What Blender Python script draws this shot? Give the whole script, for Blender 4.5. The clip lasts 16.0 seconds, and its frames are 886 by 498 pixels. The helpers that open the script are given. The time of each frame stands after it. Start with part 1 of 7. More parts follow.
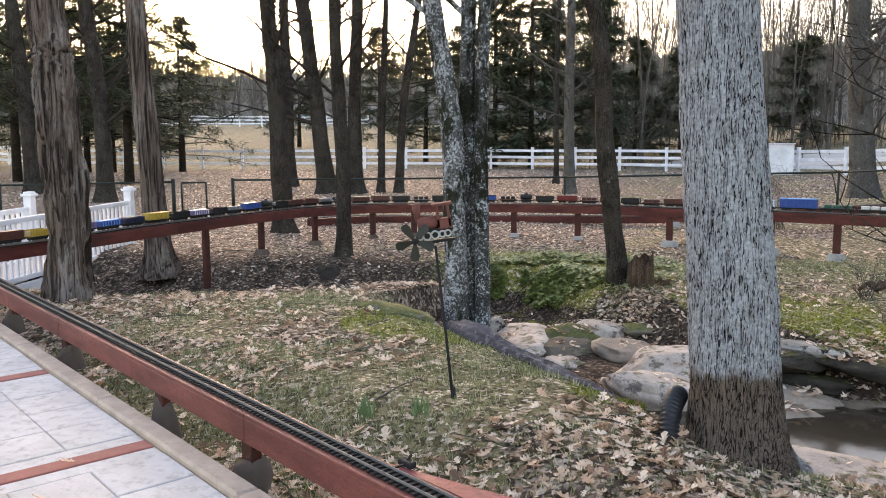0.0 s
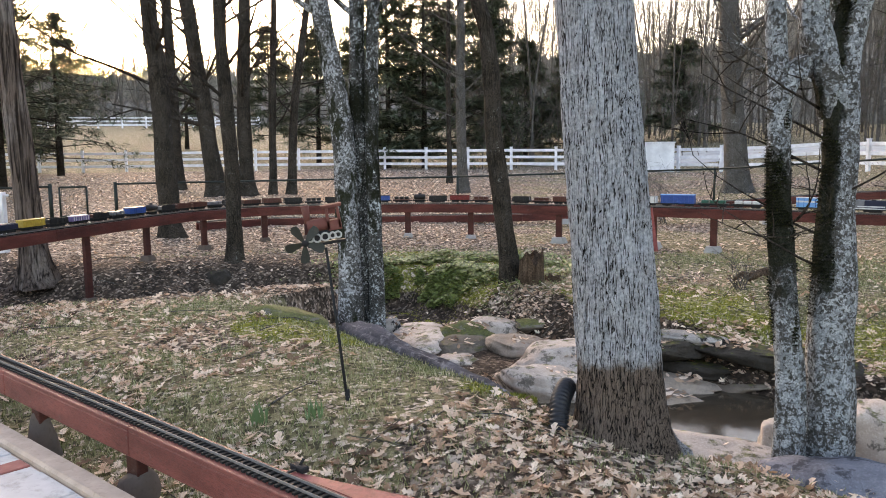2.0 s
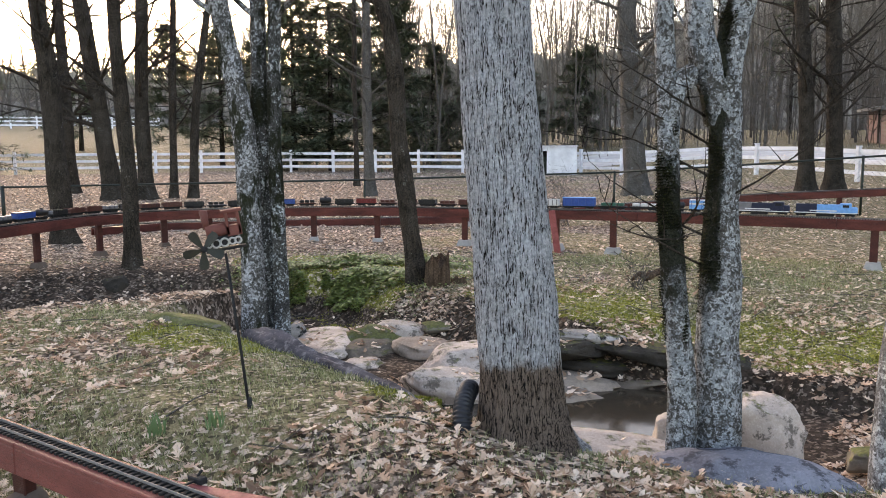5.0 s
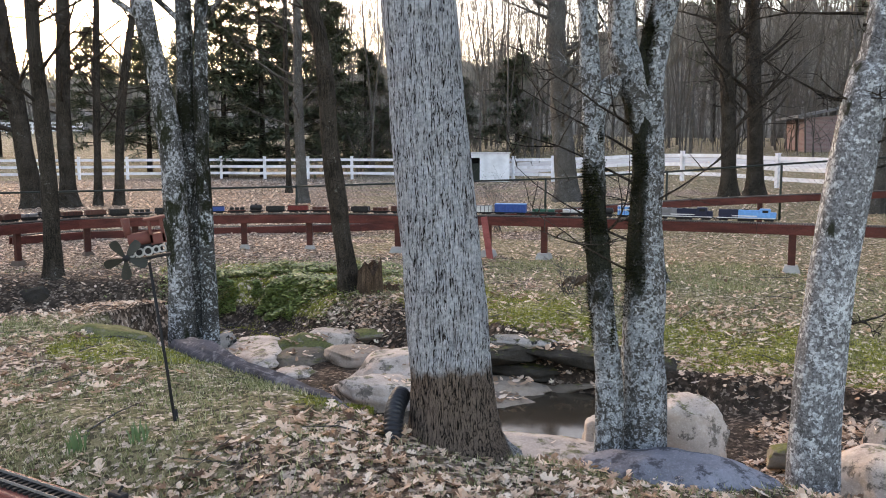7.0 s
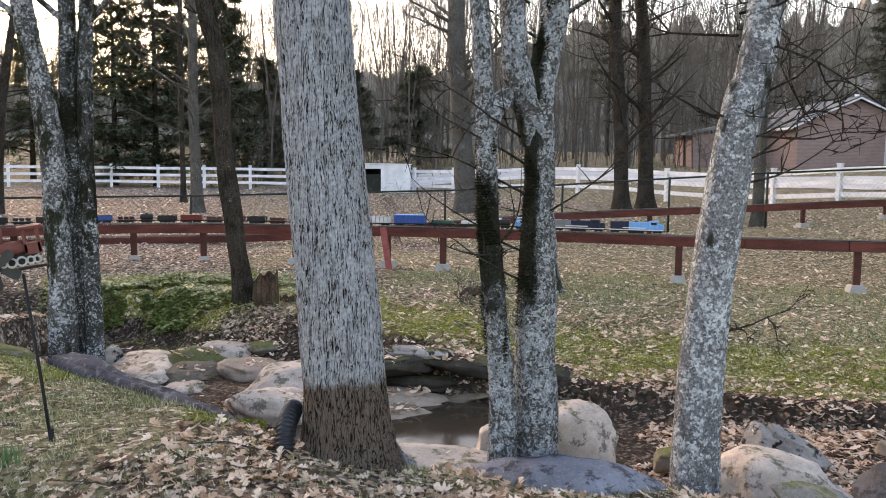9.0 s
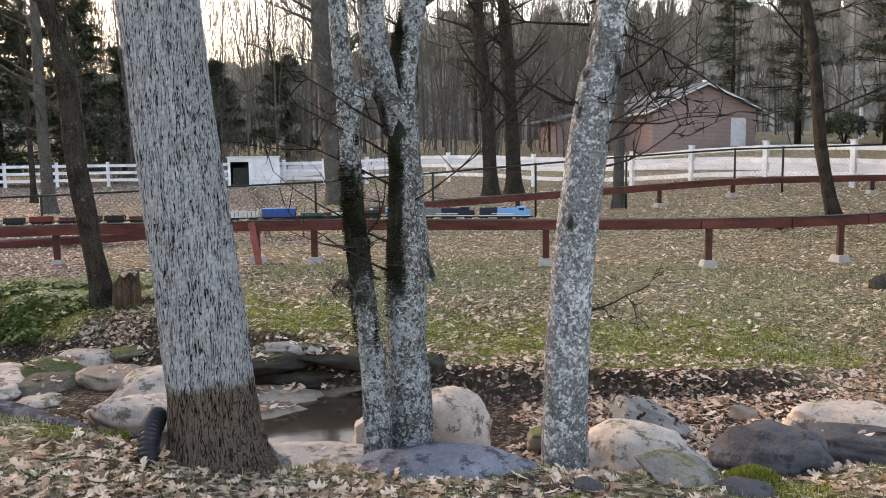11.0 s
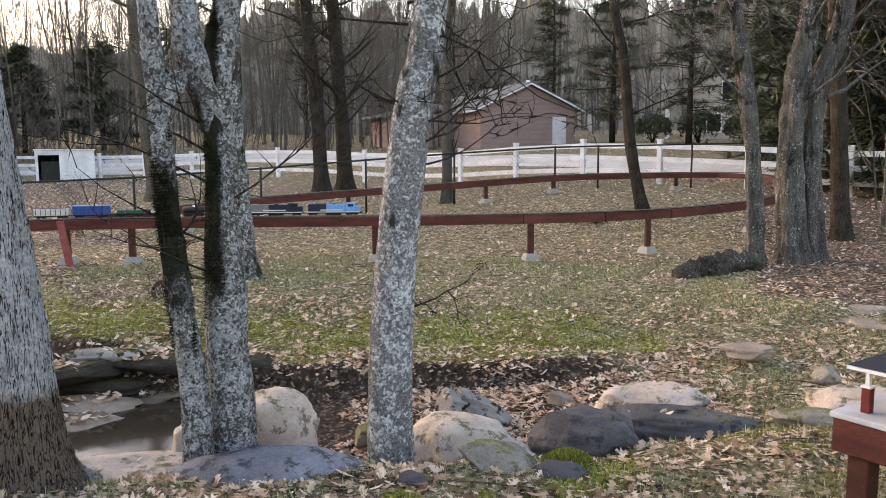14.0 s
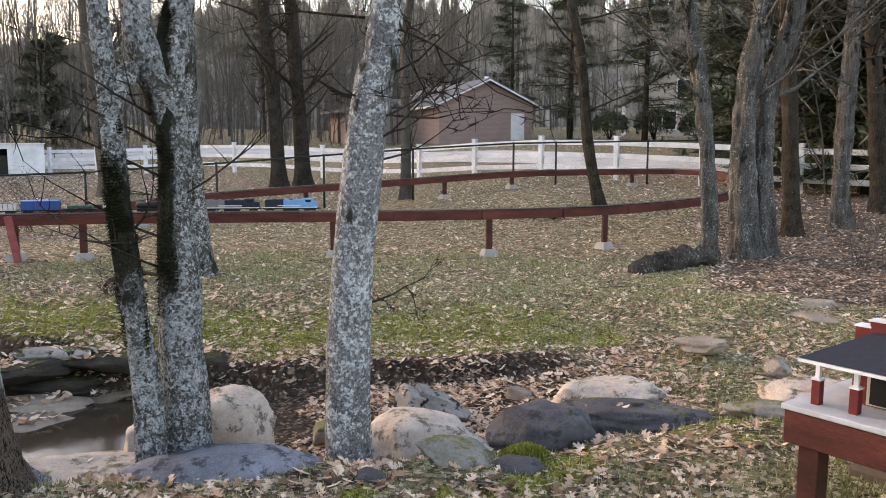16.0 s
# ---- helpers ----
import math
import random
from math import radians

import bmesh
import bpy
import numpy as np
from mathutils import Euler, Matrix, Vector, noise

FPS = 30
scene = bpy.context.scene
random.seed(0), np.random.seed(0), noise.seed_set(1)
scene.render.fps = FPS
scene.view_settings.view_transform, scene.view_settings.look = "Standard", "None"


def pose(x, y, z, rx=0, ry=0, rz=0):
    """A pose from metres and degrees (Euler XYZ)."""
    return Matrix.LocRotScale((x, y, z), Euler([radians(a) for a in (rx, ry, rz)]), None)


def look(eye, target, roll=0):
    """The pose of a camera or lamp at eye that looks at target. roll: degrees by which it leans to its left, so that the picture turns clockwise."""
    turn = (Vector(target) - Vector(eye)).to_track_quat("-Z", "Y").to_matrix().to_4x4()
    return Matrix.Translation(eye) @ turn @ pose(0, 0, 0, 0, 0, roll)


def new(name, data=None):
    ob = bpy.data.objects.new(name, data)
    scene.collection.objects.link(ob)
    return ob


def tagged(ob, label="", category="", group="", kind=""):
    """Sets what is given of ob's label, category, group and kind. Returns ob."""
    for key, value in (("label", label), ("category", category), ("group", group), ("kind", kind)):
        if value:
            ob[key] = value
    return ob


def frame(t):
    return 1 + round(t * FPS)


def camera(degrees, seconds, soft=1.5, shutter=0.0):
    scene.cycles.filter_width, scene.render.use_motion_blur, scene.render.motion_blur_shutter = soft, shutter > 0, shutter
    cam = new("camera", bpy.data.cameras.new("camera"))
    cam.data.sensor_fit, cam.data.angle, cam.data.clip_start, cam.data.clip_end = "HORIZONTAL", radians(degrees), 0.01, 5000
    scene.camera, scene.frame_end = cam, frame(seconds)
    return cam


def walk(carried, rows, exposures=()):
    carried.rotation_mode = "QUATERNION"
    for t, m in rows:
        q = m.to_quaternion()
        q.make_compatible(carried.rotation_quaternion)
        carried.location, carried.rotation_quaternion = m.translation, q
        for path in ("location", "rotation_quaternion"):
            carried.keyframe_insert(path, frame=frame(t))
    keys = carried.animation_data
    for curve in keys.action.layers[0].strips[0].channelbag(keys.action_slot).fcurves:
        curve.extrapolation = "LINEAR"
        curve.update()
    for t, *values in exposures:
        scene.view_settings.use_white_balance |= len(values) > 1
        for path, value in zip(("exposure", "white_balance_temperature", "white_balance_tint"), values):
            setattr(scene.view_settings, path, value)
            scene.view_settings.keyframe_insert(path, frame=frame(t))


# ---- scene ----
cam = camera(57.1, 16.0, 0.95)
PATH = [
    (0, (0.038, 0.136, 1.497), (0.05, 2.119, 1.241), -0.2),
    (0.5, (0.044, 0.136, 1.497), (0.094, 2.12, 1.247), -0.3),
    (1, (0.047, 0.117, 1.5), (0.169, 2.098, 1.255), -0.2),
    (1.5, (0.058, 0.125, 1.498), (0.272, 2.098, 1.252), -0.4),
    (2, (0.065, 0.124, 1.498), (0.33, 2.09, 1.241), -0.6),
    (2.5, (0.067, 0.127, 1.496), (0.365, 2.086, 1.227), -0.6),
    (3, (0.072, 0.121, 1.499), (0.419, 2.072, 1.23), -0.2),
    (3.5, (0.083, 0.123, 1.497), (0.474, 2.066, 1.231), -0.0),
    (4, (0.083, 0.105, 1.503), (0.51, 2.042, 1.243), -0.1),
    (6.5, (0.11, 0.101, 1.508), (0.696, 1.998, 1.267), -0.3),
    (7, (0.113, 0.097, 1.508), (0.752, 1.977, 1.271), -0.2),
    (7.5, (0.121, 0.089, 1.51), (0.827, 1.947, 1.282), -0.2),
    (8, (0.132, 0.087, 1.511), (0.89, 1.925, 1.293), -0.0),
    (8.5, (0.143, 0.089, 1.507), (0.943, 1.909, 1.294), 0.2),
    (9, (0.151, 0.093, 1.503), (1.014, 1.885, 1.294), 0.6),
    (11.5, (0.212, 0.098, 1.508), (1.404, 1.685, 1.261), -0.9),
    (12, (0.223, 0.093, 1.509), (1.482, 1.625, 1.252), -0.6),
    (12.5, (0.239, 0.098, 1.508), (1.559, 1.578, 1.249), -0.3),
    (13, (0.248, 0.093, 1.506), (1.605, 1.541, 1.256), 0.1),
    (13.5, (0.242, 0.076, 1.511), (1.638, 1.488, 1.27), 0.2),
    (14, (0.241, 0.063, 1.517), (1.675, 1.435, 1.268), -0.2),
    (14.5, (0.242, 0.068, 1.518), (1.692, 1.421, 1.265), -0.1),
    (15, (0.246, 0.069, 1.518), (1.708, 1.408, 1.261), -0.0),
    (15.5, (0.253, 0.074, 1.511), (1.735, 1.391, 1.252), 0.0),
    (16, (0.257, 0.071, 1.512), (1.758, 1.368, 1.253), 0.1),
]
walk(cam, [(t, look(eye, target, roll)) for t, eye, target, roll in PATH], [(0.0, 2.56, 8000, 22), (4.0, 2.54, 7950, 23), (7.0, 2.5, 7850, 23), (9.0, 2.48, 7900, 23), (12.5, 2.42, 8200, 23), (16.0, 2.37, 8000, 23)])
# ---------------------------------------------------------------- world, light
world = bpy.data.worlds.new("world")
scene.world = world
world.use_nodes = True
wn = world.node_tree.nodes
sky = wn.new("ShaderNodeTexSky")
sky.sky_type, sky.sun_disc = "NISHITA", False
SUN_EL, SUN_AZ = 14.0, -14.0
sky.sun_elevation, sky.sun_rotation = radians(SUN_EL), radians(SUN_AZ)
sky.air_density, sky.dust_density, sky.ozone_density = 1.0, 1.6, 1.0
wn["Background"].inputs["Strength"].default_value = 0.15
world.node_tree.links.new(sky.outputs[0], wn["Background"].inputs["Color"])
sun = new("sun", bpy.data.lights.new("sun", "SUN"))
sun.data.energy, sun.data.angle, sun.data.color = 0.5, radians(20), (1.0, 0.86, 0.7)
sun.matrix_world = look((0, 0, 30), (-30 * math.sin(radians(SUN_AZ)) , -30 * math.cos(radians(SUN_AZ)), 30 - 30 * math.tan(radians(SUN_EL))))


# ---------------------------------------------------------------- mesh tools
def sstep(a, b, x):
    t = min(1.0, max(0.0, (x - a) / (b - a)))
    return t * t * (3 - 2 * t)


def rnd(a, b):
    return random.uniform(a, b)


def fbm(x, y, z=0.0, octaves=3):
    s, a, f = 0.0, 1.0, 1.0
    for _ in range(octaves):
        s += a * noise.noise((x * f, y * f, z * f))
        a, f = a * 0.5, f * 2.1
    return s


class Geo:
    """Vertices and faces of one mesh, in world metres."""

    def __init__(self):
        self.v, self.f, self.smooth, self.slot = [], [], [], []
        self.now = 0

    def add(self, verts, faces, smooth=False):
        n = len(self.v)
        self.v.extend(verts)
        self.f.extend([tuple(n + i for i in f) for f in faces])
        self.smooth.extend([smooth] * len(faces))
        self.slot.extend([self.now] * len(faces))
        return self

    def box(self, c, size, m=None, bevel=0.0):
        """A box of that size round c, turned by the matrix m (3x3), with chamfered edges."""
        h = [s / 2 for s in size]
        b = min(bevel, min(h) * 0.6)
        vs, fs = [], []
        if b <= 0:
            vs = [Vector((sx * h[0], sy * h[1], sz * h[2])) for sx in (-1, 1) for sy in (-1, 1) for sz in (-1, 1)]
            fs = [(0, 1, 3, 2), (4, 6, 7, 5), (0, 4, 5, 1), (2, 3, 7, 6), (0, 2, 6, 4), (1, 5, 7, 3)]
        else:
            idx = {}
            for sx in (-1, 1):
                for sy in (-1, 1):
                    for sz in (-1, 1):
                        for ax in range(3):
                            p = [sx * (h[0] - b), sy * (h[1] - b), sz * (h[2] - b)]
                            p[ax] = (sx, sy, sz)[ax] * h[ax]
                            idx[sx, sy, sz, ax] = len(vs)
                            vs.append(Vector(p))
            for ax in range(3):
                o = [a for a in range(3) if a != ax]
                for s in (-1, 1):
                    ring = []
                    for a, c2 in ((-1, -1), (1, -1), (1, 1), (-1, 1)):
                        k = [0, 0, 0]
                        k[ax], k[o[0]], k[o[1]] = s, a, c2
                        ring.append(idx[(*k, ax)])
                    fs.append(tuple(ring))
                for a in (-1, 1):
                    for c2 in (-1, 1):
                        ring = []
                        for s, q in ((-1, o[0]), (1, o[0]), (1, o[1]), (-1, o[1])):
                            k = [0, 0, 0]
                            k[ax], k[o[0]], k[o[1]] = s, a, c2
                            ring.append(idx[(*k, q)])
                        fs.append(tuple(ring))
            for sx in (-1, 1):
                for sy in (-1, 1):
                    for sz in (-1, 1):
                        fs.append(tuple(idx[sx, sy, sz, a] for a in range(3)))
        c = Vector(c)
        return self.add([(m @ p if m else p) + c for p in vs], fs)

    def tube(self, pts, radii, sides=8, cap=True, smooth=True, rough=0.0, seed=0.0):
        pts = [Vector(p) for p in pts]
        n, vs, fs = len(pts), [], []
        ref = Vector((0.31, 0.87, 0.2))
        for i, p in enumerate(pts):
            d = (pts[min(i + 1, n - 1)] - pts[max(i - 1, 0)]).normalized()
            a = d.cross(ref).normalized()
            b = d.cross(a)
            for k in range(sides):
                w = 2 * math.pi * k / sides
                r = radii[i]
                if rough:
                    r *= 1 + rough * noise.noise((math.cos(w) * 1.7 + seed, math.sin(w) * 1.7, i * 0.6 + seed))
                vs.append(p + (a * math.cos(w) + b * math.sin(w)) * r)
        for i in range(n - 1):
            for k in range(sides):
                q = (k + 1) % sides
                fs.append((i * sides + k, i * sides + q, (i + 1) * sides + q, (i + 1) * sides + k))
        if cap:
            fs.append(tuple(range(sides - 1, -1, -1)))
            fs.append(tuple((n - 1) * sides + k for k in range(sides)))
        return self.add(vs, fs, smooth)

    def prism(self, outline, m, depth):
        """An outline in x, y, drawn out by depth along the matrix's z, set at the 4x4 matrix m."""
        n = len(outline)
        vs = [m @ Vector((x, y, z)) for z in (0, depth) for x, y in outline]
        fs = [tuple(range(n - 1, -1, -1)), tuple(range(n, 2 * n))]
        fs += [(i, (i + 1) % n, n + (i + 1) % n, n + i) for i in range(n)]
        return self.add(vs, fs)


def thing(name, at, label, category, group="", kind=""):
    ob = new(name)
    ob.location = at
    ob.empty_display_size = 0.1
    return tagged(ob, label, category, group, kind)


def mesh_of(geo, mats, name, origin=(0, 0, 0)):
    me = bpy.data.meshes.new(name)
    o = Vector(origin)
    ox, oy, oz = o
    me.from_pydata([(p[0] - ox, p[1] - oy, p[2] - oz) for p in geo.v], [], geo.f)
    me.polygons.foreach_set("use_smooth", geo.smooth)
    for m in mats if isinstance(mats, (list, tuple)) else [mats]:
        me.materials.append(m)
    if any(geo.slot):
        me.polygons.foreach_set("material_index", geo.slot)
    me.update()
    return me


def root_of(ob):
    p = Vector((0, 0, 0))
    while ob:
        p, ob = p + ob.location, ob.parent
    return p


def part(name, geo, mat, parent, label=""):
    """Links a mesh, given in world metres, under a thing or a part."""
    ob = new(name, mesh_of(geo, mat, name, root_of(parent)))
    ob.parent = parent
    return tagged(ob, label)


def solo(name, geo, mat, label, category, group="", kind="", at=(0, 0, 0)):
    ob = new(name, mesh_of(geo, mat, name, at))
    ob.location = at
    return tagged(ob, label, category, group, kind)


# ---------------------------------------------------------------- materials
class Mat:
    """A small wrapper round a node tree."""

    def __init__(self, name, rough=0.8, metal=0.0, spec=0.3):
        self.m = bpy.data.materials.new(name)
        self.m.use_nodes = True
        self.t = self.m.node_tree
        self.b = self.t.nodes["Principled BSDF"]
        self.b.inputs["Roughness"].default_value = rough
        self.b.inputs["Metallic"].default_value = metal
        self.b.inputs["Specular IOR Level"].default_value = spec
        self.co = self.n("ShaderNodeTexCoord").outputs["Object"]

    def n(self, kind, **kw):
        node = self.t.nodes.new(kind)
        for k, v in kw.items():
            if isinstance(v, bpy.types.NodeSocket):
                self.t.links.new(v, node.inputs[k.replace("_", " ")])
            else:
                node.inputs[k.replace("_", " ")].default_value = v
        return node

    def scaled(self, s, co=None):
        return self.n("ShaderNodeMapping", Vector=co or self.co, Scale=s).outputs[0]

    def noise(self, scale, detail=4.0, rough=0.6, co=None, distort=0.0):
        return self.n("ShaderNodeTexNoise", Vector=co or self.co, Scale=scale, Detail=detail, Roughness=rough, Distortion=distort).outputs["Fac"]

    def voro(self, scale, co=None, out="Distance", feature="F1"):
        node = self.n("ShaderNodeTexVoronoi", Vector=co or self.co, Scale=scale)
        node.feature = feature
        return node.outputs[out]

    def ramp(self, fac, *stops):
        node = self.n("ShaderNodeValToRGB", Fac=fac)
        e = node.color_ramp.elements
        while len(e) < len(stops):
            e.new(0.5)
        for el, (p, c) in zip(e, stops):
            el.position = p
            el.color = (c, c, c, 1) if isinstance(c, (int, float)) else (*c, 1)
        return node.outputs[0]

    def mix(self, fac, a, b, blend="MIX"):
        node = self.t.nodes.new("ShaderNodeMix")
        node.data_type, node.blend_type = "RGBA", blend
        for i, v in ((0, fac), (6, a), (7, b)):
            if isinstance(v, bpy.types.NodeSocket):
                self.t.links.new(v, node.inputs[i])
            elif i == 0:
                node.inputs[0].default_value = v
            else:
                node.inputs[i].default_value = (*v, 1)
        return node.outputs[2]

    def math(self, op, a, b=0.0):
        node = self.t.nodes.new("ShaderNodeMath")
        node.operation = op
        for i, v in enumerate((a, b)):
            if isinstance(v, bpy.types.NodeSocket):
                self.t.links.new(v, node.inputs[i])
            else:
                node.inputs[i].default_value = v
        return node.outputs[0]

    def xyz(self):
        return self.n("ShaderNodeSeparateXYZ", Vector=self.co).outputs

    def rand(self):
        return self.t.nodes.new("ShaderNodeObjectInfo").outputs["Random"]

    def island(self):
        return self.t.nodes.new("ShaderNodeNewGeometry").outputs["Random Per Island"]

    def color(self, c):
        if isinstance(c, bpy.types.NodeSocket):
            self.t.links.new(c, self.b.inputs["Base Color"])
        else:
            self.b.inputs["Base Color"].default_value = (*c, 1)
        return self

    def gloss(self, fac):
        self.t.links.new(fac, self.b.inputs["Roughness"])
        return self

    def bump(self, height, strength=0.5, dist=0.02):
        node = self.n("ShaderNodeBump", Height=height, Strength=strength, Distance=dist)
        self.t.links.new(node.outputs[0], self.b.inputs["Normal"])
        return self


def paint(name, col, rough=0.55, wear=0.15, scale=14.0, grime=(0.06, 0.05, 0.04)):
    k = Mat(name, rough)
    n1, n2 = k.noise(scale), k.noise(scale * 6)
    c = k.mix(k.ramp(n1, (0.35, 0.0), (0.75, 1.0)), tuple(x * 0.8 for x in col), tuple(min(1, x * 1.12) for x in col))
    c = k.mix(k.ramp(n2, (0.55, 0.0), (0.8, wear)), c, grime)
    return k.color(c).bump(n2, 0.2, 0.004).m


def stained_wood(name, dark, light, rough=0.6):
    """Red-stained timber, streaked and weathered."""
    k = Mat(name, rough, spec=0.25)
    grain = k.noise(9.0, 7, 0.7, k.scaled((4, 4, 30)))
    big = k.noise(2.3, 5, 0.6, k.scaled((1, 1, 4)))
    c = k.mix(k.ramp(big, (0.35, 0.0), (0.65, 1.0)), dark, light)
    c = k.mix(k.math("MULTIPLY", k.rand(), 0.35), c, tuple(x * 0.55 for x in dark))
    c = k.mix(k.ramp(grain, (0.45, 0.0), (0.66, 0.65)), c, tuple(x * 0.35 for x in dark))
    c = k.mix(k.ramp(k.noise(30.0, 5, 0.7), (0.6, 0.0), (0.72, 0.4)), c, (0.13, 0.1, 0.085))
    return k.color(c).bump(grain, 0.4, 0.006).m


def bark(name, dark, mid, light, lichen=None, cover=0.5, ridge=60.0, stretch=0.16, moss=None, bump=0.02, mossy=0.62, furrow=0.6, moss_from=None):
    """Bark: furrows drawn out along the stem, pale lichen crusts and dark moss."""
    k = Mat(name, 0.95, spec=0.04)
    co = k.scaled((1, 1, stretch))
    wob = k.mix(0.06, co, k.n("ShaderNodeTexNoise", Vector=co, Scale=14.0).outputs["Color"])
    v = k.math("ABSOLUTE", k.math("SUBTRACT", k.noise(ridge * 0.42, 4, 0.6, co, 0.25), 0.5))
    n = k.noise(ridge * 0.8, 6, 0.75, wob)
    fine = k.noise(90.0, 5, 0.7)
    f = k.math("ADD", k.math("MULTIPLY", k.ramp(v, (0.0, 0.0), (0.09, 1.0)), furrow * 0.5), k.math("MULTIPLY", n, 1.0 - furrow * 0.5))
    c = k.mix(k.ramp(f, (0.25, 0.0), (0.75, 1.0)), dark, mid)
    c = k.mix(k.ramp(k.noise(3.0, 5), (0.4, 0.0), (0.7, 0.6)), c, light)
    c = k.mix(k.ramp(fine, (0.38, 0.85), (0.58, 0.0)), c, tuple(x * 0.5 for x in dark))
    if lichen:
        jig = k.mix(0.05, k.co, k.n("ShaderNodeTexNoise", Vector=k.co, Scale=36.0, Detail=6.0).outputs["Color"])
        ros = k.n("ShaderNodeTexVoronoi", Vector=jig, Scale=52.0)
        tone = k.n("ShaderNodeSeparateColor", Color=ros.outputs["Color"]).outputs[0]
        crust = k.math("ADD", k.math("MULTIPLY", k.noise(40.0, 9, 0.82), 0.6), k.math("MULTIPLY", k.noise(5.0, 6, 0.75), 0.45))
        crust = k.math("SUBTRACT", crust, k.math("MULTIPLY", ros.outputs["Distance"], 0.14))
        t = 0.6 - 0.2 * cover
        fac = k.math("MULTIPLY", k.ramp(crust, (t, 0.0), (t + 0.04, 1.0)), k.ramp(fine, (0.34, 0.3), (0.5, 1.0)))
        lc = k.ramp(k.math("ADD", k.math("MULTIPLY", tone, 0.6), k.math("MULTIPLY", k.noise(6.0, 5), 0.4)), (0.1, tuple(x * 0.55 for x in lichen)), (0.5, tuple(x * 0.85 for x in lichen)), (0.9, tuple(min(1, x * 1.25) for x in lichen)))
        c = k.mix(fac, c, lc)
    if moss:
        fac = k.ramp(k.math("ADD", k.noise(2.4, 6, 0.7, k.scaled((1.5, 1.5, 0.7))), k.math("MULTIPLY", fine, 0.1)), (mossy, 0.0), (mossy + 0.05, 0.95))
        if moss_from is not None:
            fac = k.math("MULTIPLY", fac, k.ramp(k.math("ADD", k.xyz()[2], k.math("MULTIPLY", k.noise(4.0, 3), 0.4)), (moss_from, 0.0), (moss_from + 0.15, 1.0)))
        c = k.mix(fac, c, moss)
    k.color(c).bump(k.math("ADD", f, k.math("MULTIPLY", fine, 0.35)), 0.8, bump)
    return k.m


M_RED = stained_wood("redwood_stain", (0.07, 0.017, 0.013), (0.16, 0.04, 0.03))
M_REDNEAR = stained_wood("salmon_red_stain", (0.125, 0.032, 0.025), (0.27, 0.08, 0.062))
M_SALMON = stained_wood("faded_salmon_board", (0.24, 0.058, 0.054), (0.4, 0.12, 0.11))
M_REDDARK = stained_wood("dark_red_stain", (0.05, 0.014, 0.011), (0.10, 0.028, 0.02))
M_WHITE = paint("white_vinyl", (0.78, 0.78, 0.8), 0.45, 0.12, 3.0, (0.3, 0.29, 0.24))
M_CONC = paint("concrete", (0.33, 0.325, 0.31), 0.9, 0.35, 9.0, (0.2, 0.19, 0.17))
M_PIER = paint("stained_buried_concrete", (0.115, 0.088, 0.072), 0.95, 0.6, 9.0, (0.045, 0.035, 0.028))
M_STUMP = bark("rotten_brown_wood", (0.03, 0.02, 0.014), (0.14, 0.095, 0.065), (0.2, 0.15, 0.11), None, 0, 40, 0.12)
M_TIE = paint("black_plastic_ties", (0.012, 0.012, 0.012), 0.85, 0.2, 30.0, (0.06, 0.05, 0.04))
M_RAIL = paint("dull_rail_metal", (0.15, 0.145, 0.14), 0.75, 0.3, 30.0, (0.09, 0.07, 0.05))
M_RAIL.node_tree.nodes["Principled BSDF"].inputs["Specular IOR Level"].default_value = 0.15
M_GREEN = paint("dark_green_coated_steel", (0.012, 0.02, 0.016), 0.5, 0.1, 20.0)
M_BLACK = paint("black_paint", (0.013, 0.013, 0.014), 0.8, 0.3, 20.0, (0.07, 0.06, 0.05))
M_LICHEN = bark("smooth_bark_with_lichen", (0.028, 0.028, 0.025), (0.12, 0.12, 0.115), (0.18, 0.182, 0.18), (0.4, 0.42, 0.435), 0.72, 55, 0.55, (0.016, 0.018, 0.009), 0.01, 0.58, 0.15)
M_TWIN = bark("mossy_bark_with_lichen", (0.018, 0.018, 0.016), (0.085, 0.086, 0.082), (0.14, 0.143, 0.142), (0.43, 0.475, 0.49), 0.6, 55, 0.55, (0.013, 0.014, 0.008), 0.01, 0.54, 0.15, 0.75)
M_LEAN = bark("pale_bark_with_lichen", (0.075, 0.077, 0.079), (0.22, 0.226, 0.236), (0.3, 0.308, 0.322), (0.46, 0.495, 0.515), 0.72, 55, 0.55, (0.02, 0.022, 0.012), 0.01, 0.62, 0.12)
M_DARK = bark("dark_bark", (0.012, 0.01, 0.008), (0.07, 0.058, 0.047), (0.12, 0.105, 0.088), (0.24, 0.25, 0.23), 0.18, 60, 0.2)
k = Mat("stringy_cedar_bark", 0.95, spec=0.05)
co = k.scaled((1, 1, 0.05))
strip = k.noise(26.0, 3, 0.5, co, 0.9)
thread = k.noise(110.0, 4, 0.7, k.scaled((1, 1, 0.03)), 0.5)
c = k.mix(k.ramp(strip, (0.36, 0.0), (0.56, 1.0)), (0.02, 0.015, 0.012), (0.15, 0.115, 0.096))
c = k.mix(k.ramp(k.noise(3.2, 5, 0.6, k.scaled((1, 1, 0.35))), (0.5, 0.0), (0.62, 0.75)), c, k.mix(k.ramp(strip, (0.38, 0.0), (0.5, 1.0)), (0.04, 0.033, 0.03), (0.3, 0.26, 0.235)))
c = k.mix(k.ramp(thread, (0.35, 0.7), (0.52, 0.0)), c, (0.035, 0.027, 0.023))
M_CEDAR = k.color(c).bump(k.math("ADD", k.ramp(strip, (0.34, 0.0), (0.58, 1.0)), k.math("MULTIPLY", thread, 0.4)), 0.9, 0.03).m
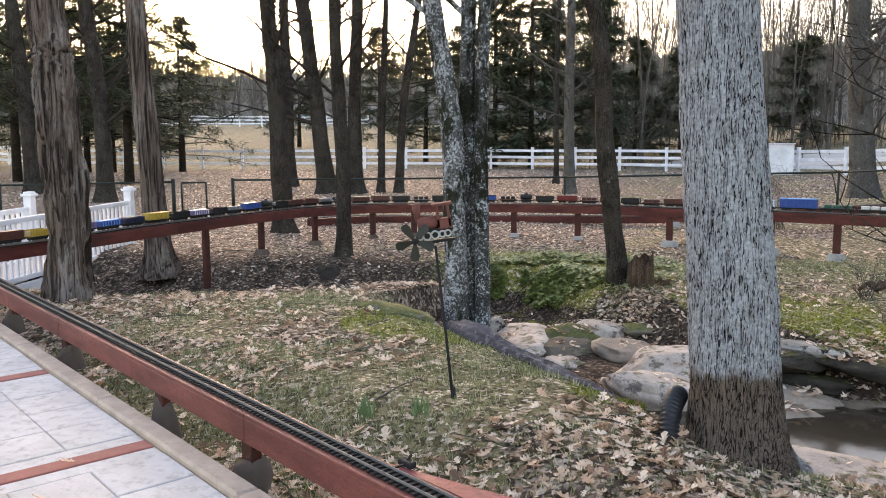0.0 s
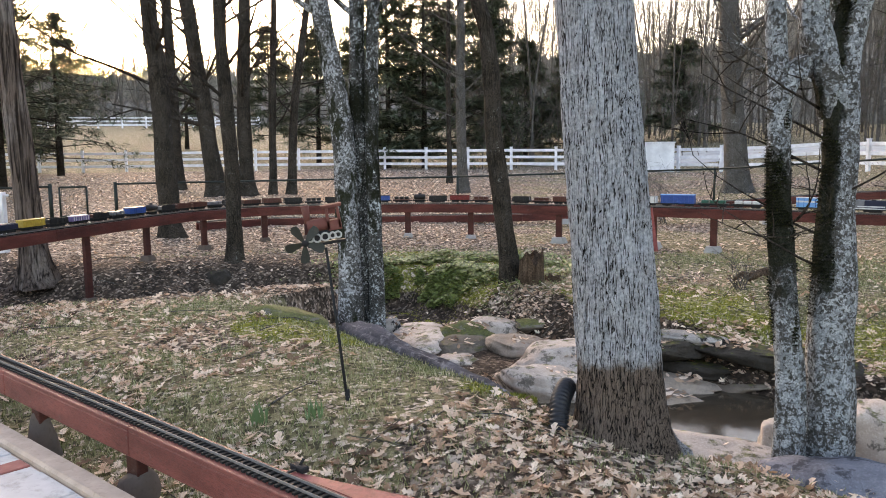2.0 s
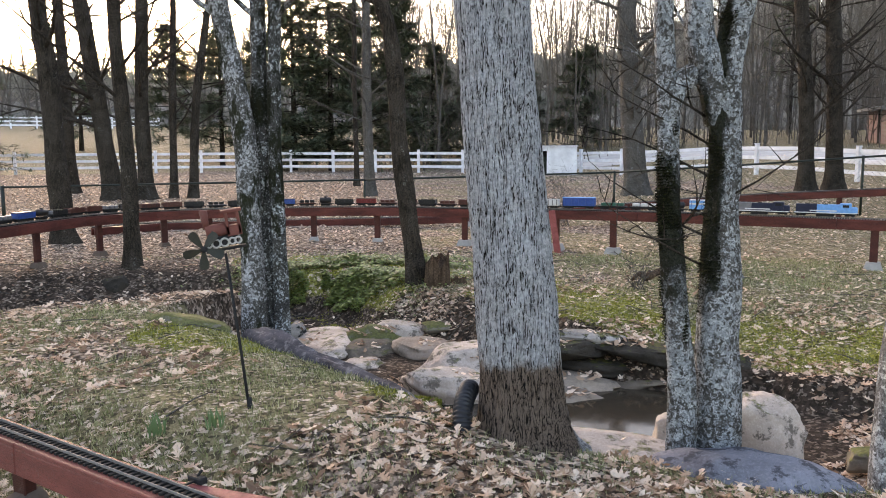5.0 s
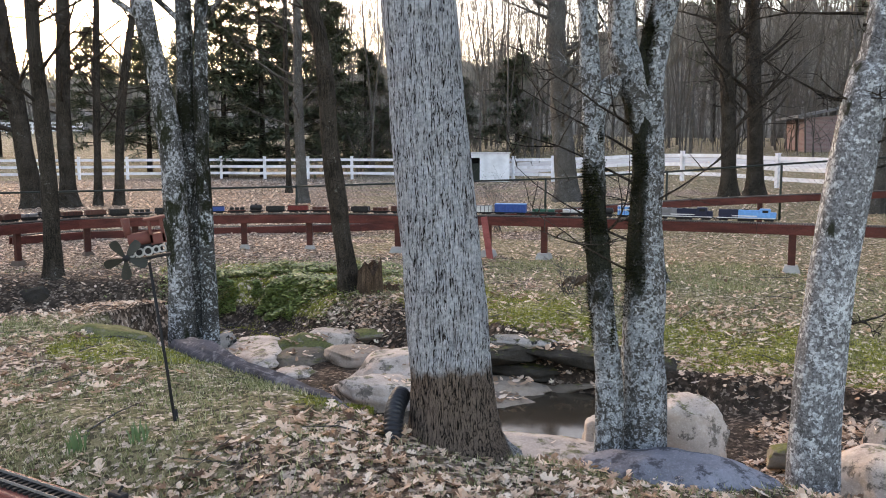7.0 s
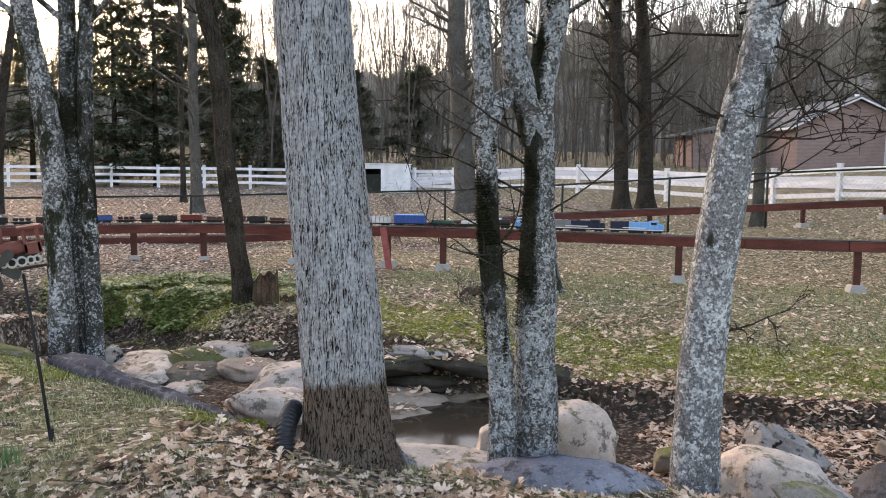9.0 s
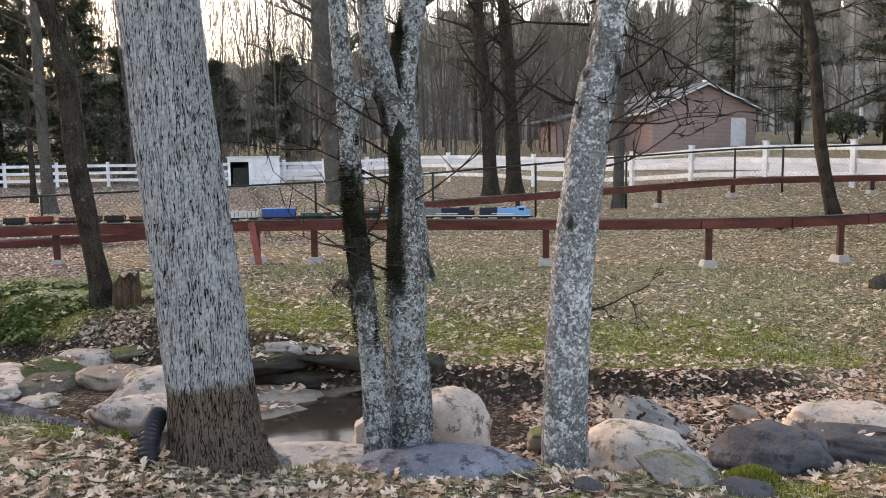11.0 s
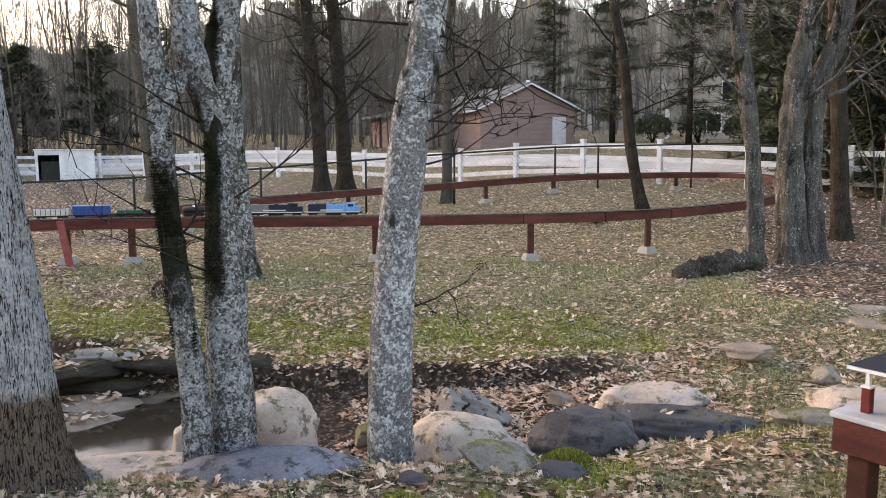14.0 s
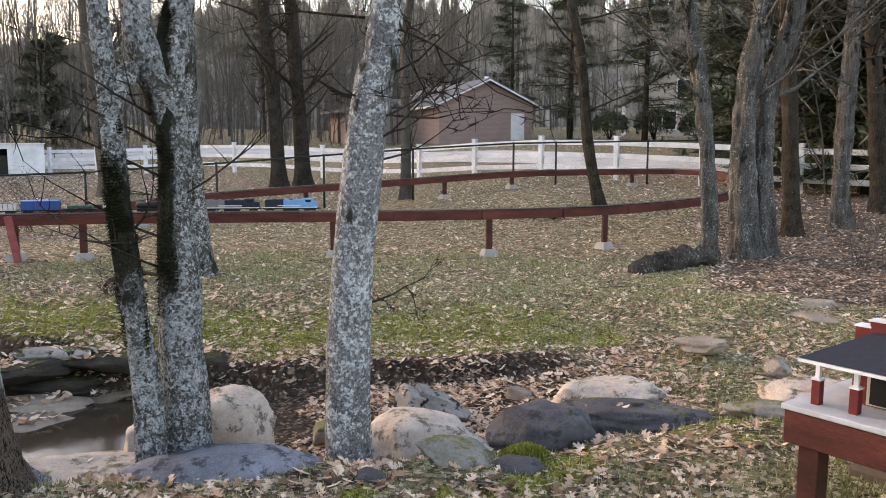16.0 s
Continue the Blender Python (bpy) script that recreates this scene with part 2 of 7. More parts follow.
M_SHAGGY = bark("shaggy_grey_bark", (0.03, 0.028, 0.026), (0.16, 0.155, 0.148), (0.24, 0.235, 0.225), (0.36, 0.38, 0.37), 0.45, 45, 0.14, (0.02, 0.02, 0.014), 0.03, 0.62)
M_GREYB = bark("grey_bark", (0.05, 0.045, 0.04), (0.15, 0.14, 0.126), (0.19, 0.18, 0.165), (0.34, 0.37, 0.36), 0.3, 60, 0.25)
M_WOODS = bark("far_bark", (0.06, 0.053, 0.046), (0.17, 0.152, 0.133), (0.23, 0.208, 0.186), None, 0, 30, 0.2)

# ---------------------------------------------------------------- ground
CREEK = [(-9, 11.2), (-6.5, 10.4), (-4.5, 9.55), (-2.5, 9.0), (-0.8, 9.2), (0.6, 9.1), (1.35, 7.9), (1.95, 6.7), (2.65, 5.55), (3.5, 4.85), (4.4, 3.98), (5.2, 3.32), (6.2, 2.7), (7.7, 2.2), (9.5, 1.6)]
CREEKBED = [-0.5, -0.5, -0.5, -0.48, -0.46, -0.42, -0.4, -0.41, -0.53, -0.44, -0.38, -0.34, -0.22, -0.08, 0.0]
WATER = -0.43


def creek_at(x, y):
    """Distance from the creek's middle line and the depth of its bed there."""
    best = (1e9, 0.0, 0)
    for i in range(len(CREEK) - 1):
        (ax, ay), (bx, by) = CREEK[i], CREEK[i + 1]
        dx, dy = bx - ax, by - ay
        k = min(1, max(0, ((x - ax) * dx + (y - ay) * dy) / (dx * dx + dy * dy)))
        d = math.hypot(x - ax - k * dx, y - ay - k * dy)
        if d < best[0]:
            best = (d, CREEKBED[i] + k * (CREEKBED[i + 1] - CREEKBED[i]), i + k)
    return best


def near_side(x, y, s):
    i = min(int(s), len(CREEK) - 2)
    (ax, ay), (bx, by) = CREEK[i], CREEK[i + 1]
    return (bx - ax) * (y - ay) - (by - ay) * (x - ax) < 0


def ground(x, y):
    r = math.hypot(x, y)
    b = math.degrees(math.atan2(x, y))
    g = 0.03
    # near bank and mound
    near = sstep(9.5, 6.5, y + 0.35 * x) * sstep(2.0, 0.7, x)
    g += 0.17 * near * sstep(3.0, 4.2, y + 0.87 * x)
    g -= 0.08 * sstep(2.0, 3.4, x) * sstep(6, 3, r)
    # lawn swell and rises
    g += 0.05 * sstep(9, 12, r) * sstep(25, -5, b) - 0.06 * sstep(7, 9, r) * sstep(35, 50, b) * sstep(75, 60, b)
    g += 0.52 * sstep(13.3, 17.5, r) * (0.2 * sstep(18, 40, b) + 0.8 * sstep(42, 56, b)) * (1 - 0.6 * sstep(58, 78, b))
    r0 = 50 - 24 * sstep(12, 40, b)
    if r > r0 and abs(b) < 170:
        q = r - r0
        k = 0.075 - 0.027 * sstep(15, 40, b)
        g += k * min(q, 52 + 0.12 * (q - 52)) * sstep(0, 14, q) if r < 200 else k * (52 + 0.12 * (148 - r0))
    d, bed, s = creek_at(x, y)
    if d < 3:
        w0, w1 = 0.3, 0.95 + 0.28 * sstep(4.5, 2.5, s) - 0.22 * sstep(8.0, 9.5, s)
        if near_side(x, y, s):
            k = sstep(4.5, 6.0, s)
            k2 = sstep(4.4, 3.4, s)
            w0, w1 = 0.3 + 0.5 * k + 0.45 * k2, w1 + (1.4 - 0.5 * sstep(10.5, 12.5, s)) * k + 0.75 * k2
        else:
            k = sstep(4.6, 3.6, s)
            w0, w1 = w0 - 0.2 * k, w1 + 0.3 * k
            k = sstep(7.2, 8.4, s) * sstep(13.2, 11.8, s)
            g -= 0.25 * sstep(3.0, 0.8, d) * k
            w0, w1 = w0 + 0.15 * k, w1 + (0.72 - w1) * k
        d += 0.13 * fbm(x * 1.7, y * 1.7)
        g += (bed - g) * sstep(w1, w0, d)
    if r < 60:
        g += 0.022 * fbm(x * 0.9, y * 0.9) * sstep(0, 4, r) + 0.008 * fbm(x * 5, y * 5)
    return g


def ground_sheet():
    geo = Geo()
    rings, r = [], 0.6
    while r < 3500:
        rings.append(r)
        r *= 1.0125 if r < 16 else (1.03 if r < 70 else 1.12)
    # fine spokes towards the view, coarse ones behind
    ang = []
    a = -180.0
    while a < 180:
        ang.append(a)
        a += 0.38 if -36 < a < 86 else 6.0
    n = len(ang)
    for r in rings:
        for a in ang:
            x, y = r * math.sin(radians(a)), r * math.cos(radians(a))
            geo.v.append((x, y, ground(x, y)))
    geo.v.append((0, 0, ground(0, 0)))
    for i in range(len(rings) - 1):
        for k in range(n):
            q = (k + 1) % n
            geo.f.append((i * n + k, (i + 1) * n + k, (i + 1) * n + q, i * n + q))
    c = len(geo.v) - 1
    for k in range(n):
        geo.f.append((c, k, (k + 1) % n))
    geo.smooth = [True] * len(geo.f)
    geo.slot = [0] * len(geo.f)
    return geo


def soil_weights(x, y, z):
    """How much grass, moss and bare mud the ground carries at a place; mud also paints the wood edge's shade."""
    d, bed, s = creek_at(x, y)
    r = math.hypot(x, y)
    b = math.degrees(math.atan2(x, y))
    n = fbm(x * 0.7 + 5, y * 0.7) * 0.5 + 0.5
    n2 = fbm(x * 2.1, y * 2.1 + 9) * 0.5 + 0.5
    far = s > 6.3 and not near_side(x, y, s)
    mud = (sstep(-0.14, -0.36, z) if s > 4.6 else 0.5) * sstep(2.5, 1.3, d) * (1 - 0.5 * sstep(9.5, 11.5, s))
    if far:
        mud = sstep(0.95, 0.72, d + 0.12 * n2) * (1 - 0.75 * sstep(10.6, 11.8, s))
    grass = 0.25 + 0.5 * sstep(0.35, 0.7, n)
    far_side = sstep(0.68, 0.85, d) * sstep(2.6, 1.4, d) * (1 if far else 0)
    moss = far_side * (0.45 + 0.55 * sstep(0.3, 0.55, n2)) * sstep(12.8, 11.2, s)
    if y > 8.5 and 0 < x < 2.6 and y < 11:
        moss = max(moss, 0.8 * sstep(0.3, 0.6, n2))
    crest = math.exp(-((x + 0.05) ** 2 / 0.5 + (y - 6.1) ** 2 / 1.1))
    moss = max(moss, 0.75 * sstep(0.35, 0.75, crest + 0.5 * (n2 - 0.5)))
    moss = max(moss, 0.8 * math.exp(-((x - 0.95) ** 2 + (y - 4.35) ** 2) / 0.06), 0.9 * math.exp(-((x - 3.75) ** 2 + (y - 2.25) ** 2) / 0.03))
    if r < 5.5 and b > 44:
        moss = max(moss, 0.75 * sstep(0.5, 0.72, n2) * sstep(150, 100, b))
    if r < 5.5 and z > -0.05:
        grass = 0.55 + 0.5 * sstep(0.3, 0.75, n) + 0.35 * sstep(3.4, 4.6, y)
    grass += -0.4 * sstep(4.4, 3.4, r) * sstep(60, 40, b) * sstep(-150, -90, b) + 0.7 * math.exp(-((x - 0.45) ** 2 / 0.35 + (y - 5.2) ** 2 / 1.6))
    if b > 26 and r > 6 and r < 26:
        grass += 0.38
    if b < 12 and 8 < r < 48:
        grass -= 0.45
    if r > 49 - 23 * sstep(12, 40, b):
        grass = 1.0 if r > 51 - 22 * sstep(12, 40, b) else grass
    # Beyond bearing 64 the wood's shade on dark litter is painted as mud weight.
    if b > 64 and 9 < r < 45:
        k = sstep(64, 70, b)
        grass, mud = grass * (1 - 0.8 * k), max(mud, 0.42 * k)
    return max(0, min(1, grass)), max(0, min(1, moss)), max(0, min(1, mud))


def ground_material():
    k = Mat("leafy_ground", 0.95, spec=0.1)
    w = k.t.nodes.new("ShaderNodeVertexColor")
    w.layer_name = "soil"
    s = k.n("ShaderNodeSeparateColor", Color=w.outputs[0]).outputs
    # fallen leaves at two sizes
    jig = k.mix(0.06, k.co, k.n("ShaderNodeTexNoise", Vector=k.co, Scale=14.0).outputs["Color"])
    v1 = k.n("ShaderNodeTexVoronoi", Vector=jig, Scale=24.0)
    tone = k.n("ShaderNodeSeparateColor", Color=v1.outputs["Color"]).outputs
    leaf = k.ramp(tone[0], (0.0, (0.035, 0.024, 0.018)), (0.35, (0.17, 0.118, 0.086)), (0.7, (0.42, 0.315, 0.245)), (1.0, (0.68, 0.55, 0.45)))
    leaf = k.mix(k.ramp(v1.outputs["Distance"], (0.4, 0.0), (0.65, 0.6)), leaf, (0.045, 0.034, 0.025))
    leaf = k.mix(k.ramp(k.noise(0.8, 5), (0.4, 0.0), (0.75, 0.4)), leaf, (0.11, 0.08, 0.058))
    fine = k.noise(90.0, 3, 0.7, k.scaled((1, 1, 0.3)))
    gr = k.ramp(fine, (0.3, (0.055, 0.062, 0.024)), (0.5, (0.19, 0.178, 0.082)), (0.72, (0.4, 0.345, 0.21)))
    gr = k.mix(k.ramp(k.noise(1.3, 4), (0.35, 0.0), (0.7, 0.5)), gr, (0.3, 0.25, 0.155))
    gfac = k.math("GREATER_THAN", k.math("ADD", s[0], k.math("MULTIPLY", k.noise(9.0, 5, 0.7), 0.9)), 0.98)
    gfac = k.math("MULTIPLY", gfac, 0.85)
    c = k.mix(gfac, leaf, gr)
    ms = k.ramp(k.noise(42.0, 4), (0.3, (0.095, 0.1, 0.02)), (0.7, (0.33, 0.325, 0.075)))
    mfac = k.ramp(k.math("ADD", s[1], k.math("MULTIPLY", k.noise(9.0, 7, 0.7), 0.9)), (0.68, 0.0), (0.95, 0.9))
    c = k.mix(mfac, c, ms)
    # Mud tone; it also carries the shade painted on the wood-edge litter.
    md = k.ramp(k.noise(18.0, 6), (0.3, (0.014, 0.01, 0.008)), (0.7, (0.1, 0.072, 0.054)))
    dfac = k.ramp(k.math("ADD", s[2], k.math("MULTIPLY", k.noise(7.0, 5), 0.4)), (0.45, 0.0), (0.75, 1.0))
    c = k.mix(dfac, c, md)
    fleck = k.n("ShaderNodeTexVoronoi", Vector=k.mix(0.04, k.co, k.n("ShaderNodeTexNoise", Vector=k.co, Scale=40.0).outputs["Color"]), Scale=44.0)
    ft = k.n("ShaderNodeSeparateColor", Color=fleck.outputs["Color"]).outputs
    flat = k.math("SUBTRACT", 1.0, k.math("MULTIPLY", dfac, 0.7))
    c = k.mix(k.math("MULTIPLY", k.math("GREATER_THAN", ft[0], 0.8), k.math("MULTIPLY", flat, 0.85)), c, k.mix(ft[1], (0.42, 0.32, 0.24), (0.72, 0.6, 0.5)))
    c = k.mix(k.math("MULTIPLY", k.math("LESS_THAN", ft[0], 0.26), 0.7), c, (0.03, 0.025, 0.017))
    blot = k.ramp(k.noise(5.5, 9, 0.8), (0.36, 0.42), (0.5, 1.0), (0.66, 1.5))
    c = k.mix(1.0, c, blot, "MULTIPLY")
    h = k.math("ADD", k.math("MULTIPLY", tone[1], 0.8), k.math("ADD", k.noise(30.0, 6), fine))
    return k.color(c).bump(h, 0.9, 0.03).m


gsheet = ground_sheet()
gob = solo("ground", gsheet, ground_material(), "leaf-strewn lawn with moss, mud and a creek bed", "ground", kind="structure")
soil = gob.data.color_attributes.new("soil", "FLOAT_COLOR", "POINT")
vals = np.ones((len(gsheet.v), 4), np.float32)
for i, p in enumerate(gsheet.v):
    if math.hypot(p[0], p[1]) < 120:
        vals[i, :3] = soil_weights(*p)
    else:
        vals[i, :3] = (1.0, 0.0, 0.0)
soil.data.foreach_set("color", vals.ravel())


# ---------------------------------------------------------------- trees
def spline(pts, n):
    """n + 1 points along a smooth line through pts."""
    p = [Vector(q) for q in pts]
    p = [2 * p[0] - p[1]] + p + [2 * p[-1] - p[-2]]
    out, segs = [], len(p) - 3
    for j in range(n + 1):
        u = j / n * segs
        i = min(int(u), segs - 1)
        t = u - i
        a, b, c, d = p[i:i + 4]
        out.append(0.5 * (2 * b + (c - a) * t + (2 * a - 5 * b + 4 * c - d) * t * t + (3 * b - a - 3 * c + d) * t ** 3))
    return out


def extended(pts, top):
    """The measured lower stem, carried on up to a height above its foot."""
    p = [Vector(q) for q in pts]
    d = p[-1] - p[-2]
    d = Vector((d.x * 0.6, d.y * 0.6, d.z)).normalized()
    if p[-1].z < top:
        p.append(p[-1] + d * (top - p[-1].z) * 0.5 + Vector((rnd(-.2, .2), rnd(-.2, .2), 0)))
        p.append(p[-1] + Vector((d.x, d.y, 1)).normalized() * (top - p[-1].z))
    return p


def grow(geo, start, way, length, radius, depth, sides=5, spread=0.7, up=0.12, twigs=3, wob=0.16, seg=(5, 3)):
    """A limb with side limbs, as tapered tubes."""
    n = seg[0] if depth > 0 else seg[1]
    pts, rad, p, d = [Vector(start)], [radius], Vector(start), Vector(way).normalized()
    for i in range(n):
        d = (d + Vector((rnd(-wob, wob), rnd(-wob, wob), rnd(-wob, wob) + up * 0.5))).normalized()
        p = p + d * length / n
        pts.append(p)
        rad.append(radius * (1 - 0.8 * (i + 1) / n))
    geo.tube(pts, rad, max(3, sides), cap=False)
    if depth <= 0:
        return
    for j in range(twigs):
        i = random.randint(1, n)
        q = Vector((rnd(-1, 1), rnd(-1, 1), rnd(-0.5, 0.9))).normalized()
        grow(geo, pts[i], (pts[i] - pts[i - 1]).normalized() * (1 - spread) + q * spread, length * rnd(0.4, 0.65), rad[i] * 0.7 + 0.002, depth - 1, sides - 1, spread, up, twigs, wob, seg)


def trunk_geo(axis, r0, r1, flare=0.5, flare_h=0.35, sides=20, step=0.12, rough=0.08, ridges=0.0, lobes=5, seed=0.0, nridge=34):
    length = sum((Vector(b) - Vector(a)).length for a, b in zip(axis, axis[1:]))
    n = max(6, int(length / step))
    pts = spline(axis, n)
    geo = Geo()
    vs, fs = [], []
    ref = Vector((0.93, 0.35, 0.02))
    for i, p in enumerate(pts):
        d = (pts[min(i + 1, n)] - pts[max(i - 1, 0)]).normalized()
        a = d.cross(ref).normalized()
        b = d.cross(a)
        h = i / n * length
        r = r0 + (r1 - r0) * (i / n)
        fl = flare * math.exp(-h / flare_h)
        for k in range(sides):
            w = 2 * math.pi * k / sides
            q = r * (1 + fl * (1 + 0.35 * math.cos(lobes * w + seed) + 0.2 * math.cos((lobes - 2) * w + 2 * seed)))
            q *= 1 + rough * noise.noise((math.cos(w) * 1.3 + seed, math.sin(w) * 1.3, h * 1.1 + seed))
            if ridges:
                v = noise.noise((w * nridge / 6.283 + 0.5 * noise.noise((w * 5, h * 3.5, seed)), h * 2.2, seed))
                v2 = noise.noise((w * nridge / 2.6, h * 9, seed + 4))
                q += ridges * (max(-0.55, 1.6 * v) + 0.4 * v2)
            vs.append(p + (a * math.cos(w) + b * math.sin(w)) * q)
    for i in range(n):
        for k in range(sides):
            m = (k + 1) % sides
            fs.append((i * sides + k, i * sides + m, (i + 1) * sides + m, (i + 1) * sides + k))
    fs.append(tuple(n * sides + k for k in range(sides)))
    return geo.add(vs, fs, True), pts


def tree(axis, r0, r1, mat, label, top=9.0, limbs=8, limb_len=2.2, low=3.0, depth=2, group="", name="tree", bark_kw=None, limb_mat=None, category="tree", twigs=3, sink=0.12, stout=1.0):
    axis = [Vector(p) for p in axis]
    foot = axis[0].copy()
    axis[0].z -= sink
    t = thing(name, foot, label, category, group)
    axis = extended(axis, top)
    geo, pts = trunk_geo(axis, r0, r1, **(bark_kw or {}))
    part("trunk", geo, mat, t)
    g = Geo()
    n = len(pts) - 1
    for j in range(limbs):
        f = low + (pts[-1].z - low) * (j + rnd(0, 0.8)) / max(1, limbs)
        i = min(range(n + 1), key=lambda q: abs(pts[q].z - f))
        a = rnd(0, 6.283)
        r = (r0 + (r1 - r0) * i / n)
        grow(g, pts[i], (math.cos(a), math.sin(a), rnd(0.2, 0.9)), limb_len * rnd(0.6, 1.2) * (1.1 - 0.5 * i / n), r * rnd(0.14, 0.3) * stout, depth, 5, twigs=twigs, seg=(4, 2))
    if limbs:
        part("crown", g, limb_mat or mat, t)
    return t

random.seed(11)
# the large lichened oak beside the creek
big_axis = [(1.43, 3.73, 0.06), (1.39, 3.74, 0.48), (1.33, 3.76, 1.26), (1.26, 3.79, 2.12)]


def oak_bark():
    """Furrowed brown bark whose ridges carry a pale grey lichen coat above a ragged line."""
    k = Mat("oak_bark_with_grey_lichen_coat", 0.95, spec=0.1)
    co = k.scaled((1, 1, 0.085))
    v1 = k.math("ABSOLUTE", k.math("SUBTRACT", k.noise(70.0, 3, 0.6, co, 0.6), 0.5))
    v2 = k.math("ABSOLUTE", k.math("SUBTRACT", k.noise(150.0, 3, 0.6, k.scaled((1, 1, 0.13)), 0.4), 0.5))
    n = k.noise(120.0, 5, 0.75, k.scaled((1, 1, 0.4)))
    f = k.math("MULTIPLY", k.ramp(v1, (0.004, 0.0), (0.05, 1.0)), k.ramp(v2, (0.0, 0.4), (0.055, 1.0)))
    f = k.math("ADD", k.math("MULTIPLY", f, 0.7), k.math("MULTIPLY", n, 0.4))
    brown = k.mix(k.ramp(f, (0.36, 0.0), (0.78, 1.0)), (0.012, 0.009, 0.008), (0.2, 0.155, 0.125))
    grey = k.mix(k.ramp(k.noise(60.0, 5), (0.35, 0.0), (0.65, 1.0)), (0.3, 0.325, 0.35), (0.62, 0.65, 0.685))
    x, y, z = k.xyz()[:3]
    line = k.math("ADD", z, k.math("MULTIPLY", k.noise(4.0, 6, 0.75), 0.35))
    above = k.ramp(line, (0.58, 0.0), (0.64, 1.0))
    patch = k.ramp(k.math("ADD", k.noise(7.0, 7, 0.75), k.math("MULTIPLY", n, 0.2)), (0.42, 0.5), (0.6, 1.0))
    fac = k.math("MULTIPLY", k.math("MULTIPLY", above, k.ramp(f, (0.33, 0.0), (0.56, 1.0))), patch)
    strip = k.math("MULTIPLY", k.ramp(k.math("ADD", x, k.math("MULTIPLY", z, 0.3)), (0.24, 0.0), (0.27, 0.75)), k.ramp(f, (0.35, 0.0), (0.55, 1.0)))
    c = k.mix(k.math("MAXIMUM", fac, strip), brown, grey)
    return k.color(c).bump(k.math("ADD", f, n), 0.9, 0.015).m


tree(big_axis, 0.205, 0.15, oak_bark(), "large oak with furrowed bark, pale grey lichen above its brown foot", top=7.5, limbs=7, low=4.5, limb_len=2.4, limb_mat=M_GREYB,
     bark_kw=dict(flare=0.62, flare_h=0.42, sides=200, step=0.03, rough=0.05, ridges=0.0065, lobes=5, seed=2.0, nridge=84))

# old cedar beside the footbridge
tree([(-3.13, 7.03, 0.16), (-3.11, 7.04, 1.15), (-3.13, 7.03, 2.09), (-3.16, 7.01, 2.68)], 0.168, 0.125, M_CEDAR, "old cedar with stringy grey-brown bark and flared roots by the footbridge", top=9, limbs=8, low=4, limb_len=1.6,
     bark_kw=dict(flare=0.6, flare_h=0.26, sides=150, step=0.04, rough=0.28, ridges=0.03, lobes=6, seed=1.0, nridge=15))
tree([(-3.44, 10.25, -0.02), (-3.5, 10.24, 1.2), (-3.56, 10.21, 2.43), (-3.59, 10.2, 3.22)], 0.15, 0.09, M_CEDAR, "reddish-brown cedar leaning over the raised track", top=9, limbs=9, low=2.6, limb_len=2.0,
     bark_kw=dict(flare=0.9, flare_h=0.3, sides=60, step=0.06, rough=0.14, ridges=0.007, lobes=6, seed=3.0, nridge=24))

# three lichen-covered stems on one root
tri = thing("tree", (0.33, 7.58, -0.2), "clump of three lichen-covered grey stems growing from one root", "tree")
for ax, r in (([(0.21, 7.56, -0.4), (0.2, 7.58, 0.59), (0.15, 7.58, 1.78), (-0.01, 7.59, 2.77), (-0.25, 7.6, 5), (-0.6, 7.6, 8)], 0.112), ([(0.35, 7.66, -0.4), (0.325, 7.68, 0.58), (0.31, 7.68, 1.78), (0.32, 7.68, 2.78), (0.3, 7.7, 5), (0.4, 7.8, 8)], 0.088), ([(0.45, 7.53, -0.4), (0.44, 7.52, 0.6), (0.43, 7.53, 1.77), (0.47, 7.52, 2.76), (0.6, 7.5, 5), (0.9, 7.4, 8)], 0.072)):
    g, pts = trunk_geo(ax, r, r * 0.6, flare=0.35, flare_h=0.3, sides=40, step=0.06, rough=0.16, ridges=0.004, seed=r * 60, nridge=20)
    part("stem", g, M_TWIN if r < 0.1 else M_LICHEN, tri)
    g = Geo()
    for h in (2.6, 3.4, 4.2, 5.2, 6.2):
        q = min(pts, key=lambda p: abs(p.z - h))
        a = rnd(0, 6.28)
        grow(g, q, (math.cos(a), math.sin(a), 0.6), 1.8, 0.03, 2)
    part("crown", g, M_LICHEN, tri)

# dark forked tree and rotten stump
tree([(1.97, 8.67, -0.06), (1.89, 8.69, 0.64), (1.79, 8.71, 1.52), (1.74, 8.72, 2.34), (1.7, 8.73, 2.68), (1.56, 8.75, 3.4)], 0.1, 0.06, M_DARK, "dark crooked tree forking overhead beside a rotten stump", top=8, limbs=9, low=2.6, limb_len=2.2,
     bark_kw=dict(flare=0.7, flare_h=0.25, sides=44, step=0.06, rough=0.25, ridges=0.006, seed=5.0, nridge=20))


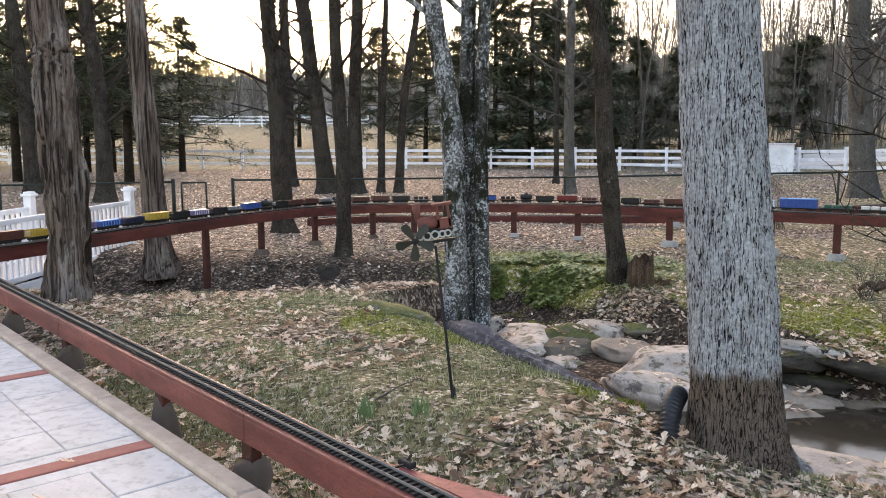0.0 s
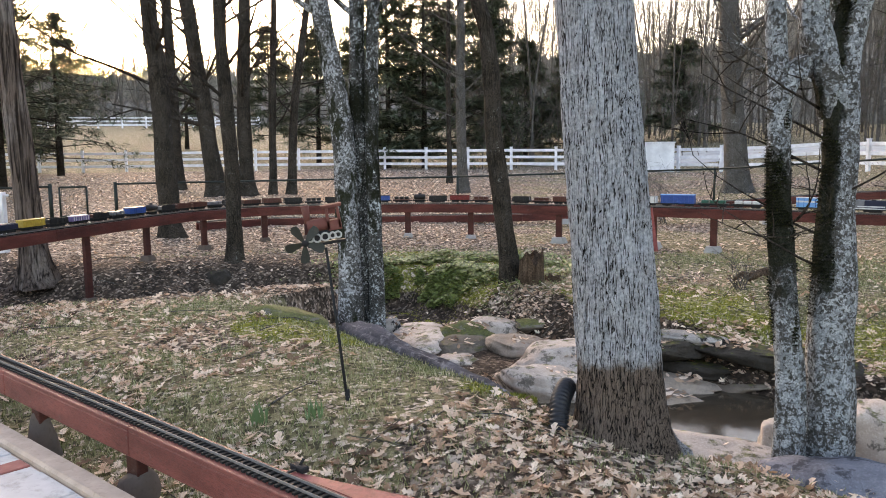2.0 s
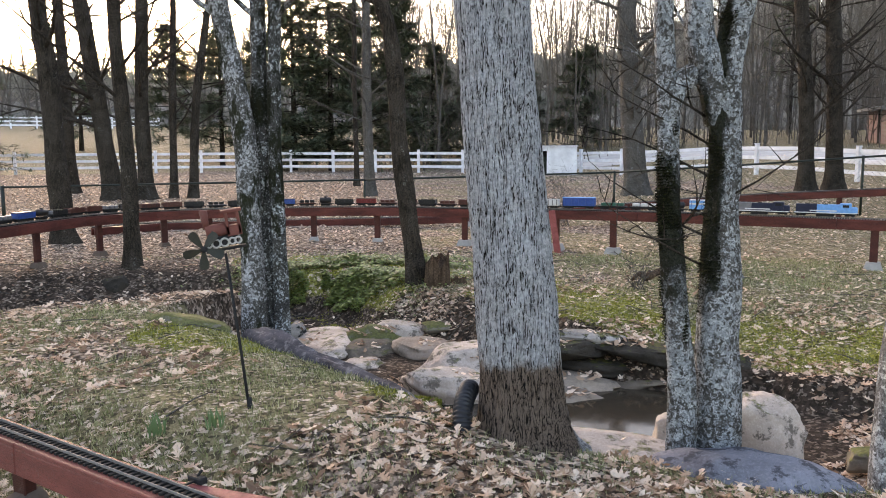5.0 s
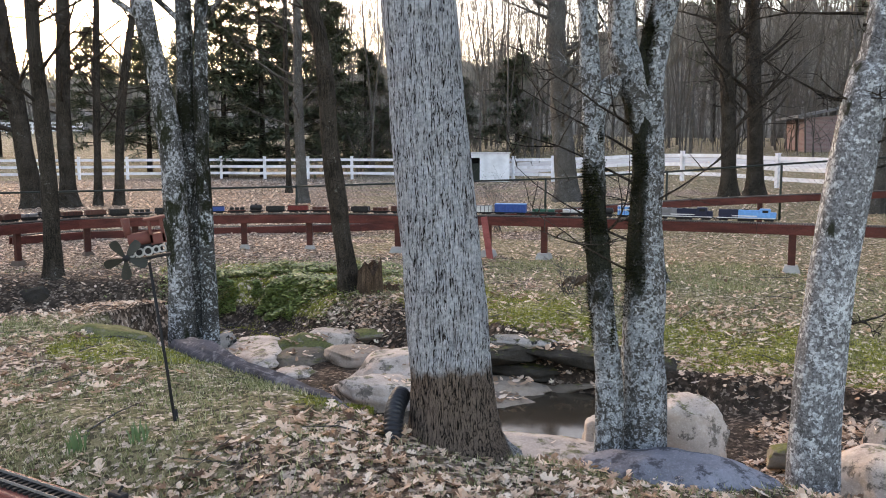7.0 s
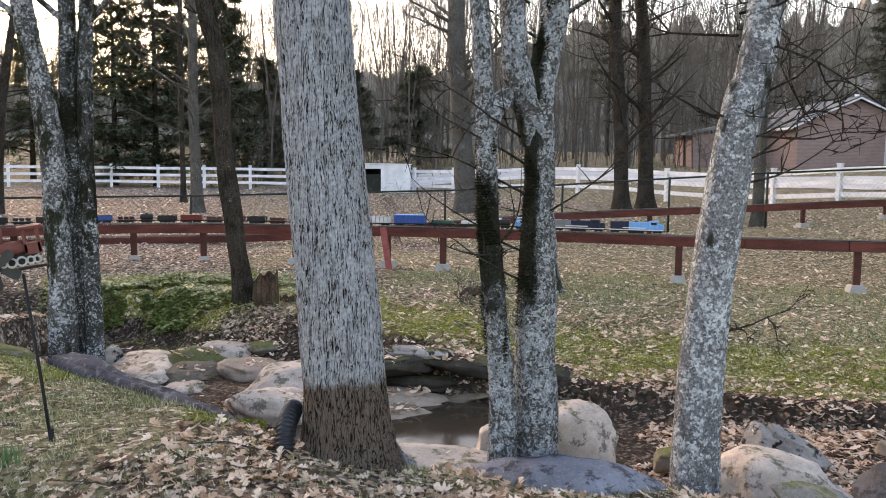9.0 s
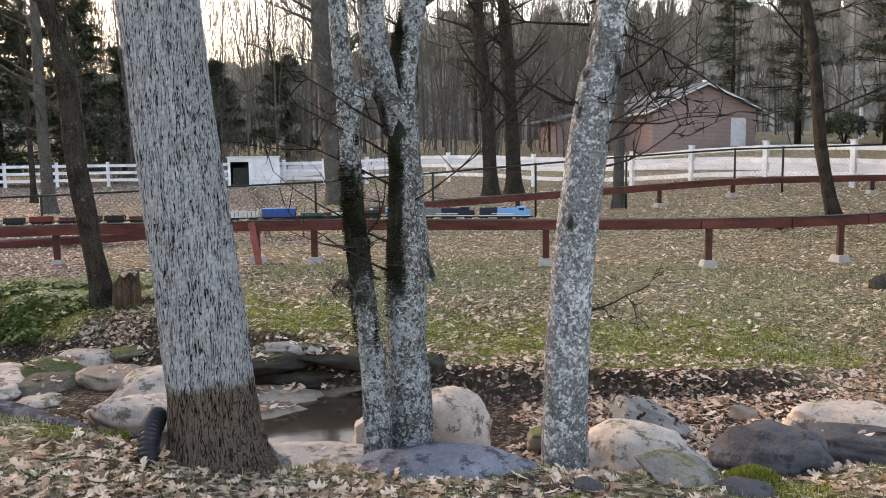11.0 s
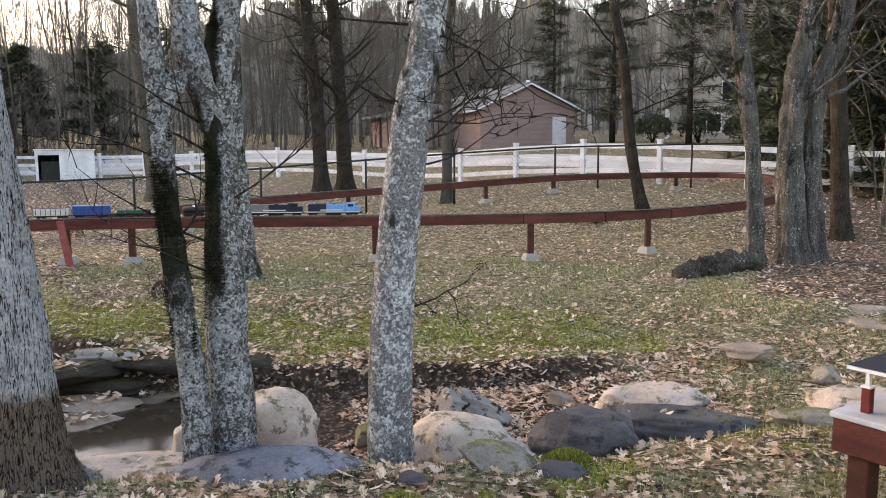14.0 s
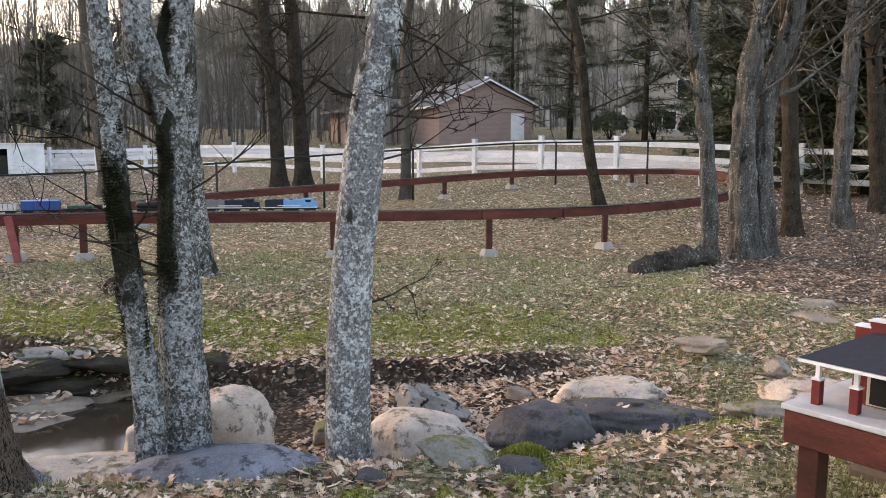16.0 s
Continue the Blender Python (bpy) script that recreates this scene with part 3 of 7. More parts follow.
def rotten_stump(x, y, z0, r, h, label):
    geo = Geo()
    sides, rows = 36, 14
    vs, fs = [], []
    for i in range(rows + 1):
        u = i / rows
        for k in range(sides):
            w = 2 * math.pi * k / sides
            top = h * (0.72 + 0.3 * noise.noise((math.cos(w) * 1.6, math.sin(w) * 1.6, r * 30)))
            q = r * (1 + 0.6 * math.exp(-u * 4) + 0.14 * noise.noise((math.cos(w) * 2.5, math.sin(w) * 2.5, u * 2)) + 0.05 * noise.noise((w * 7, u, 3)))
            vs.append((x + q * math.cos(w), y + q * math.sin(w), z0 - 0.15 + (top + 0.15) * u))
    for k in range(sides):
        w = 2 * math.pi * k / sides
        vs.append((x + 0.55 * r * math.cos(w), y + 0.55 * r * math.sin(w), z0 + h * 0.45))
    for i in range(rows + 1):
        for k in range(sides):
            m = (k + 1) % sides
            fs.append((i * sides + k, i * sides + m, (i + 1) * sides + m, (i + 1) * sides + k))
    fs.append(tuple((rows + 1) * sides + k for k in range(sides)))
    return solo("tree_stump", geo.add(vs, fs, True), M_STUMP, label, "tree stump", at=(x, y, z0))


rotten_stump(2.13, 8.45, -0.12, 0.125, 0.62, "rotten brown tree stump leaning against a dark tree")
rotten_stump(2.38, 8.5, -0.12, 0.085, 0.25, "low mossy dark tree stump beside the creek")

# twin stems with lichen, fused above head height and parting again into three limbs
def twin_bark(name, lo, hi, left):
    """Pale lichen rosettes on grey bark, with a coat of dark moss on one side between two heights."""
    k = Mat(name, 0.95, spec=0.05)
    x, y, z = k.xyz()[:3]
    n1, n2, fine = k.noise(7.0, 7, 0.75), k.noise(48.0, 8, 0.8), k.noise(130.0, 5, 0.7)
    c = k.mix(k.ramp(n2, (0.35, 0.0), (0.65, 1.0)), (0.03, 0.029, 0.026), (0.15, 0.148, 0.14))
    jig = k.mix(0.08, k.co, k.n("ShaderNodeTexNoise", Vector=k.co, Scale=40.0, Detail=6.0).outputs["Color"])
    ros = k.n("ShaderNodeTexVoronoi", Vector=jig, Scale=60.0)
    tone = k.n("ShaderNodeSeparateColor", Color=ros.outputs["Color"]).outputs[0]
    crust = k.math("SUBTRACT", k.math("ADD", k.math("MULTIPLY", n1, 0.45), k.math("MULTIPLY", n2, 0.65)), k.math("MULTIPLY", ros.outputs["Distance"], 0.2))
    lich = k.ramp(tone, (0.0, (0.19, 0.212, 0.225)), (0.5, (0.36, 0.395, 0.415)), (1.0, (0.56, 0.595, 0.615)))
    lich = k.mix(k.ramp(fine, (0.36, 0.75), (0.52, 0.0)), lich, (0.11, 0.12, 0.12))
    c = k.mix(k.ramp(crust, (0.42, 0.0), (0.46, 1.0)), c, lich)
    side = k.math("ADD", k.math("MULTIPLY", x, -0.745), k.math("MULTIPLY", y, 0.665))
    z3 = k.math("DIVIDE", z, 3.0)
    zone = k.math("MULTIPLY", k.ramp(z3, (lo / 3.0 - 0.12, 0.0), (lo / 3.0 + 0.08, 1.0)), k.ramp(z3, (hi / 3.0 - 0.1, 1.0), (hi / 3.0 + 0.1, 0.0)))
    zone = k.math("MULTIPLY", zone, k.ramp(k.math("ADD", side, 0.5), (0.47 + left, 0.0), (0.56 + left, 1.0)))
    moss = k.ramp(k.math("ADD", k.math("MULTIPLY", zone, 0.33), k.math("ADD", k.math("MULTIPLY", n1, 0.7), k.math("MULTIPLY", n2, 0.3))), (0.72, 0.0), (0.79, 0.96))
    c = k.mix(moss, c, k.ramp(fine, (0.35, (0.006, 0.007, 0.004)), (0.7, (0.035, 0.036, 0.02))))
    return k.color(c).bump(k.math("ADD", k.math("ADD", n2, fine), k.math("MULTIPLY", moss, 1.2)), 0.9, 0.014).m


M_MOSSBLADE = Mat("dark_trunk_moss", 0.95, spec=0.05)
M_MOSSBLADE = M_MOSSBLADE.color(M_MOSSBLADE.ramp(M_MOSSBLADE.island(), (0.0, (0.006, 0.0065, 0.004)), (0.8, (0.018, 0.02, 0.01)), (1.0, (0.06, 0.07, 0.025)))).m


def trunk_moss(geo, pts, lo, hi, left, count, seed):
    """Shaggy dark moss on one side of a stem."""
    rr, g, tries = random.Random(seed), Geo(), 0
    side = Vector((-0.745, 0.665, 0))
    while count and tries < 60000:
        tries += 1
        p = Vector(rr.choice(geo.v))
        q = min(pts, key=lambda e: abs(e.z - p.z))
        out = (p - q).normalized()
        if not lo + 0.35 * fbm(p.x * 14, p.y * 14, p.z * 3 + seed) < p.z < hi + 0.35 * fbm(p.x * 14, p.y * 14, p.z * 3 + seed + 5) or out.dot(side) < left or fbm(p.x * 9 + seed, p.y * 9, p.z * 6) < 0.0:
            continue
        h = rr.uniform(0.005, 0.018) * (1 + 1.2 * max(0.0, fbm(p.x * 5, p.y * 5, p.z * 7 + seed)))
        t = out.cross(Vector((rr.uniform(-.4, .4), rr.uniform(-.4, .4), 1))).normalized() * rr.uniform(0.003, 0.007)
        e = p + out * h + Vector((rr.uniform(-.5, .5), rr.uniform(-.5, .5), rr.uniform(-.9, .3))) * h
        p = p - out * 0.004
        g.add([p - t, p + t, e], [(0, 1, 2)])
        count -= 1
    return g


twin = thing("tree", (2.32, 3.66, -0.1), "twin lichen-covered stems fused above head height, coated with dark moss", "tree")
for ax, ra, rb, lo, hi, left, face, cnt in (
        ([(2.21, 3.62, -0.3), (2.2, 3.63, 0.26), (2.18, 3.64, 0.55), (2.155, 3.65, 0.83), (2.14, 3.665, 1.06), (2.125, 3.675, 1.3), (2.115, 3.685, 1.55), (2.105, 3.69, 1.8), (2.09, 3.695, 2.05), (2.07, 3.7, 2.3), (1.98, 3.78, 3.2), (1.8, 3.9, 4.4), (1.6, 4.1, 6)], 0.069, 0.034, 0.76, 1.55, -0.9, -0.3, 5200),
        ([(2.405, 3.62, -0.32), (2.4, 3.62, 0.22), (2.39, 3.63, 0.52), (2.395, 3.62, 0.81), (2.385, 3.625, 1.1), (2.39, 3.62, 1.38), (2.385, 3.62, 1.66), (2.38, 3.615, 1.85), (2.4, 3.6, 2.04), (2.425, 3.575, 2.2), (2.47, 3.54, 2.5), (2.6, 3.5, 3.6), (2.8, 3.4, 6)], 0.112, 0.04, 0.72, 2.4, -0.15, -0.125, 7000),
        ([(2.39, 3.64, 1.62), (2.335, 3.63, 1.74), (2.28, 3.635, 1.88), (2.25, 3.65, 2.03), (2.24, 3.655, 2.18), (2.22, 3.67, 2.45), (2.2, 3.8, 3.4), (2.15, 4.0, 4.6), (2.1, 4.2, 6)], 0.084, 0.04, 1.45, 2.0, 0.3, -0.06, 0)):
    g, pts = trunk_geo(ax, ra, rb, flare=0.22 if ax[0][2] < 0 else 0.0, flare_h=0.16, sides=56, step=0.03, rough=0.24, ridges=0.004, seed=ra * 70, nridge=24)
    st = part("stem", g, twin_bark("mossy_bark_with_lichen_rosettes", lo + 0.1, hi + 0.1, face), twin)
    if cnt:
        part("moss_coat", trunk_moss(g, pts, lo, hi, left, cnt, int(ra * 1000)), M_MOSSBLADE, st, "shaggy dark moss")
g, _ = trunk_geo([(2.1, 3.69, 1.62), (2.16, 3.67, 1.78), (2.25, 3.65, 1.84), (2.34, 3.63, 1.78), (2.4, 3.62, 1.62)], 0.052, 0.06, flare=0.0, flare_h=0.1, sides=30, step=0.02, rough=0.3, seed=6.0)
part("fused_branch", g, twin_bark("lichened_fused_wood", 0.9, 1.3, 0.3), twin)
for h, a in ((0.9, 200), (1.05, 170), (1.2, 300), (1.35, 150), (1.5, 190), (1.62, 200), (2.3, 120), (2.8, 200), (3.4, 20)):
    g = Geo()
    grow(g, (2.34, 3.67, h), (math.cos(radians(a)), math.sin(radians(a)), 0.5), 0.7, 0.007, 2, 4)
    part("twig", g, M_DARK, twin)

# leaning tree
lean_t = tree([(2.95, 3.03, -0.24), (2.95, 3.03, 0.25), (2.97, 3.01, 0.83), (3.01, 2.97, 1.38), (3.05, 2.93, 1.79), (3.1, 2.88, 2.19)], 0.118, 0.07, M_LEAN, "leaning tree with smooth grey bark and pale lichen patches", top=7, limbs=7, low=2.6, limb_len=1.8,
              bark_kw=dict(flare=0.3, flare_h=0.15, sides=72, step=0.03, rough=0.1, ridges=0.003, seed=8.0, nridge=26), sink=0.15)
g = Geo()
for h, s, L in ((1.42, 1, 0.5), (1.5, 1, 0.7), (1.56, 1, 0.5), (1.62, 1, 0.6), (1.7, -1, 0.6), (1.8, 1, 0.7), (2.05, 1, 0.9), (2.1, -1, 0.8), (2.2, 1, 0.9), (0.72, 1, 0.35)):
    g = Geo()
    grow(g, (3.02, 2.95, h), (0.5 * s, -0.7 * s, rnd(-0.1, 0.5)), L, 0.007, 3, 4, wob=0.3, up=0.0)
    part("twig", g, M_DARK, lean_t)

# trees on the lawn and along the fence
LAWN = "scattered lawn trees"
for ax, r, mat, lab in (
    ([(-2.45, 13.3, 0.05), (-2.49, 13.29, 1.1), (-2.54, 13.29, 2.62), (-2.62, 13.27, 3.74)], 0.16, M_DARK, "dark straight trunk behind the raised track"),
    ([(-8.23, 20.52, 0.05), (-8.26, 20.51, 2.56), (-8.45, 20.43, 4.98)], 0.2, M_DARK, "dark evergreen trunk behind the footbridge"),
    ([(-11.93, 24.34, 0.05), (-11.99, 24.31, 2.76), (-12.16, 24.22, 5.63)], 0.22, M_DARK, "dark trunk near the white fence"),
    ([(-4.93, 27.69, 0.05), (-4.95, 27.69, 2.92), (-4.99, 27.68, 6.21)], 0.19, M_DARK, "dark trunk standing in fallen leaves"),
    ([(-3.19, 23.92, 0.01), (-3.45, 23.88, 2.72), (-3.78, 23.83, 5.55)], 0.24, M_DARK, "leaning dark trunk standing in fallen leaves"),
    ([(-2.34, 24.02, -0.0), (-2.36, 24.02, 2.73), (-2.22, 24.03, 5.58)], 0.2, M_DARK, "trunk wrapped in dark ivy"),
    ([(-1.63, 24.08, -0.01), (-1.55, 24.08, 2.73), (-1.42, 24.09, 5.59)], 0.1, M_DARK, "slim dark trunk in fallen leaves"),
    ([(-1.12, 24.11, -0.01), (-0.93, 24.12, 2.73), (-0.48, 24.13, 5.59)], 0.12, M_DARK, "slim leaning trunk in fallen leaves"),
    ([(3.87, 23.83, 0.07), (3.82, 23.84, 2.7), (3.84, 23.83, 5.53)], 0.15, M_GREYB, "pale grey straight trunk in fallen leaves"),
    ([(4.35, 29.82, 0.1), (4.33, 29.83, 3.01), (4.36, 29.82, 6.56)], 0.09, M_DARK, "thin dark trunk by the white fence"),
    ([(11.2, 21.38, 0.18), (11.0, 21.49, 2.56), (10.84, 21.57, 5.14)], 0.31, M_GREYB, "thick pale grey trunk in fallen leaves"),
    ([(16.17, 20.55, 0.4), (16.06, 20.63, 2.97), (15.86, 20.79, 5.93)], 0.22, M_DARK, "dark branching tree inside the white fence"),
    ([(17.38, 20.85, 0.4), (17.28, 20.94, 3.01), (17.12, 21.06, 6.05)], 0.24, M_DARK, "dark bare tree inside the white fence"),
    ([(-1.18, 10.57, -0.3), (-1.17, 10.57, 1.18), (-1.22, 10.56, 2.38), (-1.23, 10.56, 3.28)], 0.095, M_DARK, "slim tree with a swollen foot on the creek bank"),
    ([(10.42, 4.28, -0.05), (10.39, 4.35, 1.18), (10.34, 4.47, 2.25), (10.27, 4.62, 3.3)], 0.1, M_SHAGGY, "slim burred trunk beside a thick one"),
    ([(10.95, 4.02, -0.04), (10.92, 4.11, 1.17), (10.93, 4.08, 2.4), (10.98, 3.95, 3.31)], 0.165, M_SHAGGY, "thick shaggy trunk dividing near the ground"),
    ([(11.22, 3.87, -0.05), (11.19, 3.95, 1.17), (11.2, 3.91, 2.27), (11.29, 3.64, 3.32)], 0.14, M_SHAGGY, "dark trunk grown against a thick one"),
    ([(13.61, 4.27, 0.07), (13.58, 4.38, 1.54), (13.54, 4.51, 3.7)], 0.14, M_DARK, "dark trunk at the wood's edge"),
    ([(14.77, 3.87, 0.03), (14.76, 3.92, 1.54), (14.77, 3.86, 3.79)], 0.14, M_SHAGGY, "grey trunk at the wood's edge"),
    ([(16.85, 3.77, 0.15), (16.81, 3.93, 2.06), (16.76, 4.14, 4.08)], 0.15, M_DARK, "shaded trunk at the wood's edge"),
    ([(13.66, 7.75, 0.1), (13.52, 7.98, 1.5), (13.42, 8.13, 3.13), (13.28, 8.27, 4.1)], 0.11, M_DARK, "slim dark tree leaning beside the raised track"),
    ([(14.05, 13.14, 0.4), (14.06, 13.13, 2.19), (14.05, 13.14, 3.97), (14.13, 13.06, 4.72)], 0.12, M_GREYB, "slim grey trunk behind the raised tracks"),
    ([(5.3, 7.95, -0.02), (5.24, 8.0, 1.0), (5.2, 8.0, 2.2)], 0.13, M_LICHEN, "lichen-patched trunk on the mossy bank"),
):
    ax = [Vector(p) for p in ax]
    ax[0].z = ground(ax[0].x, ax[0].y) + 0.02
    shag = mat is M_SHAGGY
    tree(ax, r, r * 0.62, mat, lab, top=9.5, limbs=20, low=1.9, limb_len=2.6, twigs=3, depth=3, stout=1.15, group=LAWN, bark_kw=dict(flare=0.7, flare_h=0.3, sides=64 if shag else 28, step=0.09 if shag else 0.12, rough=0.34 if shag else 0.14, seed=ax[0].x, ridges=0.02 if shag else 0.006, nridge=18))


# ---------------------------------------------------------------- raised railway
def line_at(pts, s):
    """Place and way at the length s along a line of points."""
    for a, b in zip(pts, pts[1:]):
        n = (b - a).length
        if s <= n or b is pts[-1]:
            return a + (b - a) * (s / n), (b - a).normalized()
        s -= n


def frame_at(p, d, up=Vector((0, 0, 1))):
    side = d.cross(up).normalized()
    return Matrix((d, side, side.cross(d))).transposed(), side


def lump(g, c, size, seed):
    """A broken, rounded block."""
    rr = random.Random(int(seed * 100))
    planes = [(Vector((rr.uniform(-1, 1), rr.uniform(-1, 1), rr.uniform(-0.5, 1))).normalized(), rr.uniform(0.6, 0.85)) for _ in range(8)]
    vs, fs, na, nb = [], [], 24, 14
    for j in range(nb + 1):
        for i in range(na):
            u, v = 2 * math.pi * i / na, math.pi * j / nb
            q = Vector((math.cos(u) * math.sin(v), math.sin(u) * math.sin(v), math.cos(v)))
            for nv, dd in planes:
                e = q.dot(nv) - dd
                if e > 0:
                    q -= nv * e * 0.9
            q *= 1 + 0.08 * noise.noise(q * 3 + Vector((seed, 0, 0)))
            vs.append((c[0] + q.x * size[0] / 2, c[1] + q.y * size[1] / 2, c[2] + q.z * size[2] / 2))
    for j in range(nb):
        for i in range(na):
            m = (i + 1) % na
            fs.append((j * na + i, (j + 1) * na + i, (j + 1) * na + m, j * na + m))
    return g.add(vs, fs, True)


def raised_track(pts, label, piece=1.2, beam=(0.13, 0.105), posts=(), post_w=0.089, pier=0.21, group="", lumpy=False, red=None):
    """A stained beam on posts that carries rails on black ties."""
    pts = [Vector(p) for p in pts]
    total = sum((b - a).length for a, b in zip(pts, pts[1:]))
    t = thing("raised_track", pts[0], label, "railway track")
    n = max(1, round(total / piece))
    for i in range(n):
        a, _ = line_at(pts, total * i / n)
        b, _ = line_at(pts, total * (i + 1) / n)
        d = (b - a).normalized()
        m, side = frame_at(a, d)
        for sgn in (-1, 1):
            g = Geo().box((a + b) / 2 + side * sgn * beam[0] * 0.37 + Vector((0, 0, -beam[1] / 2 - 0.02)), ((b - a).length - 0.004, 0.036, beam[1]), m, 0.004)
            part("beam", g, red or M_RED, t)
        g = Geo().box((a + b) / 2 + Vector((0, 0, -0.012)), ((b - a).length - 0.003, beam[0], 0.02), m, 0.003)
        part("deck_board", g, red or M_RED, t)
    tie = Geo()
    k = max(2, int(total / 0.25))
    line = [line_at(pts, total * i / k) for i in range(k + 1)]
    for sgn in (-1, 1):
        rails = Geo()
        for i in range(k):
            a, da = line[i]
            b, db = line[i + 1]
            m, side = frame_at(a, (b - a).normalized())
            rails.box((a + b) / 2 + side * sgn * 0.0235 + Vector((0, 0, 0.014)), ((b - a).length, 0.004, 0.009), m)
        part("rail", rails, M_RAIL, t, "dull metal rail")
    cnt = int(total / 0.03)
    for i in range(cnt):
        a, d = line_at(pts, (i + 0.5) * total / cnt)
        m, side = frame_at(a, d)
        tie.box(a + Vector((0, 0, 0.004)), (0.014, 0.086, 0.008), m)
    o = part("tie_strip", tie, M_TIE, t, "black plastic ties")
    tagged(o, kind="stuff")
    for x, y, top in posts:
        z = ground(x, y)
        q = min((line_at(pts, total * i / 400) for i in range(401)), key=lambda e: (e[0].x - x) ** 2 + (e[0].y - y) ** 2)
        m, side = frame_at(q[0], Vector((q[1].x, q[1].y, 0)).normalized())
        p = q[0]
        z = ground(p.x, p.y)
        hi = p.z - 0.035
        g = Geo().box((p.x, p.y, (hi + z + 0.05) / 2), (post_w, post_w * 0.55, hi - z - 0.05), m, 0.005)
        part("post", g, M_REDDARK, t, "dark red wooden post")
        if pier:
            g = Geo()
            if lumpy:
                lump(g, (p.x, p.y, z + 0.03), (0.19, 0.19, 0.38), p.x)
                part("pier_block", g, M_PIER, t, "rough lump of stained concrete")
                continue
            w2, h = pier / 2 * (0.7 if p.x < 3 else 1.0), 0.06 if p.x < 3 else 0.09
            vs = []
            for zz, ww in ((-0.08, w2), (0.0, w2), (h, w2 * 0.72)):
                for sx, sy in ((-1, -1), (1, -1), (1, 1), (-1, 1)):
                    vs.append(Vector((p.x, p.y, z + zz)) + m @ Vector((sx * ww, sy * ww, 0)))
            g.add(vs, [(0, 1, 2, 3), (8, 9, 10, 11)] + [(j * 4 + i, j * 4 + (i + 1) % 4, j * 4 + 4 + (i + 1) % 4, j * 4 + 4 + i) for j in (0, 1) for i in range(4)])
            part("pier_block", g, M_PIER if p.x < 0 else M_CONC, t, "concrete pier block sunk in leaves")
    return t


NEAR = spline([(0.9, 1.5, 0.42), (-0.03, 2.58, 0.42), (-3.44, 6.53, 0.42), (-3.9, 7.06, 0.42)], 40)
FAR_P = [(-7.2, 3.6, 0.58), (-5.2, 5.6, 0.58), (-3.86, 7.3, 0.6), (-3.47, 8.2, 0.61), (-3.16, 8.9, 0.62), (-2.75, 9.75, 0.62), (-2.3, 10.7, 0.62), (-1.72, 11.75, 0.61), (-0.96, 12.45, 0.59), (0.24, 12.7, 0.58), (1.3, 12.6, 0.58), (2.3, 12.3, 0.58), (3.5, 11.55, 0.58), (5.05, 10.35, 0.6), (7.45, 8.18, 0.6), (9.06, 6.86, 0.6), (10.77, 6.0, 0.6), (13.08, 5.72, 0.6), (14.8, 5.83, 0.62), (16.6, 6.35, 0.7), (18.1, 7.1, 0.8)]
FAR = spline(FAR_P, 120)
BACK = spline([(-2.2, 14.2, 0.22), (-1.37, 14.9, 0.2), (1.33, 15.08, 0.18), (4.15, 14.3, 0.24), (6.5, 13.6, 0.42), (9.0, 12.9, 0.6), (12.4, 11.9, 0.74), (15.6, 11.0, 0.86), (18.7, 9.6, 0.87), (19.4, 8.6, 0.87), (19.0, 7.7, 0.85), (18.2, 7.1, 0.82)], 100)
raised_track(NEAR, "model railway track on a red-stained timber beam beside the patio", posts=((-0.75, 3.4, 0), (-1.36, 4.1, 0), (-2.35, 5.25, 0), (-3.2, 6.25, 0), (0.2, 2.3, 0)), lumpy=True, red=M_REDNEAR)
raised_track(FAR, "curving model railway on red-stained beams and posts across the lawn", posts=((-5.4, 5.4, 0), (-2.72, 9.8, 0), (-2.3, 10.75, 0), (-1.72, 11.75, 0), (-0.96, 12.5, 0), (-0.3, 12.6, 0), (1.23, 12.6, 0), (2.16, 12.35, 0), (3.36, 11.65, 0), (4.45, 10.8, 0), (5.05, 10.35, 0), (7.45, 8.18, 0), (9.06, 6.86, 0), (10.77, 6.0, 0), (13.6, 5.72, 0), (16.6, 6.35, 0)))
raised_track(BACK, "second raised model railway climbing behind the first", posts=((-1, 15, 0), (1.8, 15, 0), (4.2, 14.3, 0), (7.5, 13.3, 0), (10.5, 12.4, 0), (13.6, 11.58, 0), (15.4, 11.06, 0), (18.5, 9.7, 0), (19.2, 8.0, 0)), pier=0.22)


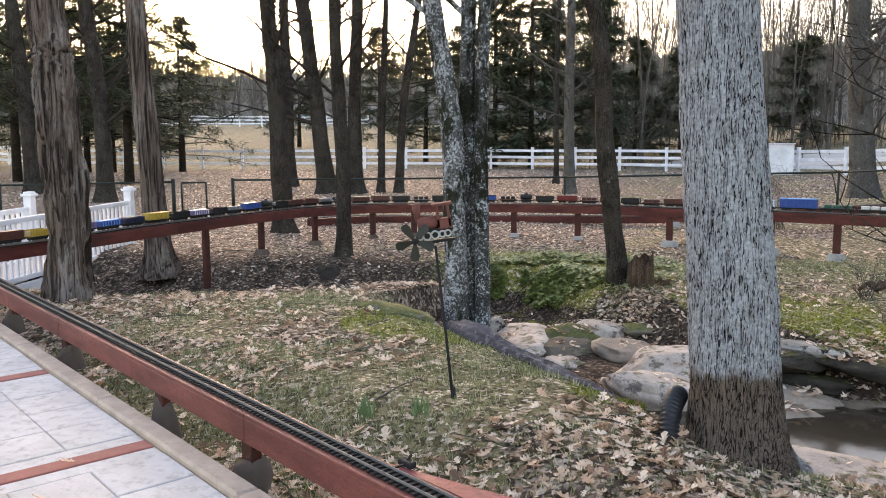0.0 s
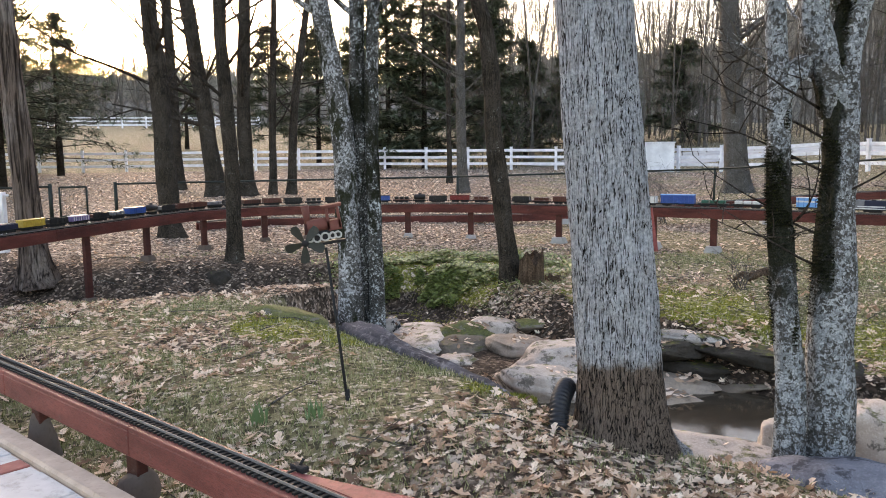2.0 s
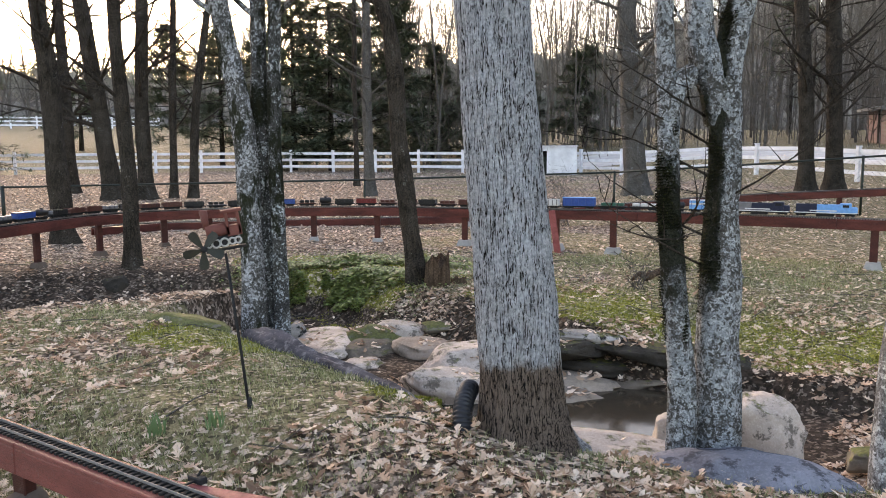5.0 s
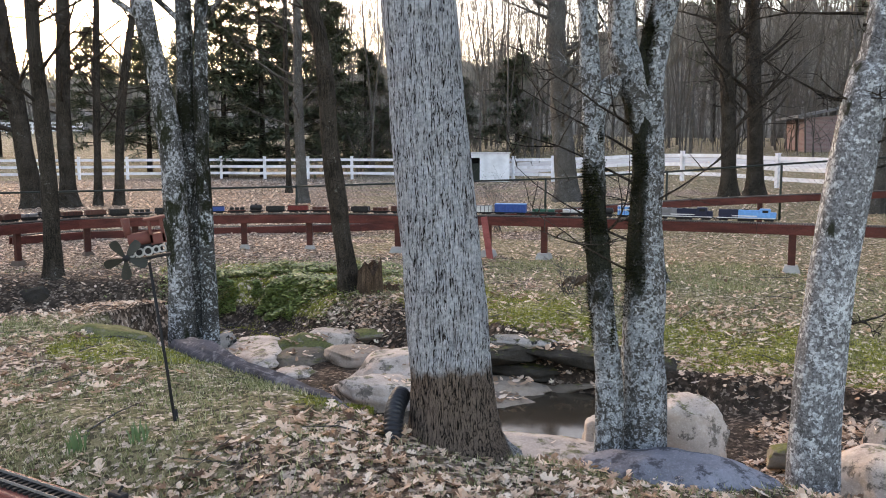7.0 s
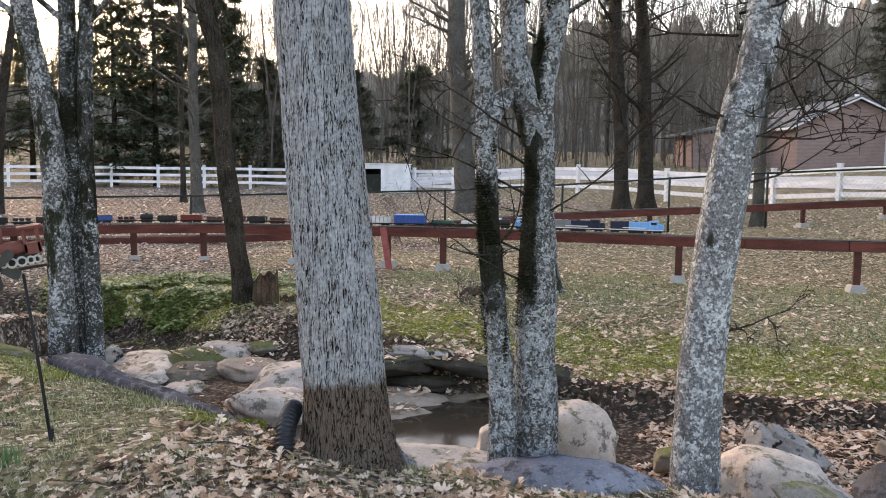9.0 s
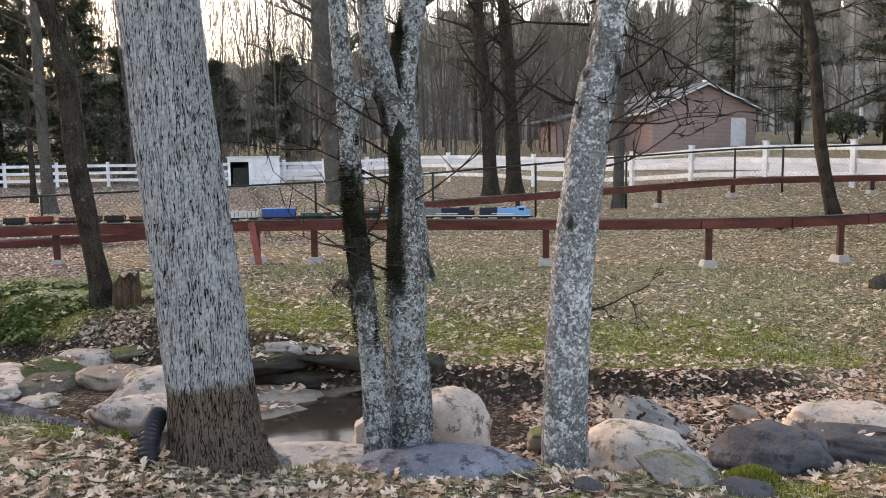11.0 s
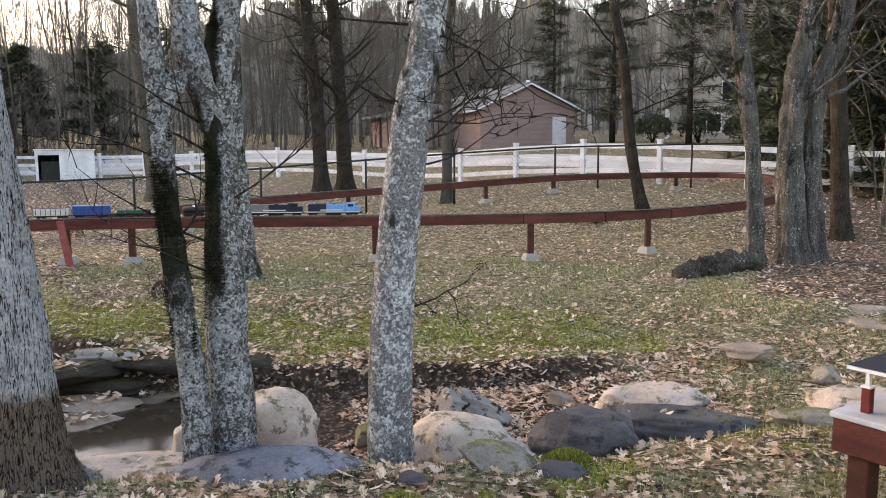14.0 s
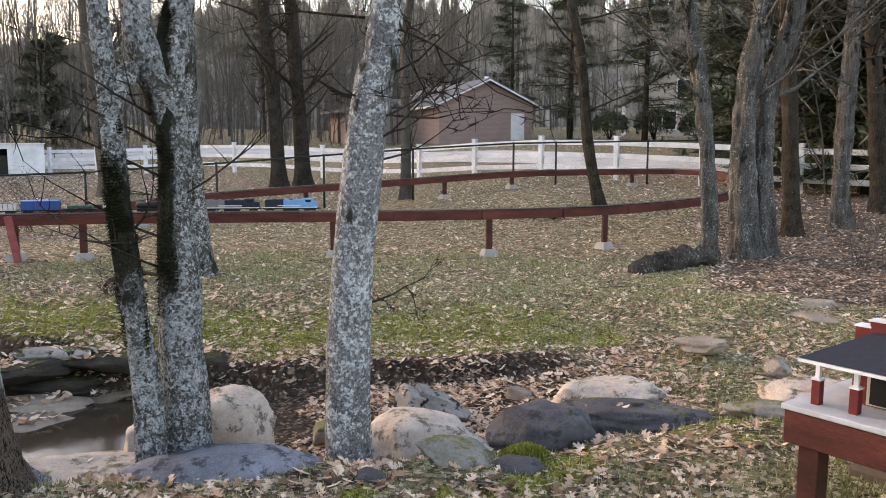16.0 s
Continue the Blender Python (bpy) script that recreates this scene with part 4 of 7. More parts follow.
# ---------------------------------------------------------------- patio
def patio():
    d = Vector((-0.653, 0.757, 0))
    n = Vector((-0.757, -0.653, 0))
    e0 = Vector((0.35, 1.905, 0))
    m = Matrix((d, n, Vector((0, 0, 1)))).transposed()
    k = Mat("weathered_pale_tiles", 0.8)
    r = k.rand()
    c = k.mix(k.ramp(k.noise(4.0, 5), (0.3, 0.0), (0.7, 1.0)), (0.38, 0.36, 0.345), (0.56, 0.545, 0.525))
    c = k.mix(k.math("MULTIPLY", r, 0.35), c, (0.42, 0.42, 0.425))
    c = k.mix(k.ramp(k.noise(17.0, 6, 0.7), (0.5, 0.0), (0.7, 0.6)), c, (0.2, 0.18, 0.155))
    tile_m = k.color(c).bump(k.noise(60.0), 0.2, 0.004).m
    stone = paint("weathered_curb_timber", (0.44, 0.34, 0.27), 0.9, 0.45, 9.0, (0.16, 0.12, 0.09))
    t = thing("patio", (-1.5, 3.0, 0.2), "pale tiled patio with a red strip and a timber curb", "patio", kind="structure")
    L = 9.0
    g = Geo().box(e0 + d * (L / 2) + n * 1.9 + Vector((0, 0, 0.099)), (L, 3.6, 0.2), m, 0.005)
    part("bed", g, stone, t)
    for i in range(6):
        a = i * 1.5
        part("curb_timber", Geo().box(e0 + d * (a + 0.75) + n * 0.05 + Vector((0, 0, 0.13)), (1.494, 0.1, 0.2), m, 0.012), stone, t)
    s = 0.305
    for i in range(int(L / s)):
        for j in range(11):
            c = e0 + d * ((i + 0.5) * s) + n * (0.105 + (j + 0.5) * s)
            if i % 5 == 2:
                continue
            part("tile", Geo().box(c + Vector((rnd(-.001, .001), 0, 0.19 + rnd(-.002, .002))), (s - 0.004, s - 0.004, 0.03), m, 0.004), tile_m, t)
    red = paint("faded_red_paint", (0.3, 0.105, 0.085), 0.85, 0.5, 12.0, (0.25, 0.2, 0.17))
    for i in range(2, int(L / s), 5):
        part("red_strip", Geo().box(e0 + d * ((i + 0.5) * s) + n * 1.75 + Vector((0, 0, 0.192)), (0.1, 3.28, 0.03), m, 0.004), red, t, "faded red painted strip")
        for q in (-1, 1):
            part("filler_tile", Geo().box(e0 + d * ((i + 0.5) * s + q * 0.103) + n * 1.75 + Vector((0, 0, 0.188)), (0.096, 3.28, 0.03), m, 0.004), tile_m, t)


patio()
g = Geo().prism([(-0.17, 2.83), (0.2, 2.57), (0.9, 2.1), (0.8, 1.75), (0.02, 2.63)], Matrix.Translation((0, 0, 0.385)), 0.03)
solo("board", g, M_SALMON, "flat red-stained board beside the near track", "board", at=(0.2, 2.5, 0.385))
sw = thing("turnout_switch", (-0.07, 2.77, 0.415), "small black switch machine beside the rails", "switch machine")
mm = Matrix.Rotation(radians(-49), 3, "Z")
part("housing", Geo().box((-0.07, 2.775, 0.427), (0.07, 0.03, 0.022), mm, 0.004), M_BLACK, sw)
part("lever", Geo().tube([(-0.07, 2.775, 0.435), (-0.055, 2.78, 0.455)], [0.004, 0.005], 8), M_BLACK, sw)
part("throw_rod", Geo().box((-0.1, 2.75, 0.425), (0.05, 0.008, 0.006), Matrix.Rotation(radians(40), 3, "Z")), M_BLACK, sw)


# ---------------------------------------------------------------- white paddock fence, chain-link fence
FENCE = [(-60, 54), (-11.3, 48.5), (3.7, 46.6), (14.5, 41.5), (19.8, 31), (20.8, 22), (20.6, 16.6), (21.0, 10.0), (22.0, 0.0), (22.5, -8)]


def paddock_fence():
    t = thing("paddock_fence", (3.7, 46.6, 0), "white three-rail vinyl fence with square capped posts", "fence", kind="structure")
    pts = [Vector((x, y, 0)) for x, y in FENCE]
    total = sum((b - a).length for a, b in zip(pts, pts[1:]))
    n = round(total / 2.42)
    prev = None
    for i in range(n + 1):
        p, d = line_at(pts, total * i / n * 0.99999)
        m, side = frame_at(p, d)
        z = ground(p.x, p.y)
        g = Geo().box((p.x, p.y, z + 0.57), (0.135, 0.135, 1.26), m, 0.006)
        g.box((p.x, p.y, z + 1.215), (0.165, 0.165, 0.035), m, 0.01)
        part("fence_post", g, M_WHITE, t)
        if prev is not None:
            a = prev
            for h in (0.32, 0.68, 1.04):
                u, w = Vector((a[0].x, a[0].y, a[1] + h)), Vector((p.x, p.y, z + h))
                dd = (w - u).normalized()
                mm, _ = frame_at(u, dd)
                part("fence_rail", Geo().box((u + w) / 2, ((w - u).length, 0.045, 0.14), mm, 0.004), M_WHITE, t)
        prev = (p, z)


paddock_fence()


def chain_link(pts, heights, label):
    t = thing("chain_link_fence", (pts[0][0], pts[0][1], 0), label, "fence", kind="structure")
    wires = Geo()
    P = [Vector((x, y, 0)) for x, y in pts]
    for i, (a, b) in enumerate(zip(P, P[1:])):
        n = max(1, round((b - a).length / 2.6))
        for j in range(n + 1):
            p = a + (b - a) * j / n
            h = heights[i] + (heights[i + 1] - heights[i]) * j / n
            z = ground(p.x, p.y)
            if j < n or i == len(P) - 2:
                part("fence_post", Geo().tube([(p.x, p.y, z - 0.1), (p.x, p.y, h + 0.03)], [0.025, 0.025], 8), M_GREEN, t)
            if j:
                q = a + (b - a) * (j - 1) / n
                h0 = heights[i] + (heights[i + 1] - heights[i]) * (j - 1) / n
                part("top_rail", Geo().tube([(q.x, q.y, h0), (p.x, p.y, h)], [0.021, 0.021], 6), M_GREEN, t)
                z0 = ground(q.x, q.y)
                w = int((p - q).length / 0.1)
                for e in range(w):
                    for s in (-1, 1):
                        c0, c1 = e / w, min(1, max(0, (e + s * (h - z) / 0.1) / w))
                        if c1 in (0, 1):
                            f = abs(c1 - c0) * w * 0.1 / (h - z)
                        else:
                            f = 1
                        A, B = q + (p - q) * c0, q + (p - q) * c1
                        hh = h0 + (h - h0) * c1
                        zz = z0 + (z - z0) * c0
                        wires.tube([(A.x, A.y, zz), (B.x, B.y, zz + (hh - zz) * f)], [0.0022, 0.0022], 3, cap=False)
    o = part("wire_mesh", wires, M_GREEN, t, "fine dark wire mesh")
    tagged(o, kind="stuff")
    return t


chain_link([(-16, 12), (-8.32, 15.74), (-5.40, 16.98)], [0.74, 0.74, 0.74], "low dark green chain-link fence behind the bridge")
chain_link([(-4.27, 17.3), (2.76, 17.62), (7.86, 16.02), (9.93, 14.59), (11.79, 13.4), (13.72, 12.6), (16.17, 11.6), (17.4, 11.2), (22, 8.6), (26, 4)], [0.76, 0.78, 0.92, 1.08, 1.24, 1.37, 1.5, 1.52, 1.6, 1.6], "dark green chain-link fence behind the raised tracks")


def fence_gate():
    t = thing("fence_gate", (-5.0, 17.08, 0.0), "closed dark green chain-link gate between two posts", "gate")
    a, b = Vector((-5.26, 17.03, 0)), Vector((-4.79, 17.16, 0))
    z = ground(-5, 17.1)
    for p, h in ((Vector((-5.42, 16.98, 0)), 0.8), (Vector((-4.27, 17.3, 0)), 0.8)):
        part("gate_post", Geo().tube([(p.x, p.y, z - 0.1), (p.x, p.y, h)], [0.035, 0.035], 10), M_GREEN, t)
    for p in (a, b):
        part("gate_stile", Geo().tube([(p.x, p.y, z + 0.06), (p.x, p.y, 0.72)], [0.02, 0.02], 8), M_GREEN, t)
    for h in (z + 0.06, 0.72):
        part("gate_rail", Geo().tube([(a.x, a.y, h), (b.x, b.y, h)], [0.02, 0.02], 8), M_GREEN, t)
    for i in range(7):
        q = a + (b - a) * (i + 0.5) / 7
        part("gate_wire", Geo().tube([(q.x, q.y, z + 0.06), (q.x, q.y, 0.72)], [0.003, 0.003], 4), M_GREEN, t)


fence_gate()


def far_fence():
    t = thing("paddock_fence", (-22, 92.5, 4.3), "distant white fence across the upper field", "fence", kind="structure")
    a, b = Vector((-34, 90, 0)), Vector((-8, 96, 0))
    n = 11
    for i in range(n + 1):
        p = a + (b - a) * i / n
        z = ground(p.x, p.y)
        part("fence_post", Geo().box((p.x, p.y, z + 0.6), (0.15, 0.15, 1.3)), M_WHITE, t)
        if i:
            for h in (0.35, 0.75, 1.12):
                u, w = Vector((q.x, q.y, zq + h)), Vector((p.x, p.y, z + h))
                m, _ = frame_at(u, (w - u).normalized())
                part("fence_rail", Geo().box((u + w) / 2, ((w - u).length, 0.05, 0.15), m), M_WHITE, t)
        q, zq = p, z


far_fence()


# ---------------------------------------------------------------- rocks, water, log, pipe
def rock_material(name, dark, light, moss=0.0, spots=0.3, stain=(0.05, 0.045, 0.035), relief=0.4):
    k = Mat(name, 0.9, spec=0.15)
    c = k.mix(k.ramp(k.noise(2.6, 5), (0.3, 0.0), (0.7, 1.0)), dark, light)
    c = k.mix(k.ramp(k.noise(22.0, 6, 0.7), (0.4, 0.0), (0.75, 0.45)), c, tuple(x * 0.55 for x in dark))
    c = k.mix(k.ramp(k.noise(75.0, 5, 0.8), (0.5, 0.0), (0.62, 0.25)), c, tuple(min(0.75, x * 1.3) for x in light))
    c = k.mix(k.ramp(k.noise(8.0, 7, 0.75), (0.62 - spots * 0.12, 0.0), (0.68 - spots * 0.12, spots)), c, stain)
    if moss:
        nz = k.n("ShaderNodeSeparateXYZ", Vector=k.t.nodes.new("ShaderNodeNewGeometry").outputs["Normal"]).outputs[2]
        fac = k.math("MULTIPLY", k.ramp(k.math("ADD", k.math("MULTIPLY", nz, 0.35), k.noise(9.0, 8, 0.75)), (0.88 - 0.22 * moss, 0.0), (0.98 - 0.22 * moss, 0.85)), 0.95)
        c = k.mix(fac, c, k.ramp(k.noise(50.0), (0.3, (0.035, 0.042, 0.01)), (0.7, (0.14, 0.15, 0.032))))
    h = k.math("ADD", k.noise(7.0, 7, 0.65), k.math("MULTIPLY", k.noise(40.0, 4), 0.3))
    return k.color(c).bump(h, relief, 0.025).m


M_ROCK = dict(
    pale=rock_material("pale_sandstone", (0.3, 0.248, 0.208), (0.6, 0.512, 0.44), 0.1, 0.75),
    mottled=rock_material("pale_stone_with_black_lichen", (0.13, 0.122, 0.112), (0.42, 0.39, 0.36), 0.2, 1.0, (0.018, 0.018, 0.018), 0.8),
    bed=rock_material("tan_creek_sandstone", (0.17, 0.135, 0.105), (0.4, 0.325, 0.26), 0.0, 0.5),
    charcoal=rock_material("charcoal_fieldstone", (0.035, 0.035, 0.038), (0.13, 0.128, 0.135), 0.02, 0.7, (0.02, 0.02, 0.022), 0.9),
    brown=rock_material("brown_wet_stone", (0.075, 0.06, 0.046), (0.22, 0.18, 0.14), 0.08, 0.6),
    moss=rock_material("mossy_stone", (0.1, 0.092, 0.075), (0.24, 0.215, 0.175), 1.05, 0.4),
    grey=rock_material("grey_weathered_stone", (0.13, 0.122, 0.105), (0.36, 0.33, 0.29), 0.42, 0.7),
    dark=rock_material("near_black_stone", (0.012, 0.01, 0.008), (0.06, 0.052, 0.042), 0.12, 0.5, (0.01, 0.009, 0.008), 1.0),
    slate=rock_material("blue_grey_slate", (0.075, 0.08, 0.095), (0.25, 0.26, 0.3), 0.0, 0.8, (0.03, 0.031, 0.036), 0.8))
ROCK_LABEL = dict(mottled="pale stone blotched with black lichen beside the creek", bed="tan water-worn sandstone slab in the creek", pale="smooth pale sandstone boulder in the creek bank", brown="brown water-worn stone in the creek", moss="dark stone topped with moss beside the creek",
                  grey="weathered grey stone among fallen leaves", dark="near-black rock ledge under the bank", charcoal="dark charcoal boulder half sunk in the bank", slate="smooth blue-grey rock half sunk in leaves")


def rock(x, y, z, w, depth, h, kind, seed, turn=0.0, flat=0.0, sub=5, boxy=0.75, tilt=0.0):
    """A water-worn block: a ball cut by random planes, with rounded edges, ledges and pits."""
    bm = bmesh.new()
    bmesh.ops.create_icosphere(bm, subdivisions=sub, radius=1.0)
    rot = Matrix.Rotation(turn, 3, "Z") @ Matrix.Rotation(radians(tilt), 3, "Y")
    rr = random.Random(seed * 13 + 5)
    planes, cut = [], dict(slate=(0.86, 1.05), charcoal=(0.82, 1.05), pale=(0.74, 1.0), mottled=(0.62, 0.95)).get(kind, (0.55, 0.88))
    for _ in range(9):
        nv = Vector((rr.uniform(-1, 1), rr.uniform(-1, 1), rr.uniform(-0.6, 0.8))).normalized()
        planes.append((nv, rr.uniform(*cut)))
    planes.append((Vector((rr.uniform(-.2, .2), rr.uniform(-.25, .1), 1)).normalized(), 1.0 - flat * 0.6))
    for v in bm.verts:
        p = v.co.copy()
        for ax in range(3):
            p[ax] = math.copysign(abs(p[ax]) ** boxy, p[ax]) * (0.8 + 0.21 / boxy ** 0.5 if boxy > 0.6 else 0.98)
        for nv, dd in planes:
            e = p.dot(nv) - dd
            if e > 0:
                p -= nv * e * 0.88
        q = p + Vector((seed, seed * 0.7, 0))
        n = 0.12 * noise.noise(q * 1.4) + 0.07 * noise.noise(q * 3.1) + 0.035 * noise.noise(q * 7.5) + 0.014 * noise.noise(q * 17)
        led = 0.035 * math.sin(p.z * 9 + 3 * noise.noise(q * 1.2))
        p *= 1 + n + led * (1 - abs(p.z))
        v.co = rot @ Vector((p.x * w / 2 * 1.12, p.y * depth / 2 * 1.12, p.z * h / 2 * 1.1))
    me = bpy.data.meshes.new("rock")
    bm.to_mesh(me)
    bm.free()
    me.polygons.foreach_set("use_smooth", [True] * len(me.polygons))
    me.materials.append(M_ROCK[kind])
    ob = new("rock", me)
    ob.location = (x, y, z)
    return tagged(ob, ROCK_LABEL[kind], "rock", "creek rocks")


ROCKS = [
    # upper creek: smooth slabs and domes
    (0.82, 7.95, -0.44, 0.56, 1.15, 0.22, "pale", 0.7, -7), (0.62, 8.25, -0.37, 0.24, 0.30, 0.22, "mottled", 0.7, 10), (1.33, 7.90, -0.40, 0.66, 0.50, 0.30, "moss", 0.8, 0), (1.22, 7.52, -0.44, 0.50, 0.40, 0.24, "brown", 0.8, 0),
    (1.70, 8.05, -0.38, 0.52, 0.40, 0.22, "pale", 0.7, 8), (1.78, 7.35, -0.42, 0.66, 0.50, 0.26, "bed", 0.8, 0), (2.08, 7.85, -0.32, 0.62, 0.40, 0.16, "moss", 0.8, 0), (1.98, 6.75, -0.38, 0.74, 0.62, 0.30, "pale", 0.8, -6),
    (1.62, 6.05, -0.37, 0.66, 0.46, 0.28, "pale", 0.6, 9), (1.10, 7.10, -0.43, 0.36, 0.28, 0.12, "pale", 0.7, 0), (2.40, 7.30, -0.36, 0.50, 0.40, 0.22, "moss", 0.8, 0), (-0.18, 9.05, -0.28, 0.74, 0.50, 0.30, "mottled", 0.7, -12),
    (-0.05, 8.45, -0.42, 0.40, 0.22, 0.14, "pale", 0.7, 0), (-0.33, 6.55, 0.10, 0.56, 0.50, 0.26, "moss", 0.9, 4), (-1.36, 10.15, -0.2, 0.36, 0.32, 0.46, "dark", 0.9, 0), (2.75, 7.85, -0.2, 0.4, 0.3, 0.2, "dark", 0.8, 0),
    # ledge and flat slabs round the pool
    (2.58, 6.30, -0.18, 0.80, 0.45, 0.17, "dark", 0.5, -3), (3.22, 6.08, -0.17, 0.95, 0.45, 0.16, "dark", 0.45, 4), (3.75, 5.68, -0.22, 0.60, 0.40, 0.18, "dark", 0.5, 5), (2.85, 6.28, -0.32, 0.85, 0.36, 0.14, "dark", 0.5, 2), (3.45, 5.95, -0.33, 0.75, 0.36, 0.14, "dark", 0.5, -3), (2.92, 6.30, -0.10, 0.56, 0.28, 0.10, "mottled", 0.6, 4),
    (2.66, 6.10, -0.38, 0.74, 0.40, 0.11, "bed", 0.5, 2), (3.18, 5.98, -0.42, 0.50, 0.34, 0.10, "brown", 0.5, -4), (2.48, 5.82, -0.43, 0.66, 0.34, 0.10, "bed", 0.5, 3), (3.05, 4.95, -0.42, 0.26, 0.16, 0.10, "brown", 0.6, 0),
    # pool rim and the near boulders
    (1.95, 4.02, -0.22, 1.05, 0.46, 0.28, "pale", 0.8, 3), (2.36, 3.98, -0.14, 0.20, 0.16, 0.32, "pale", 0.75, 0), (2.32, 3.25, -0.09, 0.84, 0.50, 0.32, "slate", 0.95, 0), (2.94, 3.98, -0.17, 0.40, 0.34, 0.46, "pale", 0.5, 3),
    (3.46, 2.97, -0.20, 0.74, 0.50, 0.42, "pale", 1.0, 8), (4.14, 3.72, -0.24, 0.24, 0.26, 0.2, "mottled", 0.75, 25), (4.32, 3.60, -0.28, 0.42, 0.26, 0.17, "mottled", 0.7, 24), (3.98, 2.55, -0.13, 0.52, 0.40, 0.33, "charcoal", 0.85, 0),
    (4.58, 2.32, -0.14, 0.88, 0.34, 0.18, "charcoal", 0.8, 0), (4.98, 2.68, -0.19, 0.60, 0.42, 0.24, "pale", 0.7, -4), (3.26, 2.50, -0.07, 0.46, 0.30, 0.20, "grey", 0.8, 18), (3.32, 2.24, -0.06, 0.24, 0.18, 0.14, "charcoal", 0.9, 0),
    (2.72, 2.64, -0.07, 0.14, 0.13, 0.20, "charcoal", 0.9, 0), (3.55, 3.85, -0.30, 0.26, 0.18, 0.12, "moss", 0.6, -14), (5.00, 3.42, -0.33, 0.22, 0.10, 0.12, "bed", 0.5, 25),
    # the dry wash beyond
    (8.50, 2.52, -0.06, 0.56, 0.46, 0.14, "bed", 0.8, 0), (8.05, 2.25, -0.08, 0.46, 0.36, 0.10, "bed", 0.8, 0), (6.50, 2.68, -0.10, 0.40, 0.30, 0.12, "bed", 0.9, 0), (5.72, 1.84, 0.03, 0.18, 0.16, 0.12, "grey", 0.6, 0),
    (5.40, 1.48, 0.0, 0.62, 0.40, 0.14, "pale", 0.65, 0), (4.90, 1.62, -0.02, 0.50, 0.20, 0.10, "grey", 0.7, 0)]


def rock_top(x, y):
    """Height of the stone that lies at a place, or of the ground."""
    best = ground(x, y)
    for rx, ry, rz, w, dp, h, kd, bx, tl in ROCKS:
        a = math.atan2(rx, ry)
        dx, dy = x - rx, y - ry
        u, v = dx * math.cos(a) - dy * math.sin(a), dx * math.sin(a) + dy * math.cos(a)
        q = (2 * u / w) ** 2 + (2 * v / dp) ** 2
        if q < 0.6:
            best = max(best, rz + 0.46 * h * math.sqrt(1 - q))
    return best


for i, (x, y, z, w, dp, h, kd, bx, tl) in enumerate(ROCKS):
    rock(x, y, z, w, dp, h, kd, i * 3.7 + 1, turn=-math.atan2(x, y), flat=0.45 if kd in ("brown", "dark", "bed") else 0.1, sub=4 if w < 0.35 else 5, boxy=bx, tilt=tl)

k = Mat("still_brown_water", 0.1, spec=0.18)
k.color(k.mix(k.noise(3.0), (0.03, 0.024, 0.017), (0.055, 0.043, 0.03))).bump(k.noise(9.0, 3), 0.08, 0.01)
g = Geo()
W = [Vector((x, y, WATER)) for x, y in CREEK[:10]]
sp = spline(W, 60)
vs, fs = [], []
for i, p in enumerate(sp):
    d = (sp[min(i + 1, 60)] - sp[max(i - 1, 0)]).normalized()
    s = Vector((-d.y, d.x, 0))
    vs += [p + s * 0.95, p + s * 0.3, p - s * 0.3, p - s * 0.95]
for i in range(60):
    for j in range(3):
        fs.append((i * 4 + j, i * 4 + j + 1, i * 4 + j + 5, i * 4 + j + 4))
solo("water", g.add(vs, fs, True), k.m, "shallow still brown creek water", "water", kind="structure")

# long rounded log at the bank's edge
k = Mat("weathered_grey_log", 0.9, spec=0.15)
c = k.mix(k.ramp(k.noise(3.0, 5), (0.3, 0.0), (0.7, 1.0)), (0.02, 0.02, 0.024), (0.085, 0.085, 0.1))
c = k.mix(k.ramp(k.noise(14.0, 6, 0.7), (0.5, 0.0), (0.65, 0.6)), c, (0.28, 0.28, 0.29))
M_LOG = k.color(c).bump(k.noise(16.0, 6, 0.7), 0.9, 0.03).m
g, _ = trunk_geo([(0.2, 6.55, 0.0), (0.42, 6.05, 0.0), (0.72, 5.4, -0.02), (0.95, 4.75, 0.0), (1.08, 4.25, 0.0)], 0.1, 0.085, flare=0.15, flare_h=0.15, sides=48, step=0.025, rough=0.4, seed=4.0, ridges=0.018, nridge=12)
solo("log", g, M_LOG, "long weathered grey log lying along the creek bank", "log", at=(0.7, 5.4, 0))
g = Geo()
ax = spline([(10.1, 4.08, 0.1), (9.75, 4.25, 0.12), (9.45, 4.42, 0.08), (9.2, 4.52, 0.06), (8.95, 4.6, 0.0)], 40)
g.tube(ax, [0.13 * (0.55 + 0.45 * math.sin(math.pi * (0.12 + 0.8 * i / 40))) for i in range(41)], 36, rough=0.5, seed=9.0)
solo("log", g, bark("rotting_log_bark", (0.015, 0.013, 0.012), (0.09, 0.08, 0.07), (0.15, 0.14, 0.125), (0.36, 0.36, 0.34), 0.35, 40, 0.3), "short rotting dark log with pale fungus at a tree's foot", "log", at=(9.5, 4.4, 0.05))

# corrugated drain pipe
g = Geo()
ax = spline([(1.08, 3.62, 0.02), (1.08, 3.68, 0.16), (1.11, 3.76, 0.27), (1.18, 3.9, 0.3), (1.2, 4.05, 0.2)], 110)
g.tube(ax, [0.043 + 0.006 * math.cos(i * 2 * math.pi / 4) for i in range(111)], 28, cap=False)
solo("drain_pipe", g, paint("black_corrugated_plastic", (0.018, 0.02, 0.024), 0.45, 0.15, 20.0), "black corrugated plastic drain pipe bending out of the ground", "drain pipe", at=(1.1, 3.7, 0.1))


